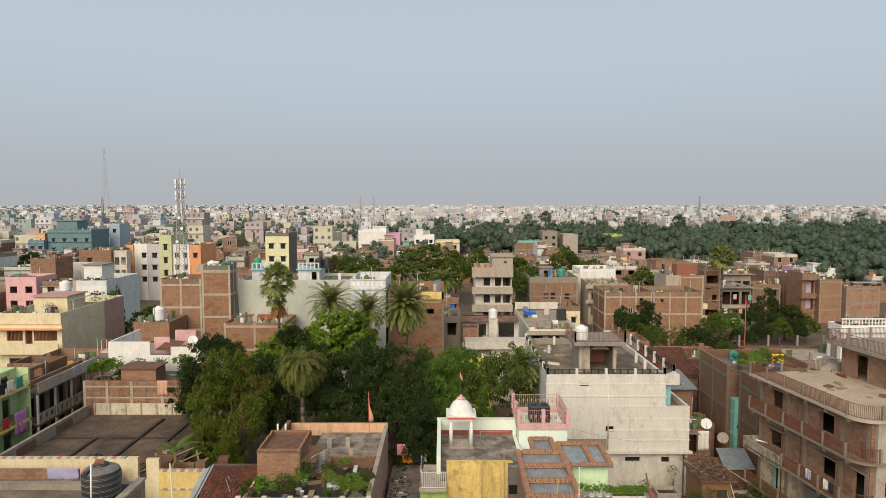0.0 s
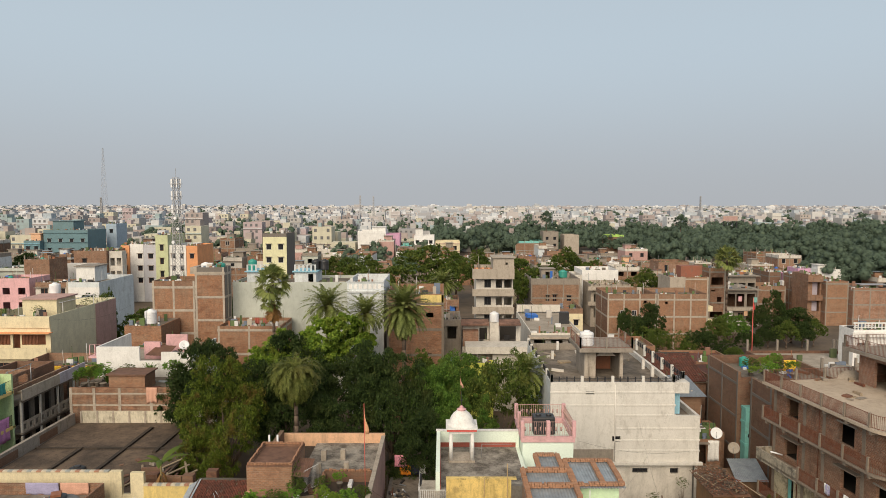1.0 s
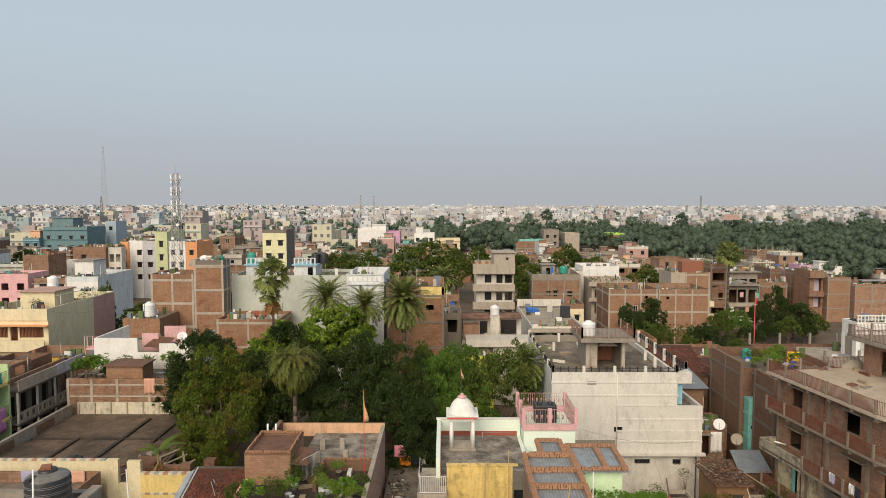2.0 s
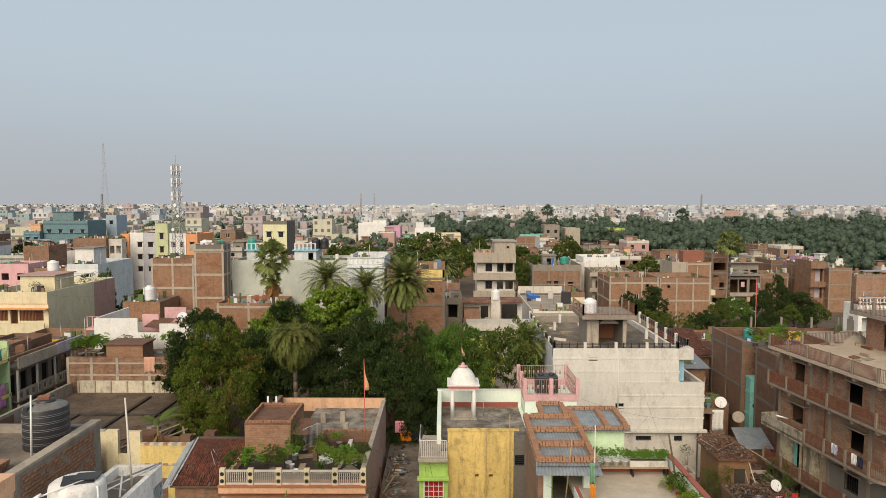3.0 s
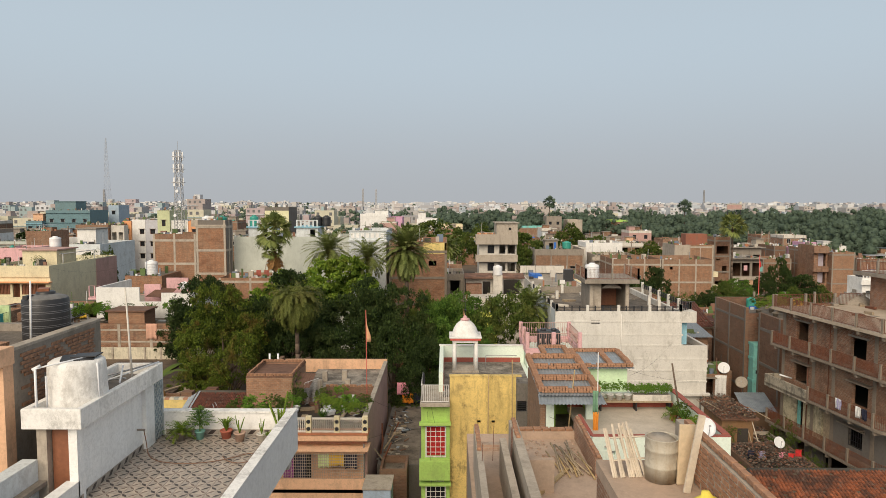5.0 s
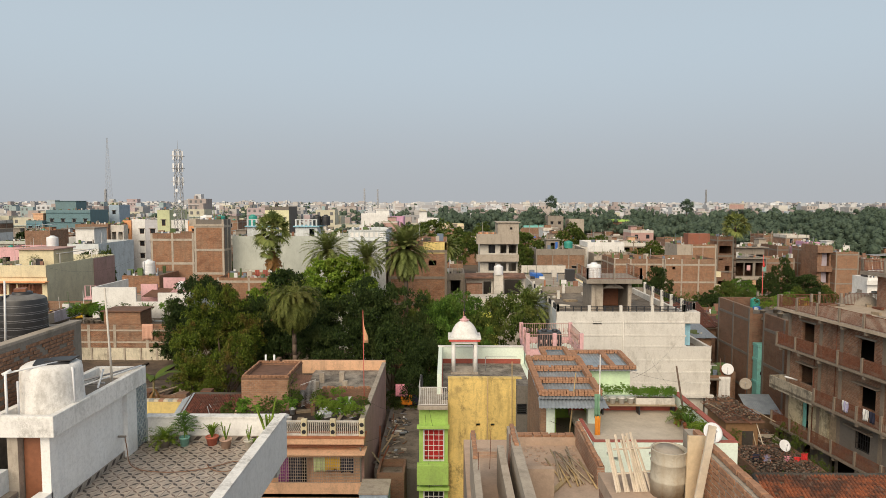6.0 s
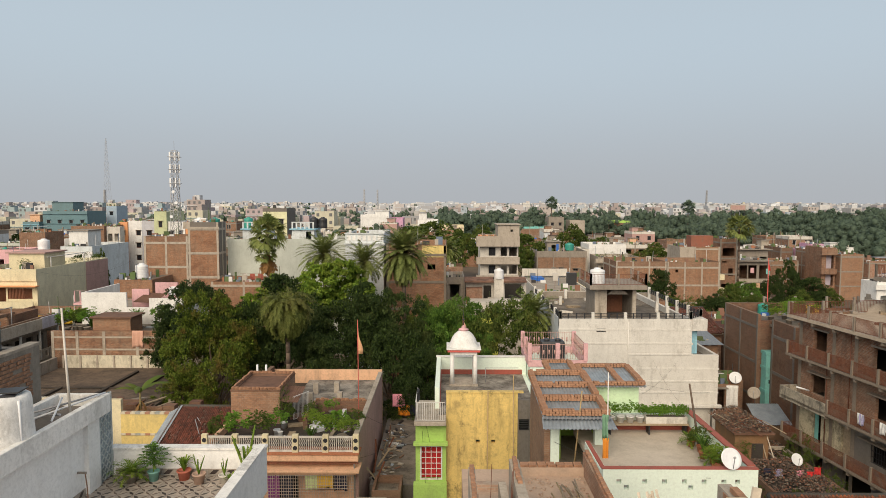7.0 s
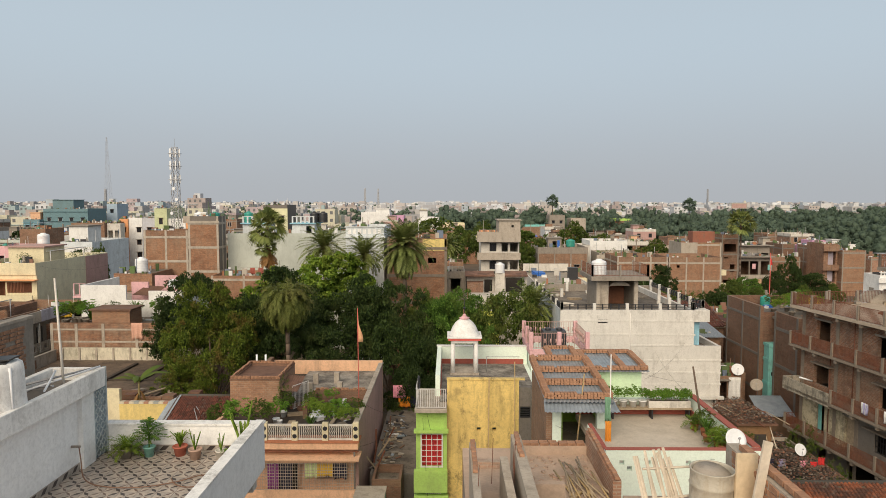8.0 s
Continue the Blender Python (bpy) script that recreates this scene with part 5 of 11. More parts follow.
def roof_clutter(h, w, d, z, rng, mat):
    """What collects on a roof: low walls, a tin shelter, posts, a ledge."""
    k = rng.random()
    if k < 0.4:
        a = rng.uniform(0.3, max(0.4, w - 3.2))
        s = part("shelter", Mesh().box(a, a + 2.4, d * 0.5, d * 0.5 + 2.0, z, z + rng.uniform(1.4, 2.0)), rng.choice([BRICK, BRICK_BROWN, CONCRETE, mat]), h)
        part("shelter_roof", Mesh().box(a - 0.2, a + 2.7, d * 0.5 - 0.3, d * 0.5 + 2.2, z + 2.02, z + 2.08), rng.choice([TIN_RUST, TIN, CONCRETE]), h)
    if rng.random() < 0.45:
        a = rng.uniform(0.3, w * 0.6)
        part("low_wall", Mesh().box(a, min(w - 0.3, a + rng.uniform(1.5, 3.5)), d * 0.35, d * 0.35 + 0.14, z, z + rng.uniform(0.5, 1.3)), rng.choice([BRICK, BRICK_BROWN, CONCRETE, WHITE_OLD]), h)
    for _ in range(rng.choice([0, 1, 2])):
        a, b = rng.uniform(0.3, w - 0.4), rng.uniform(0.5, d * 0.6)
        part("roof_post", Mesh().tube((a, b, z), (a + rng.uniform(-0.1, 0.1), b, z + rng.uniform(1.5, 3.2)), 0.05, 0.035, 5), rng.choice([BAMBOO, STEEL, IRON]), h)


TIN = plain("galvanised_tin_sheet", (0.34, 0.38, 0.42), 0.5, 0.35, 0.3, 2.0)
TIN_RUST = plain("rusted_tin_sheet", (0.17, 0.09, 0.06), 0.8, 0.1, 0.45, 1.5)


CLUTTER = assorted("rooftop_odds_and_ends", [(0.55, 0.52, 0.48), (0.20, 0.10, 0.07), (0.10, 0.16, 0.05), (0.03, 0.03, 0.035), (0.36, 0.15, 0.08), (0.70, 0.70, 0.70), (0.30, 0.26, 0.22), (0.15, 0.19, 0.26), (0.15, 0.13, 0.11),
                                             (0.11, 0.19, 0.17), (0.45, 0.40, 0.34), (0.40, 0.24, 0.23), (0.06, 0.10, 0.03), (0.24, 0.12, 0.08)], 0.35)


def fill_houses():
    """Ordinary houses that fill the blocks between."""
    rng = random.Random(12)
    taken = list(BOUNDS)
    trees = [(o.location.x, o.location.y) for o in bpy.data.objects if o.parent is None and o.name.startswith(("tree", "palm"))]
    pool = [(BRICK, "plain red brick house"), (BRICK_BROWN, "plain brown brick house"), (BRICK_PALE, "plain pale brick house"), (CONCRETE, "bare grey concrete house"),
            (CONCRETE_PALE, "pale concrete house"), (WHITE, "white painted house"), (WHITE_OLD, "stained white house"), (WHITE_COOL, "pale bluish white house"),
            (CREAM, "cream painted house"), (PINK_OLD, "faded pink house"), (GREY_GREEN, "pale grey-green house"), (TURQUOISE, "turquoise house"), (YELLOW, "yellow house"),
            (PINK, "bright pink house"), (SKYBLUE, "sky blue house"), (PEACH, "peach painted house")]
    weight = [6, 6, 4, 5, 4, 2.2, 4, 1.8, 1.4, 1.5, 1, 0.3, 0.4, 0.6, 0.15, 0.5]
    y = 88.0
    while y < 258:
        half = y * 0.70 + 12
        x = -half
        while x < half:
            w, d = rng.uniform(4.6, 9.0), rng.uniform(6, 9.5)
            cx, cy = x + rng.uniform(0, 1.0), y + rng.uniform(-2, 2)
            side = (cx + w / 2) / cy
            x += w + rng.uniform(0.4, 2.2)
            if any(cx < b + 0.4 and cx + w > a - 0.4 and cy < e + 0.4 and cy + d > c - 0.4 for a, b, c, e in taken):
                continue
            if any(cx - 1.5 < tx < cx + w + 1.5 and cy - 1.5 < ty < cy + d + 1.5 for tx, ty in trees):
                continue
            if side > -0.012 and cy > (250 if side < 0.314 else 215 if side < 0.528 else 172):
                continue
            if -0.192 < side < 0.074 and 100 < cy < 200:
                continue
            if cy < 118 and -0.458 < side < 0.168:
                continue
            if (side > -0.03 and cy < 164) or (-0.52 < side <= -0.03 and cy < 182) or (side < -0.52 and cy < 128):
                continue
            if cy < 100 and (side < -0.458 or cx < 28):
                continue
            mat, lab = rng.choices(pool, weight)[0]
            fl = rng.choices([2, 3, 4], [5, 4, 0.8])[0] if side < 0.014 else rng.choices([1, 2, 3], [2.5, 5, 1.2])[0]
            z1 = GROUND + fl * 3.0 + rng.uniform(0.3, 1.4)
            n = max(1, int(w // 3.0))
            fr = []
            for s in range(max(0, fl - (2 if y < 160 else 1)), fl):
                if rng.random() < 0.85:
                    fr += windows(n, w, 1.0 + 3.0 * s, rng.choice([0.9, 1.2, 1.5]), rng.choice([1.1, 1.4, 1.7]), rng.choice(["iron", "white", "wood", "open", "open"]))
            brick = lab.endswith("brick house")
            h = house(lab + (" with small windows" if fr else " with blank walls"), cx, cx + w, cy, cy + d, z1, mat, fronts=fr, chajja=False,
                      frame=CONCRETE if brick and rng.random() < 0.6 else None, bays=max(2, round(w / 3.5)), roof=rng.choice([DECK, DECK_PALE, DECK_DARK, DECK]),
                      band=CONCRETE if not brick and rng.random() < 0.5 else None, rz=rng.uniform(-4, 4), group="ordinary town houses", parapet=rng.uniform(0.3, 1.1),
                      trim=rng.choice([None, None, CONCRETE, BRICK_BROWN, WHITE_OLD]))
            if rng.random() < 0.5:
                q = rng.uniform(2.0, 3.2)
                o = rng.uniform(0.2, w - q - 0.2)
                roof_room(h, o, o + q, 2.0, 4.6, z1 - GROUND - 1.1, 2.5, rng.choice([mat, mat, BRICK_BROWN, CONCRETE]))
            elif rng.random() < 0.5:
                stubs(h, w, d, z1 - GROUND, rng.choice([2, 3]), rng.uniform(0.5, 1.2))
            roof_clutter(h, w, d, z1 - GROUND - 0.85, rng, mat)
            if y < 235:
                m = Mesh()
                for q in range(rng.randint(9, 20)):
                    u, v, zz = rng.uniform(0.3, w - 0.6), rng.choice([rng.uniform(0.2, 1.0), rng.uniform(0.3, d - 0.8)]), z1 - GROUND - 0.9
                    s, t = rng.uniform(0.08, 0.45), rng.uniform(0.2, 1.3)
                    m.box(u - s, u + s, v, v + s * 0.8, zz - 0.3, zz + t)
                for q in range(rng.randint(2, 6)):
                    u, v = rng.uniform(0.1, w - 0.1), rng.choice([0.06, d - 0.06, rng.uniform(0.3, d)])
                    zz, t = z1 - GROUND, rng.uniform(0.5, 1.9)
                    m.tube((u, v, zz - 1.0), (u + rng.uniform(-0.1, 0.1), v, zz + t), 0.035, None, 4)
                u = rng.uniform(0, w * 0.5)
                for q in range(rng.randint(2, 9)):
                    m.box(u + q * 0.42, u + q * 0.42 + rng.uniform(0.16, 0.34), -0.02, 0.14, z1 - GROUND, z1 - GROUND + rng.choice([0.08, 0.16, 0.24]))
                tagged(part("rooftop_clutter", m, CLUTTER, h), kind="stuff")
            if rng.random() < 0.32 and y < 190:
                a, b = rng.uniform(0.4, w * 0.4), rng.uniform(0.5, 2.0)
                zz = z1 - GROUND - 0.2
                part("clothes_line", Mesh().tube((a, b, zz), (a + w * 0.5, b, zz), 0.02, None, 4).tube((a, b, zz - 1.2), (a, b, zz), 0.03, None, 4).tube((a + w * 0.5, b, zz - 1.2), (a + w * 0.5, b, zz), 0.03, None, 4), IRON, h)
                for q in range(rng.choice([2, 3, 4])):
                    u = a + 0.2 + q * 0.85
                    part("washing", Mesh().box(u, u + rng.uniform(0.5, 0.8), b - 0.02, b + 0.02, zz - rng.uniform(0.6, 1.1), zz), rng.choice(DYES), h)
            if rng.random() < 0.65:
                tank(cx + rng.uniform(1.2, w - 1.2), cy + rng.uniform(1.2, 1.9), z1 - 1.1, 0.55, 1.5, rng.choice(["black", "black", "white", "white", "green", "blue"]))
        y += rng.uniform(10.5, 13)


fill_houses()

# ---- near houses ----
def inside(ob):
    """A mesh in which places are given in the world's measures."""
    return Mesh(ob.matrix_basis.inverted())


def bars(mesh, p, q, h, gap=0.13, r=0.009, rails=(0.08, 1.0), rail_r=0.018):
    """Upright bars between two rails from p to q."""
    p, q = Vector(p), Vector(q)
    n = max(1, round((q - p).length / gap))
    for i in range(n + 1):
        c = p.lerp(q, i / n)
        mesh.tube(c + Vector((0, 0, rails[0] * h)), c + Vector((0, 0, rails[1] * h)), r, None, 4, 0, False)
    for k in rails:
        mesh.tube(p + Vector((0, 0, k * h)), q + Vector((0, 0, k * h)), rail_r, None, 5)
    return mesh


def fence(ob, points, h, post=0.16, gap=0.14, iron=None, posts=None, step=2.0, r=0.009):
    """A roof or balcony rail: masonry posts with iron panels between."""
    for a, b in zip(points, points[1:]):
        a, b = Vector(a), Vector(b)
        n = max(1, round((b - a).length / step))
        for i in range(n + 1):
            c = a.lerp(b, i / n)
            if i < n:
                tagged(part("railing_panel", bars(Mesh(), c + (b - a).normalized() * post * 0.4, a.lerp(b, (i + 1) / n) - (b - a).normalized() * post * 0.4, h * 0.95, gap, r), iron or IRON, ob), kind="stuff")
            part("post", Mesh().box(c.x - post / 2, c.x + post / 2, c.y - post / 2, c.y + post / 2, c.z, c.z + h), posts or CONCRETE, ob)


def corrugated(mesh, a, b, c, d, pitch=0.15, depth=0.022, mi=0):
    """A wavy metal sheet on the corners a, b (low edge) and d, c (high edge)."""
    a, b, c, d = Vector(a), Vector(b), Vector(c), Vector(d)
    n = max(4, int((b - a).length / (pitch / 4)))
    up = (b - a).cross(d - a).normalized()
    vs = []
    for i in range(n + 1):
        o = up * depth * math.sin(2 * math.pi * i / 4)
        vs += [tuple(a.lerp(b, i / n) + o), tuple(d.lerp(c, i / n) + o)]
    fs = [(2 * i, 2 * i + 2, 2 * i + 3, 2 * i + 1) for i in range(n)]
    return mesh.put(vs, fs, mi, True)


LOOSE_BRICK = plain("loose_red_bricks", (0.37, 0.20, 0.12), 0.95, 0, 0.65, 5.0, 0.4)
BRICK_MESH = Mesh().box(-0.115, 0.115, -0.055, 0.055, 0, 0.075).data("brick", [LOOSE_BRICK])


def lay_bricks(parent, a, b, z, rows, rng, jitter=0.02, inv=None, pitch=0.25, turn=0.0):
    """Separate bricks laid dry in a line from a to b."""
    a, b = Vector(a), Vector(b)
    d = (b - a)
    n = max(1, int(d.length / pitch))
    yaw = math.atan2(d.y, d.x)
    for k in range(rows):
        for i in range(n):
            if k == rows - 1 and rows > 1 and rng.random() < 0.06:
                continue
            c = a.lerp(b, (i + 0.5) / n)
            o = new("brick", BRICK_MESH)
            o.parent = parent
            m = pose(c.x + rng.uniform(-jitter, jitter), c.y + rng.uniform(-jitter, jitter), c.z + z + k * 0.078, 0, 0, math.degrees(yaw) + turn + rng.uniform(-2.5, 2.5))
            o.matrix_basis = (inv or Matrix.Identity(4)) @ m


# -- grey-white rendered house with the stair head
def grey_white_house():
    ob = thing("house", "grey-white stained rendered house with a stair head and black roof rail", "house", (9.05, 56.7, -1))
    w = inside(ob)
    wall_x(w, 9.05, 19.5, 7.2, 10.05, 56.7, 56.95, [(12.0, 12.75, 9.0, 9.28)])
    part("wall", w, GREY_WASH, ob, "upper front wall of streaked limewash")
    w = inside(ob)
    wall_x(w, 9.05, 21.65, 3.1, 7.2, 56.7, 56.95, [(14.3, 15.0, 4.95, 5.42)])
    part("wall", w, GREY_WASH, ob)
    w = inside(ob)
    wall_x(w, 9.4, 21.2, -1, 3.1, 56.85, 57.1, [(16.1, 17.4, 2.2, 2.6), (19.3, 20.0, 2.15, 2.6)])
    part("wall", w, WHITE_OLD, ob, "set-back base wall of stained limewash")
    part("plinth_patch", inside(ob).box(9.05, 14.4, 56.66, 56.70, -1, 4.3), CONCRETE, ob, "bare grey cement patch")
    for a, b, c, d in ((12.0, 12.75, 9.0, 9.28), (14.3, 15.0, 4.95, 5.42), (16.1, 17.4, 2.2, 2.6), (19.3, 20.0, 2.15, 2.6)):
        f = inside(ob).box(a - 0.1, b + 0.1, 57.02, 57.05, c - 0.1, d + 0.1)
        part("window", f, DARK, ob)
        m = inside(ob)
        for i in range(1, 6):
            x = a + (b - a) * i / 6
            m.box(x - 0.012, x + 0.012, 56.8, 56.83, c, d)
        part("window_bars", m, BLACK_IRON, ob)
    for z in (9.2, 8.1, 7.25, 6.1, 5.1, 4.2):
        part("ledge", inside(ob).box(9.0 if z > 7.5 else 14.5, 21.7 if z < 7 else 19.6, 56.67, 56.7, z - 0.09, z + 0.06), GREY_WASH, ob, bevel=0.012)
    part("ledge", inside(ob).box(14.2, 21.9, 56.4, 56.7, 3.0, 3.25), GREY_WASH, ob, "thick ledge over the base", 0.04)
    part("downpipe", inside(ob).tube((14.5, 56.66, 3.2), (14.5, 56.66, 9.8), 0.05, None, 8), GREY_WASH, ob)
    # cooler, darker white than the front: this side's shade is in the colour
    part("wall", inside(ob).box(9.05, 9.3, 56.95, 72, -1, 10.05), WHITE_COOL, ob, "side wall with shade put in as a bluish tone")
    part("wall", inside(ob).box(19.25, 19.5, 56.95, 72, 7.2, 10.05), GREY_WASH, ob)
    part("wall", inside(ob).box(21.4, 21.65, 56.95, 64, -1, 7.2), GREY_WASH, ob)
    part("wall", inside(ob).box(9.3, 21.4, 71.75, 72, -1, 10.05), CONCRETE, ob)
    part("roof", inside(ob).box(9.3, 19.25, 56.95, 71.75, 9.35, 9.55), DECK, ob)
    part("roof", inside(ob).box(19.5, 21.4, 56.95, 71.75, 6.5, 6.7), DECK, ob)
    part("cornice", inside(ob).box(19.5, 20.7, 56.66, 58.2, 9.1, 10.05), GREY_WASH, ob, bevel=0.05)
    part("door", inside(ob).box(19.55, 20.1, 57.2, 57.25, 7.2, 9.0), SKYBLUE, ob, "sky blue door on the upper landing")
    # roof rail of black iron between white posts
    pts = [(9.15, 71.9, 10.05), (9.15, 56.83, 10.05), (19.4, 56.83, 10.05), (20.6, 58.0, 10.05), (20.6, 71.5, 10.05)]
    inv = ob.matrix_basis.inverted()
    for a, b in zip(pts, pts[1:]):
        a, b = inv @ Vector(a), inv @ Vector(b)
        n = max(1, round((b - a).length / 2.6))
        for i in range(n + 1):
            c = a.lerp(b, i / n)
            tall = 0.62 if i in (0, n) else 0.5
            part("post", Mesh().box(c.x - 0.12, c.x + 0.12, c.y - 0.12, c.y + 0.12, c.z - 0.6, c.z + tall), GREY_WASH, ob, bevel=0.02)
            if i < n:
                e = a.lerp(b, (i + 1) / n)
                m = Mesh()
                for k in range(4):
                    m.tube(c + Vector((0, 0, 0.05 + k * 0.12)), e + Vector((0, 0, 0.05 + k * 0.12)), 0.026, None, 4)
                for k in range(3):
                    q = c.lerp(e, 0.25 + 0.25 * k)
                    m.box(q.x - 0.05, q.x + 0.05, q.y - 0.03, q.y + 0.03, q.z + 0.0, q.z + 0.45)
                part("railing_panel", m, BLACK_IRON, ob)
    # stair head: arched hood, columns, slab with its own rail
    sx0, sx1, sy0, sy1 = 12.5, 15.9, 59.6, 63.4
    part("column", inside(ob).box(sx0, sx0 + 0.3, sy0, sy0 + 0.3, 9.55, 12.05), CONCRETE_PALE, ob)
    part("column", inside(ob).box(sx1 - 0.3, sx1, sy0, sy0 + 0.3, 9.55, 12.05), CONCRETE_PALE, ob)
    h = inside(ob)
    n = 12
    vs = []
    for i in range(n + 1):
        t = math.pi * i / n
        x, z = 14.45 - 0.85 * math.cos(t), 11.45 + 0.45 * math.sin(t)
        vs += [(x, sy0 + 0.25, z), (x, sy1, z), (x, sy0 + 0.25, 11.55), (x, sy1, 12.05)]
    fs = []
    for i in range(n):
        o = 4 * i
        fs += [(o, o + 4, o + 6, o + 2), (o, o + 1, o + 5, o + 4)]
    h.put(vs, fs)
    part("arch", h, CONCRETE, ob)
    part("wall", inside(ob).box(sx0 + 0.02, sx0 + 0.2, sy0 + 0.3, sy1, 9.55, 12.05), CONCRETE, ob)
    part("wall", inside(ob).box(sx0 + 0.3, 13.55, sy0 + 0.3, sy0 + 0.5, 9.55, 12.05), CONCRETE_PALE, ob)
    part("wall", inside(ob).box(sx1 - 0.2, sx1 - 0.02, sy0 + 0.3, sy1, 9.55, 12.05), CONCRETE, ob)
    part("wall", inside(ob).box(sx0 + 0.2, sx1 - 0.2, sy1 - 0.2, sy1, 9.55, 12.05), DOOR_WOOD, ob, "brown boarded back of the stair")
    part("slab", inside(ob).box(sx0 - 0.6, sx1 + 0.7, sy0 - 0.7, sy1 + 0.4, 12.05, 12.42), CONCRETE, ob, "stained concrete slab over the stair head", bevel=0.04)
    rail = [(sx0 - 0.5, sy1, 12.42), (sx0 - 0.5, sy0 - 0.6, 12.42), (sx1 + 0.6, sy0 - 0.6, 12.42), (sx1 + 0.6, sy1, 12.42)]
    fence(ob, [tuple(inv @ Vector(p)) for p in rail], 0.95, 0.14, 0.11, IRON, CONCRETE, 2.2)
    for x, y, t in ((17.2, 66, 1.0), (18.6, 63, 0.95), (18.6, 60.2, 0.95), (10.8, 67, 0.8), (12.0, 71, 0.9), (15.6, 71, 0.9), (17.6, 70.8, 0.9)):
        part("column_stub", inside(ob).box(x, x + 0.26, y, y + 0.26, 9.55, 9.55 + t), GREY_WASH, ob)
    part("parapet", inside(ob).box(10.0, 19.2, 71.3, 71.5, 9.55, 10.2), CONCRETE, ob)
    return ob


grey_white_house()
tank(12.85, 60.5, 12.42, 0.62, 1.3, "white")


def air_conditioner():
    ob = thing("air_conditioner", "white outdoor air conditioner unit on the stained wall", "air conditioner", (9.7, 56.5, 5.0))
    part("casing", Mesh().box(-0.42, 0.42, -0.2, 0.12, 0, 0.62), WHITE_PLASTIC, ob, bevel=0.02)
    m = Mesh()
    for i in range(5):
        m.lathe(0, 0, [(0.05 + 0.05 * i, 0), (0.065 + 0.05 * i, 0)], 18)
    m.v = [(p[0] - 0.1, -0.215, p[1] + 0.31) for p in m.v]
    part("grille", m, BLACK_IRON, ob)
    part("bracket", Mesh().box(-0.4, 0.4, -0.1, 0.14, -0.06, -0.002), IRON, ob)


air_conditioner()


# -- brick flats with long balconies
def brick_flats():
    ob = thing("apartment_block", "unplastered brick block of flats with long railed balconies", "apartment block", (25.3, 53.6, -1), -82.7)
    L, D = 12.3, 13.0
    lev = (3.05, 6.1, 9.15)
    holes = [(1.6, 2.95, 9.75, 11.15), (7.2, 8.6, 9.7, 11.1), (1.45, 2.95, 6.55, 7.95), (7.5, 8.9, 6.6, 8.0), (10.6, 11.6, 6.15, 8.1),
             (1.9, 2.7, 3.1, 5.2), (4.7, 5.6, 3.1, 5.2), (7.3, 8.6, 3.7, 4.9), (2.0, 3.0, 0, 2.2), (5.0, 7.5, 0, 2.3)]
    for z0, z1, mat, lab in ((0, 3.0, CONCRETE_DARK, "grimy grey ground floor wall"), (3.0, 6.0, MOULDY_CREAM, "stained cream first floor wall"), (6.0, 9.05, BRICK_WARM, ""), (9.05, 11.8, BRICK_WARM, "")):
        if z0 == 3.0:
            w = Mesh()
            wall_x(w, 0.25, 5.7, z0, z1, 1.0, 1.25, [h for h in holes if z0 <= h[2] < z1 and h[1] < 5.7])
            part("wall", w, mat, ob, lab)
            w = Mesh()
            wall_x(w, 5.7, L - 0.3, z0, z1, 1.0, 1.25, [h for h in holes if z0 <= h[2] < z1 and h[0] > 5.7])
            part("wall", w, CONCRETE_DARK, ob, "grey rendered first floor wall")
            continue
        w = Mesh()
        wall_x(w, 0.25, L - 0.3, z0, z1, 1.0, 1.25, [h for h in holes if z0 <= h[2] < z1])
        part("wall", w, mat, ob, lab)
    part("wall", Mesh().box(0.0, 0.25, 1.0, D, 0, 11.8), BRICK_WARM, ob)
    w = Mesh()
    wall_y(w, 1.25, D, 0, 11.8, L - 0.3, L - 0.05, [(1.9, 3.0, 9.9, 11.0), (1.9, 3.0, 6.8, 7.9)])
    part("wall", w, CONCRETE_PALE, ob, "pale rendered end wall with red lattice windows")
    part("wall", Mesh().box(0.25, L - 0.3, D - 0.25, D, 0, 11.8), BRICK_WARM, ob)
    for z in (9.9, 6.8):
        m = Mesh()
        for i in range(4):
            m.box(L - 0.12, L - 0.08, 1.9 + i * 0.35, 1.95 + i * 0.35, z, z + 1.1)
            m.box(L - 0.12, L - 0.08, 1.9, 3.0, z + i * 0.35, z + 0.05 + i * 0.35)
        part("window", m, RED_TRIM, ob, "red lattice window")
    for i, u in enumerate((0.1, 3.55, 5.6, 9.3, 11.6)):
        part("column", Mesh().box(u, u + 0.3, 0.965, 1.0, 0, 11.75), CONCRETE_STAINED, ob)
    for h in holes:
        a, b, c, d = h
        if c >= 3 and not (3 <= c < 6 and a < 3):
            part("lintel", Mesh().box(a - 0.2, b + 0.2, 0.93, 1.0, d, d + 0.12), CONCRETE, ob)
    m = Mesh()
    for i in range(7):
        m.box(7.3 + i * 0.21, 7.33 + i * 0.21, 1.05, 1.08, 3.7, 4.9)
    for i in range(4):
        m.box(7.3, 8.6, 1.05, 1.08, 3.7 + i * 0.38, 3.73 + i * 0.38)
    part("window", m, BLACK_IRON, ob, "black iron window grille")
    part("door", Mesh().box(1.95, 2.3, 1.1, 1.14, 3.1, 5.15), TURQUOISE, ob, "half open turquoise door")
    part("door", Mesh().box(4.75, 5.5, 1.12, 1.16, 3.1, 5.15), WOOD, ob, "grey wooden door")
    for z in lev:
        # floors coloured near-black as painted indoor shade
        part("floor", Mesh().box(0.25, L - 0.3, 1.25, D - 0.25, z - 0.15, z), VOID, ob)
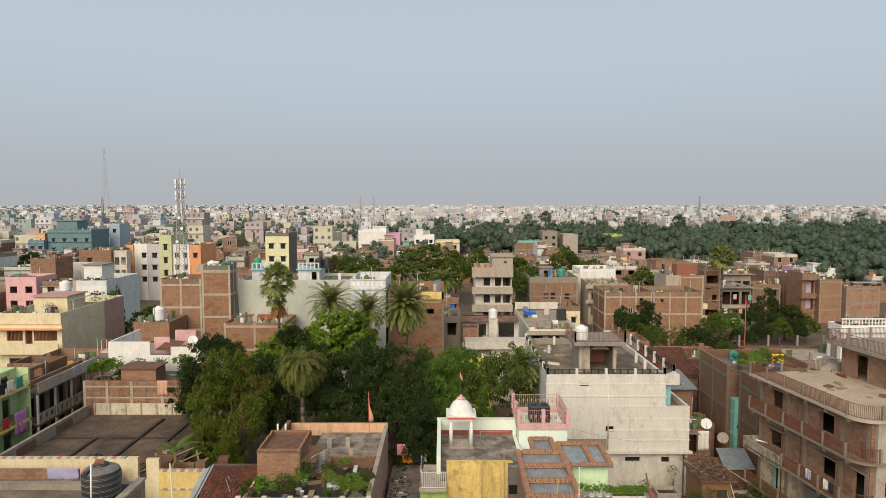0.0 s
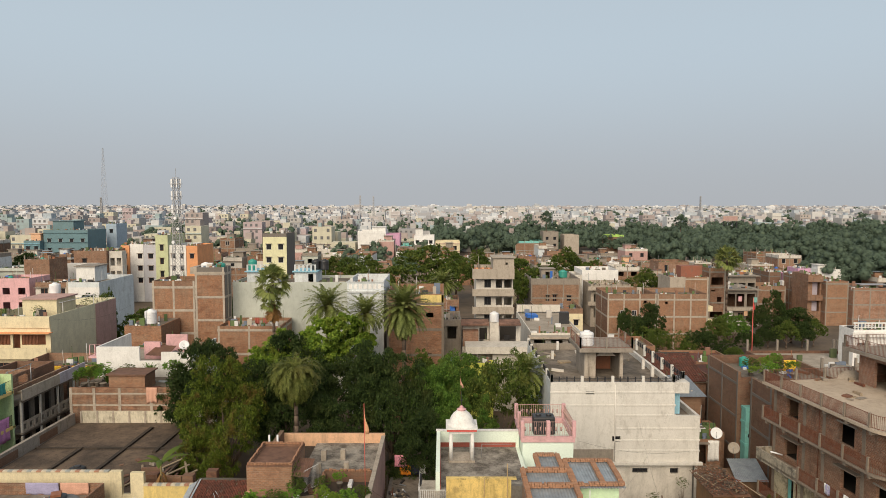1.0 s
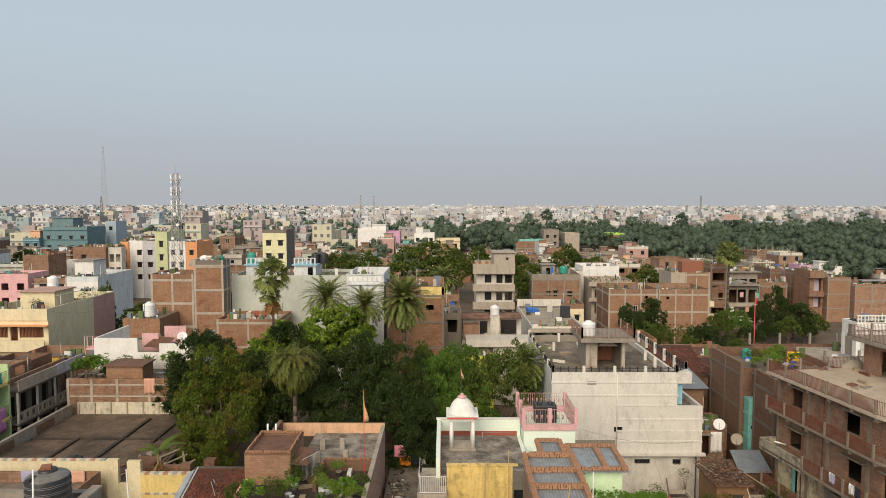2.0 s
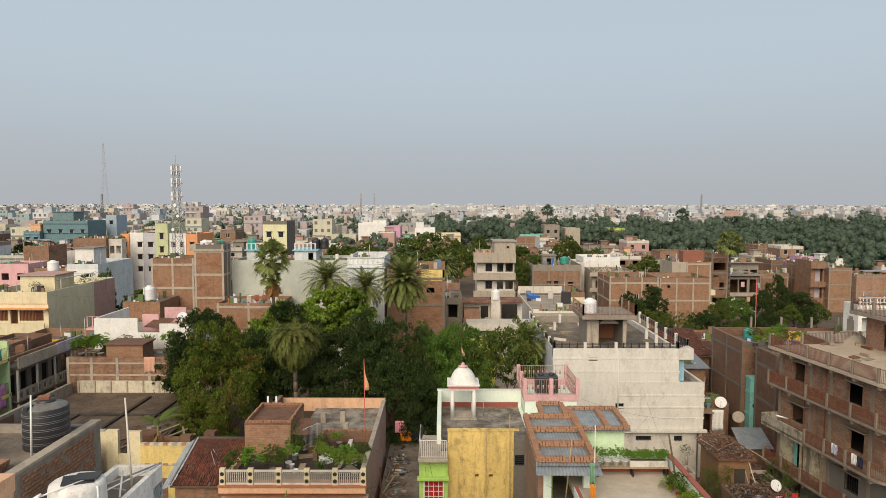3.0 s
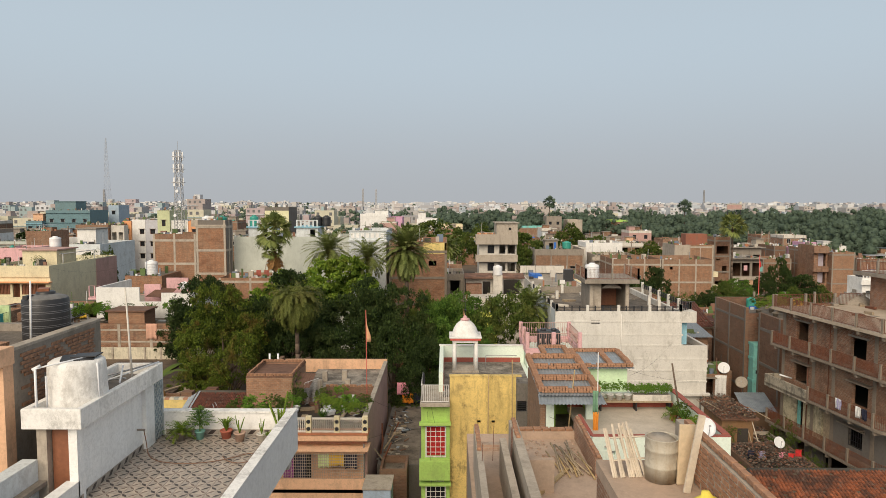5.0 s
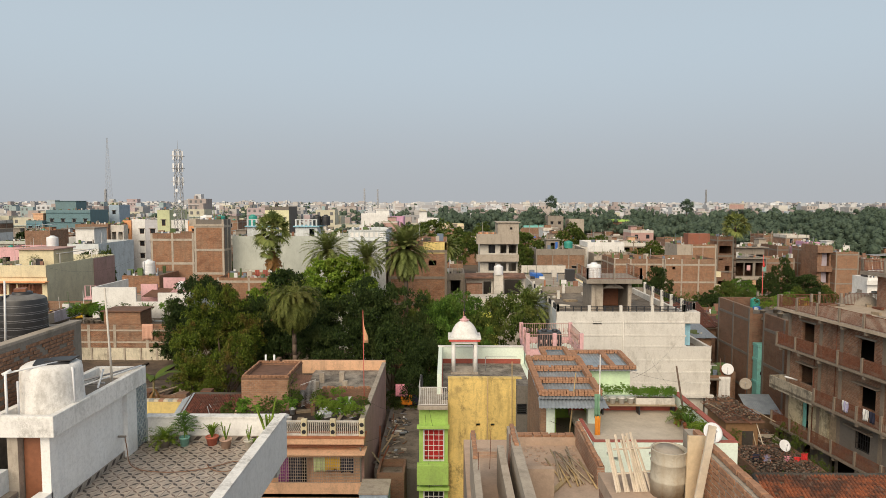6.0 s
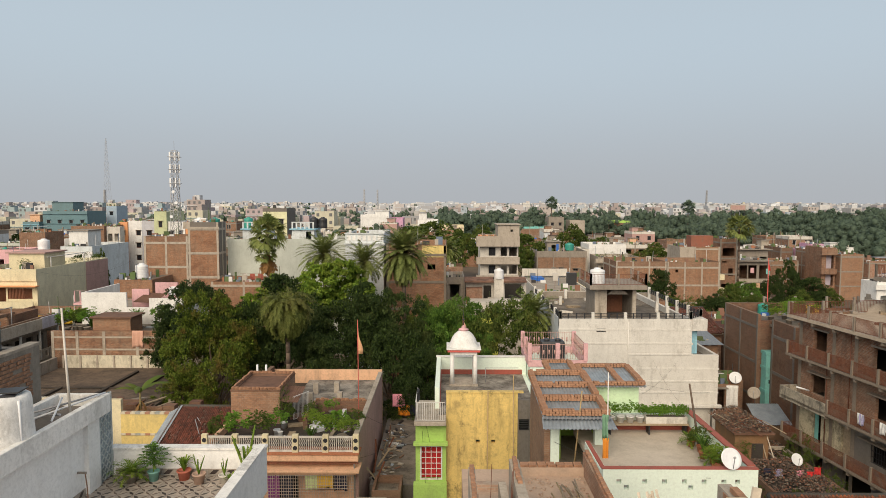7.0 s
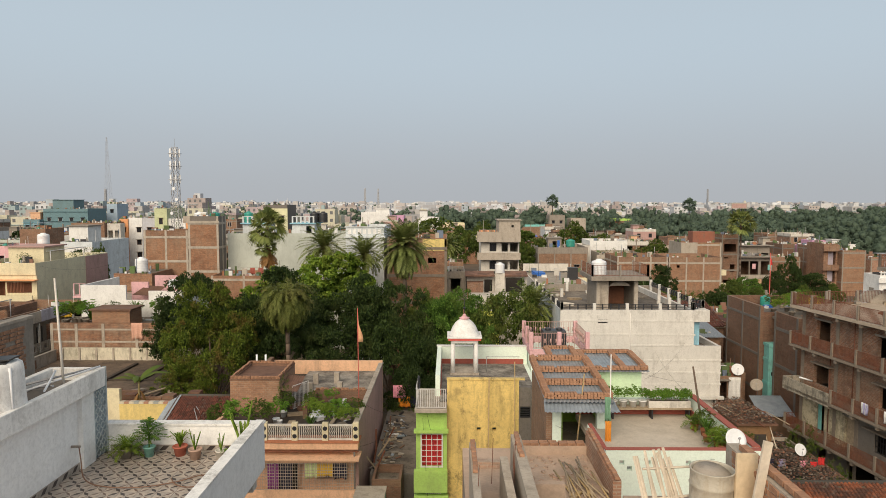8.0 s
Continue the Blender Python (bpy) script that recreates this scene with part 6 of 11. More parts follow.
    # slabs with a rounded outer corner
    for z, t, e in ((12.0, 0.2, 0.0), (9.15, 0.16, 0.0), (6.1, 0.16, 0.35), (3.05, 0.16, 0.2)):
        m = Mesh()
        n = 8
        pts = [(-0.05, 0.0 - e)]
        for i in range(n + 1):
            a = math.pi / 2 * i / n
            pts.append((L - 1.3 + 1.4 * math.sin(a), 1.4 - e - 1.4 * math.cos(a)))
        pts += [(L + 0.1, D), (-0.05, D)] if z > 11 else [(L + 0.1, 3.2), (L - 0.35, 3.2), (L - 0.35, 0.96), (-0.05, 0.96)]
        k = len(pts)
        m.put([(x, y, z - t) for x, y in pts] + [(x, y, z) for x, y in pts],
              [tuple(reversed(range(k))), tuple(range(k, 2 * k))] + [(i, (i + 1) % k, k + (i + 1) % k, k + i) for i in range(k)])
        part("roof" if z > 11 else "balcony", m, ROOF_DUST if z > 11 else CONCRETE_STAINED, ob)
        for i in range(6):
            u = 0.4 + i * 2.1
            part("bracket", Mesh().box(u, u + 0.2, 0.05 - e, 0.95, z - t - 0.22, z - t), CONCRETE_STAINED, ob)
        run = [(0.06, 0.08 - e, z), (L - 1.4, 0.08 - e, z)]
        curve = []
        for i in range(5):
            a = math.pi / 2 * i / 4
            curve.append((L - 1.4 + 1.4 * math.sin(a), 1.48 - e - 1.4 * math.cos(a), z))
        if z == 6.1:
            part("balcony_wall", Mesh().box(-0.05, 4.75, -e, 0.14 - e, z - 0.3, z + 0.62), MOULDY_CONCRETE, ob, "mouldy pale concrete balcony wall", bevel=0.02)
            part("balcony_wall", Mesh().box(-0.05, 0.09, 0.14 - e, 0.95, z - 0.3, z + 0.62), MOULDY_CONCRETE, ob, bevel=0.02)
            run[0] = (4.9, 0.08 - e, z)
        h = 0.95
        fence(ob, run, h, 0.15, 0.085, IRON, CONCRETE_STAINED, 2.05, 0.018)
        for a, b in zip(curve, curve[1:]):
            tagged(part("railing_panel", bars(Mesh(), a, b, h * 0.95, 0.10, 0.012), IRON, ob), kind="stuff")
        part("post", Mesh().box(L - 0.06, L + 0.08, 1.4 - e, 1.55 - e, z, z + h), CONCRETE, ob)
        if z > 11:
            fence(ob, [(0.06, 0.3, z), (0.06, D - 0.3, z)], h, 0.15, 0.12, IRON, CONCRETE, 2.3, 0.012)
            fence(ob, [(L, 1.6, z), (L, D - 0.3, z)], h, 0.15, 0.12, IRON, CONCRETE, 2.3, 0.012)
        elif z != 6.1:
            part("railing_panel", bars(Mesh(), (0.06, 0.15 - e, z), (0.06, 0.9, z), h * 0.95, 0.1, 0.012), IRON, ob)
    # roof tower
    w = Mesh()
    wall_x(w, 1.2, 6.4, 12.0, 14.5, 7.3, 7.5, [(2.8, 4.0, 12.0, 14.0)])
    t = part("roof_room", w, BRICK_PALE, ob, "brick stair tower with an arched door")
    part("wall", Mesh().box(1.2, 1.4, 7.5, 12.0, 12.0, 14.5), BRICK_WARM, t)
    part("wall", Mesh().box(6.2, 6.4, 7.5, 12.0, 12.0, 14.5), CONCRETE, t)
    part("wall", Mesh().box(1.4, 6.2, 11.8, 12.0, 12.0, 14.5), CONCRETE, t)
    part("slab", Mesh().box(0.6, 7.4, 6.3, 12.4, 14.5, 14.75), CONCRETE, t)
    for pts in ([(0.7, 12.2, 14.75), (0.7, 6.4, 14.75)], [(0.7, 6.4, 14.75), (7.3, 6.4, 14.75)]):
        fence(ob, pts, 0.95, 0.13, 0.12, IRON, CONCRETE, 2.0, 0.012)
    # loose timber, a drain stub and rubble on the ledges
    part("drain_stub", Mesh().tube((2.4, 0.2, 6.95), (2.4, -0.75, 7.25), 0.06, None, 8), WHITE_PLASTIC, ob)
    part("conduit", Mesh().tube((3.2, 0.9, 3.1), (3.2, 0.9, 9.0), 0.035, None, 6), IRON, ob)
    part("conduit", Mesh().tube((5.35, 0.9, 6.2), (5.35, 0.9, 11.6), 0.03, None, 6), IRON, ob)
    for u, z, w in ((1.9, 8.05, 1.9), (7.6, 8.1, 2.0), (7.0, 5.05, 2.0)):
        part("window_hood", Mesh().box(u - 0.3, u + w - 0.2, 0.55, 1.0, z + 0.06, z + 0.13), CONCRETE_STAINED, ob)
    return ob


brick_flats()


def sand_heap(x, y, z, r, h, label, mat):
    m = Mesh()
    rng = random.Random(3)
    prof = [(r, 0), (r * 0.93, h * 0.3), (r * 0.75, h * 0.62), (r * 0.45, h * 0.9), (r * 0.15, h), (0.0, h)]
    m.lathe(0, 0, prof, 20)
    m.v = [(p[0] * (1 + 0.07 * math.sin(5 * p[1])), p[1], p[2]) for p in m.v]
    ob = part("sand_heap", m, mat)
    ob.matrix_basis = pose(x, y, z)
    tagged(ob, label, "sand heap")


sand_heap(32.6, 55.2, 11.0, 1.3, 0.85, "pale heap of building sand on the flat roof", DECK_PALE)


# -- sooty brick house with the turquoise pipe shaft
def sooty_house():
    ob = thing("house", "tall sooty brick house with pale frame and roof plants", "house", (27.4, 57.6, -1))
    part("wall", inside(ob).box(27.4, 27.65, 62.5, 69.4, -1, 9.45), BRICK_DARK, ob)
    part("wall", inside(ob).box(27.65, 36, 69.15, 69.4, -1, 9.45), BRICK_DARK, ob)
    part("wall", inside(ob).box(28.1, 28.35, 57.6, 61.4, -1, 9.2), BRICK_DARK, ob)
    part("wall", inside(ob).box(28.35, 36, 57.6, 57.85, -1, 9.2), BRICK_DARK, ob)
    part("wall", inside(ob).box(27.65, 28.9, 62.5, 62.75, -1, 8.9), BRICK_DARK, ob)
    part("wall", inside(ob).box(28.35, 28.9, 61.15, 61.4, -1, 8.9), BRICK_DARK, ob)
    part("wall", inside(ob).box(28.65, 28.9, 61.4, 62.5, -1, 8.9), BRICK_DARK, ob)
    part("wall", inside(ob).box(35.75, 36, 57.85, 69.15, -1, 9.2), BRICK_DARK, ob)
    part("roof", inside(ob).box(28.4, 35.75, 57.85, 69.15, 8.4, 8.6), DECK, ob)
    m = inside(ob)
    for z in (8.3, 5.2, 2.1):
        m.box(27.36, 27.4, 62.45, 69.4, z - 0.12, z + 0.1)
    for y in (62.5, 65.8, 69.1):
        m.box(27.365, 27.4, y, y + 0.25, -1, 9.4)
    part("concrete_frame", m, CONCRETE_DARK, ob)
    m = inside(ob)
    m.box(28.06, 28.1, 57.6, 61.4, 7.7, 7.95).box(28.06, 28.1, 57.6, 61.4, 4.6, 4.85).box(28.055, 28.1, 57.6, 57.85, -1, 9.2).box(28.055, 28.1, 61.15, 61.4, -1, 9.2)
    part("concrete_frame", m, CONCRETE_DARK, ob)
    part("shaft", inside(ob).box(27.75, 28.6, 61.5, 62.4, 0.2, 6.3), TURQUOISE, ob, "turquoise painted pipe shaft")
    for z in (6.2, 4.9, 2.9, 0.9):
        part("collar", inside(ob).box(27.7, 28.62, 61.45, 62.45, z - 0.1, z + 0.14), TURQUOISE, ob)
    part("window", inside(ob).box(28.0, 28.4, 61.44, 61.5, 3.6, 3.9), DARK, ob)
    return ob


sooty_house()


# -- peach house with the roof garden
def peach_house():
    ob = thing("house", "peach two-storey house with a roof garden and grilled balcony", "house", (-12.9, 40.5, -1))
    P = PEACH
    part("wall", inside(ob).box(-12.9, -4.6, 53.65, 53.9, -1, 6.7), P, ob)
    # darker brownish pink than the peach front, painting in this side's shade
    part("wall", inside(ob).box(-4.83, -4.6, 40.5, 53.65, -1, 6.5), PINK_OLD, ob, "side wall browned to mimic shade, with cracked top")
    part("wall", inside(ob).box(-12.9, -12.67, 40.5, 53.65, -1, 6.1), P, ob)
    w = inside(ob)
    wall_x(w, -12.67, -4.83, 2.6, 5.5, 40.5, 40.73, [(-11.8, -10.4, 3.4, 4.6), (-9.0, -7.9, 2.65, 4.6), (-7.0, -5.7, 3.4, 4.6)])
    part("wall", w, P, ob)
    w = inside(ob)
    wall_x(w, -12.67, -4.83, -1, 2.6, 40.5, 40.73, [(-10.5, -9.2, -1, 1.4), (-7.5, -6.0, 0.1, 1.4)])
    part("wall", w, P, ob)
    for a, b, c, d in ((-11.8, -10.4, 3.4, 4.6), (-9.0, -7.9, 2.65, 4.6), (-7.0, -5.7, 3.4, 4.6), (-7.5, -6.0, 0.1, 1.4)):
        part("window", inside(ob).box(a, b, 40.66, 40.7, c, d), DARK, ob)
    part("roof", inside(ob).box(-12.67, -4.83, 40.73, 53.65, 5.5, 5.7), DECK_DARK, ob, "black-stained concrete roof")
    part("roof", inside(ob).box(-10.0, -4.83, 47.2, 53.65, 5.7, 5.95), FLAKED, ob, "raised grey back roof")
    part("cornice", inside(ob).box(-13.0, -4.5, 39.75, 40.5, 5.3, 5.66), P, ob, bevel=0.03)
    part("cornice_cap", inside(ob).box(-13.05, -4.45, 39.7, 40.75, 5.67, 5.75), TERRACOTTA, ob)
    part("gutter_strip", inside(ob).box(-13.02, -4.48, 39.69, 39.74, 5.2, 5.26), IRON, ob)
    part("balcony", inside(ob).box(-13.0, -4.55, 39.3, 40.5, 2.45, 2.65), P, ob)
    part("balcony_wall", inside(ob).box(-13.0, -4.55, 39.3, 39.45, 1.5, 3.28), P, ob)
    part("sunshade", inside(ob).box(-12.9, -4.4, 39.2, 40.5, 4.88, 4.97), PEACH, ob, bevel=0.01)
    part("bearer", inside(ob).box(-12.9, -4.6, 39.4, 39.55, 4.72, 4.87), P, ob)
    # balcony grille of crossed white bars
    for a in (-12.95, -10.9, -8.8, -6.7):
        m = inside(ob)
        b = a + 2.02
        for i in range(17):
            x = a + i * (b - a) / 16
            m.box(x - 0.008, x + 0.008, 39.33, 39.35, 3.28, 4.75)
        for i in range(9):
            z = 3.3 + i * 0.175
            m.box(a, b, 39.31, 39.33, z, z + 0.018)
        part("grille", m, plain("rust_flecked_cream_iron", (0.52, 0.43, 0.35), 0.6, 0.1, 0.4), ob, "rusty white balcony grille")
    part("drainpipe", inside(ob).tube((-4.7, 39.7, -1), (-4.7, 39.7, 5.2), 0.05, None, 8), CONCRETE_DARK, ob)
    # roof rail: cast lattice panels between posts with dark lozenges
    n = 5
    xs = [-12.8 + i * (8.15 / n) for i in range(n + 1)]
    for i, x in enumerate(xs):
        p = part("post", inside(ob).box(x - 0.16, x + 0.16, 39.85, 40.1, 5.75, 6.72), CREAM, ob, bevel=0.015)
        for z in (6.0, 6.42):
            part("lozenge", inside(ob).tube((x, 39.855, z), (x, 39.835, z), 0.13, None, 6), BLACK_IRON, p)
        if i < n:
            m = inside(ob)
            a, b = x + 0.18, xs[i + 1] - 0.18
            m.box(a, b, 39.93, 40.02, 5.76, 5.86).box(a, b, 39.93, 40.02, 6.52, 6.62)
            k = 11
            for j in range(k):
                c = a + (j + 0.5) * (b - a) / k
                for q in range(3):
                    z = 5.97 + q * 0.22
                    m.box(c - 0.05, c + 0.05, 39.95, 40.0, z - 0.012, z + 0.012, 0, Euler((0, 0.9, 0)).to_matrix())
                    m.box(c - 0.05, c + 0.05, 39.95, 40.0, z + 0.08, z + 0.104, 0, Euler((0, -0.9, 0)).to_matrix())
                m.box(c - 0.012, c + 0.012, 39.96, 39.99, 5.86, 6.52)
            part("lattice_panel", m, WHITE_OLD, ob)
    # roof room of bare brick with a tin lid
    part("roof_room", ring(inside(ob), -12.9, -9.9, 44.6, 48.6, 5.7, 7.7, 0.23), BRICK_ROUGH, ob, "small bare brick roof room")
    # no opening here: a near-black panel paints the doorway's shade
    part("door_hole", inside(ob).box(-9.88, -9.84, 45.2, 46.1, 5.7, 7.3), VOID, ob, "near-black sheet painted as a shaded doorway")
    part("rim", ring(inside(ob), -12.92, -9.88, 44.58, 48.62, 7.7, 7.8, 0.24), BRICK_DARK, ob)
    rough, inv = random.Random(19), ob.matrix_basis.inverted()
    for a, b in (((-12.9, 44.7), (-9.9, 44.7)), ((-10.0, 44.7), (-10.0, 48.6)), ((-12.8, 44.7), (-12.8, 48.6)), ((-12.9, 48.5), (-9.9, 48.5))):
        lay_bricks(ob, (*a, 7.8), (*b, 7.8), 0, 2, rough, 0.03, inv)
    for a, b in (((-8.2, 46.95), (-5.0, 46.95)), ((-8.2, 43.6), (-8.2, 46.9))):
        lay_bricks(ob, (*a, 6.45 if a[1] > 45 else 6.3), (*b, 6.45 if a[1] > 45 else 6.3), 0, 2, rough, 0.05, inv)
    part("lid", inside(ob).box(-12.7, -10.1, 44.8, 48.4, 7.55, 7.68), TIN_RUST, ob)
    part("porch_roof", corrugated(inside(ob), (-9.9, 44.5, 7.1), (-8.8, 44.5, 7.05), (-8.8, 46.8, 7.4), (-9.9, 46.8, 7.45)), TIN_RUST, ob)
    m = inside(ob)
    bars(m, (-9.2, 45.0, 5.7), (-8.5, 46.2, 5.7), 1.55, 0.12, 0.012)
    part("gate", m, WHITE_IRON, ob, "half open white iron gate")
    part("kerb_wall", inside(ob).box(-8.2, -4.9, 46.9, 47.15, 5.7, 6.45), BRICK_DARK, ob, "crumbling low brick wall")
    part("kerb_wall", inside(ob).box(-8.3, -8.05, 43.6, 46.9, 5.7, 6.3), BRICK_DARK, ob)
    for x, y in ((-9.0, 50.0), (-7.6, 50.2), (-8.9, 47.6), (-7.0, 47.8)):
        part("column_stub", inside(ob).box(x, x + 0.36, y, y + 0.36, 5.95, 6.7), CONCRETE_PALE, ob, bevel=0.02)
    part("parapet_edge", inside(ob).box(-4.86, -4.56, 40.6, 53.7, 6.5, 6.58), CONCRETE_PALE, ob)
    part("back_corner", inside(ob).box(-12.9, -12.6, 48.7, 53.6, 6.1, 7.0), BRICK_DARK, ob)
    for x in (-12.6, -12.0):
        part("white_pipe", inside(ob).cyl(x, 49.2, 7.0, 8.2, 0.07, None, 8), WHITE_PLASTIC, ob)
    return ob


peach_house()


def cloth(name, label, x0, x1, y, z0, z1, mat, seed=0, category="cloth"):
    """A hanging cloth with soft upright folds."""
    rng = random.Random(seed)
    m = Mesh()
    n, k = 14, 6
    vs = []
    for j in range(k + 1):
        for i in range(n + 1):
            u, v = i / n, j / k
            vs.append((x0 + (x1 - x0) * u, 0.05 * (1 - v * 0.7) * math.sin(u * 15 + seed) + 0.02 * math.sin(v * 7 + u * 4), z0 + (z1 - z0) * v + 0.03 * math.sin(u * 6 + seed) * (1 - v)))
    m.put(vs, [(j * (n + 1) + i, j * (n + 1) + i + 1, (j + 1) * (n + 1) + i + 1, (j + 1) * (n + 1) + i) for j in range(k) for i in range(n)], 0, True)
    m.v = [(p[0] - x0, p[1], p[2] - z0) for p in m.v]
    ob = part(name, m, mat)
    ob.matrix_basis = pose(x0, y, z0)
    tagged(ob, label, category)
    s = ob.modifiers.new("thick", "SOLIDIFY")
    s.thickness = 0.006
    return ob


def dye(name, c):
    return plain(name, c, 0.9, 0, 0.2, 8.0)


C_PURPLE, C_NAVY, C_LIMEC, C_MUSTARD, C_ORANGE, C_PINK, C_RED, C_WHITE, C_MAUVE, C_SALMON = (
    dye("purple_cloth", (0.22, 0.04, 0.20)), dye("navy_cloth", (0.02, 0.022, 0.045)), dye("pale_lime_cloth", (0.62, 0.72, 0.35)), dye("mustard_cloth", (0.75, 0.47, 0.05)),
    dye("orange_cloth", (0.85, 0.27, 0.02)), dye("pink_cloth", (0.80, 0.32, 0.42)), dye("red_cloth", (0.55, 0.03, 0.03)), dye("white_cloth", (0.75, 0.74, 0.72)),
    dye("mauve_cloth", (0.35, 0.33, 0.50)), dye("salmon_cloth", (0.60, 0.34, 0.25)))
cloth("sari", "purple cloth hung on the grilled balcony", -9.4, -8.75, 39.75, 3.0, 4.7, C_PURPLE, 1)
cloth("cloth", "black cloth hung on the grilled balcony", -8.7, -8.05, 39.75, 2.9, 4.7, C_NAVY, 2)
cloth("towel", "pale lime towel on the balcony line", -7.35, -6.7, 39.72, 3.75, 4.68, C_LIMEC, 3)
cloth("towel", "mustard yellow towel on the balcony line", -6.7, -5.85, 39.72, 3.85, 4.68, C_MUSTARD, 4)
cloth("shirt", "dark navy shirt on the balcony line", -5.8, -5.1, 39.78, 3.7, 4.68, C_NAVY, 5)


def flag_pole(x, y, z0, z1, label, cloth_mat, pole, fh=1.9, r=0.03):
    ob = thing("flag_pole", label, "flag pole", (x, y, z0))
    part("pole", Mesh().tube((0, 0, 0), (-0.05, 0, z1 - z0), r, r * 0.6, 8), pole, ob)
    m = Mesh()
    h = z1 - z0
    n = 8
    vs = []
    for i in range(n + 1):
        t = i / n
        w = 0.36 * (1 - t) * (0.4 + 0.6 * math.sin(math.pi * min(1, t * 1.2 + 0.25)))
        zz = h - 0.1 - fh * (1 - t)
        vs += [(-0.04, 0, zz + 0.2 * t), (-0.04 + w, 0.06 * math.sin(t * 9), zz - 0.25 * (1 - t) * t)]
    m.put(vs, [(2 * i, 2 * i + 1, 2 * i + 3, 2 * i + 2) for i in range(n)], 0, True)
    f = part("flag", m, cloth_mat, ob)
    s = f.modifiers.new("thick", "SOLIDIFY")
    s.thickness = 0.005


flag_pole(-4.95, 43.5, 5.7, 12.3, "red pole with a limp saffron pennant on the roof garden", dye("faded_saffron_cloth", (0.66, 0.36, 0.20)), RED_TRIM)


# -- pots and small plants
def leaf_tuft(seed, n, h, spread, w, mat, name):
    """Blades that spring from one point."""
    rng = random.Random(seed)
    m = Mesh()
    for i in range(n):
        a = i * 2.4 + rng.uniform(-0.3, 0.3)
        L = h * rng.uniform(0.65, 1.1)
        o = spread * rng.uniform(0.4, 1.1)
        d = Vector((math.cos(a), math.sin(a), 0))
        s = Vector((-d.y, d.x, 0)) * w
        p = [Vector((0, 0, 0)), d * o * 0.35 + Vector((0, 0, L * 0.6)), d * o * 0.8 + Vector((0, 0, L * 0.92)), d * o * 1.15 + Vector((0, 0, L * 0.82))]
        k = (0.7, 1.0, 0.7, 0.05)
        vs = []
        for q, r in zip(p, k):
            vs += [tuple(q - s * r), tuple(q + s * r)]
        m.put(vs, [(0, 1, 3, 2), (2, 3, 5, 4), (4, 5, 7, 6)], 0, True)
    return m.data(name, [mat])


def shrub_mesh(name, seed, mat, n_clumps=150, per=32, leaf=0.042):
    me, cen = crown_mesh(name, seed, mat, 0.5, 0.5, n_clumps, per, leaf, leaf * 0.75, 0.5)
    return me


SMALL = {
    "aloe": leaf_tuft(1, 22, 0.55, 0.4, 0.035, LEAF_LIGHT, "blades"),
    "grass": leaf_tuft(2, 40, 0.7, 0.45, 0.02, LEAF_FEATHER, "blades"),
    "fern": palm_crown("fern_fronds", 4, 24, 0.75, 0.2, 0.2, 1.4, 1.2, LEAF_LIGHT, 0.007),
    "shrub": shrub_mesh("shrub_leaves", 5, LEAF_MID),
    "shrub_light": shrub_mesh("pale_shrub_leaves", 6, LEAF_LIGHT),
    "shrub_fresh": shrub_mesh("fresh_shrub_leaves", 7, LEAF_FRESH, 150, 32, 0.042),
    "conifer": None,
    "stalks": None,
}


def cactus_stalks(name, seed):
    """Thin knobbly upright stalks that fork once."""
    rng = random.Random(seed)
    m = Mesh()
    for i in range(6):
        a, L = i * 1.9 + rng.uniform(-0.3, 0.3), rng.uniform(0.45, 1.0)
        d = Vector((math.cos(a) * 0.28, math.sin(a) * 0.28, 1)) * L
        m.tube((0, 0, 0), d * 0.55, 0.02, 0.026, 6).tube(d * 0.55, d + Vector((0.03, 0, 0)), 0.026, 0.012, 6)
        for k in range(9):
            p = d * (0.35 + 0.07 * k)
            q = Vector((rng.uniform(-1, 1), rng.uniform(-1, 1), rng.uniform(0.1, 0.8))).normalized() * 0.07
            m.tube(p, p + q, 0.009, 0.003, 4)
    return m.data(name, [LEAF_LIGHT])


SMALL["stalks"] = cactus_stalks("stalks", 9)


def tiered(name, seed):
    """Flat tiers of feathery branches, as on a potted araucaria."""
    rng = random.Random(seed)
    v, f = [], []
    for t in range(5):
        z, L = 0.24 + 0.12 * t, (0.5, 0.6, 0.52, 0.4, 0.25)[t]
        for i in range(8):
            frond(v, f, rng, i * 0.785 + t * 0.4 + rng.uniform(-0.2, 0.2), 0.2 + 0.05 * t, L * rng.uniform(0.7, 1.15), 0.085, 15, 0.45, (0, 0, z), 0.014)
    for i in range(6):
        a = i * 1.05
        v += [np.array(q) for q in ((0.018 * math.cos(a), 0.018 * math.sin(a), 0), (0.018 * math.cos(a + 1.05), 0.018 * math.sin(a + 1.05), 0), (0.01 * math.cos(a + 1.05), 0.01 * math.sin(a + 1.05), 0.85), (0.01 * math.cos(a), 0.01 * math.sin(a), 0.85))]
        f.append(tuple(range(len(v) - 4, len(v))))
    return quads(name, np.array(v), np.array(f), LEAF_FEATHER)


SMALL["conifer"] = tiered("araucaria_tiers", 8)


def potted(x, y, z, plant, label, pot=None, r=0.17, h=0.28, size=1.0, turn=0.0, group="potted plants"):
    ob = thing("potted_plant", label, "potted plant", (x, y, z), turn, group)
    part("pot", Mesh().lathe(0, 0, [(0.0, 0.0), (r * 0.72, 0.0), (r * 0.95, h * 0.85), (r * 1.08, h * 0.86), (r * 1.08, h), (r * 0.92, h), (r * 0.9, h * 0.88), (0.0, h * 0.88)], 16), pot or TERRACOTTA, ob)
    p = new("plant", SMALL[plant])
    p.parent = ob
    p.location, p.scale = (0, 0, h * 0.85), (size, size, size)
    return ob


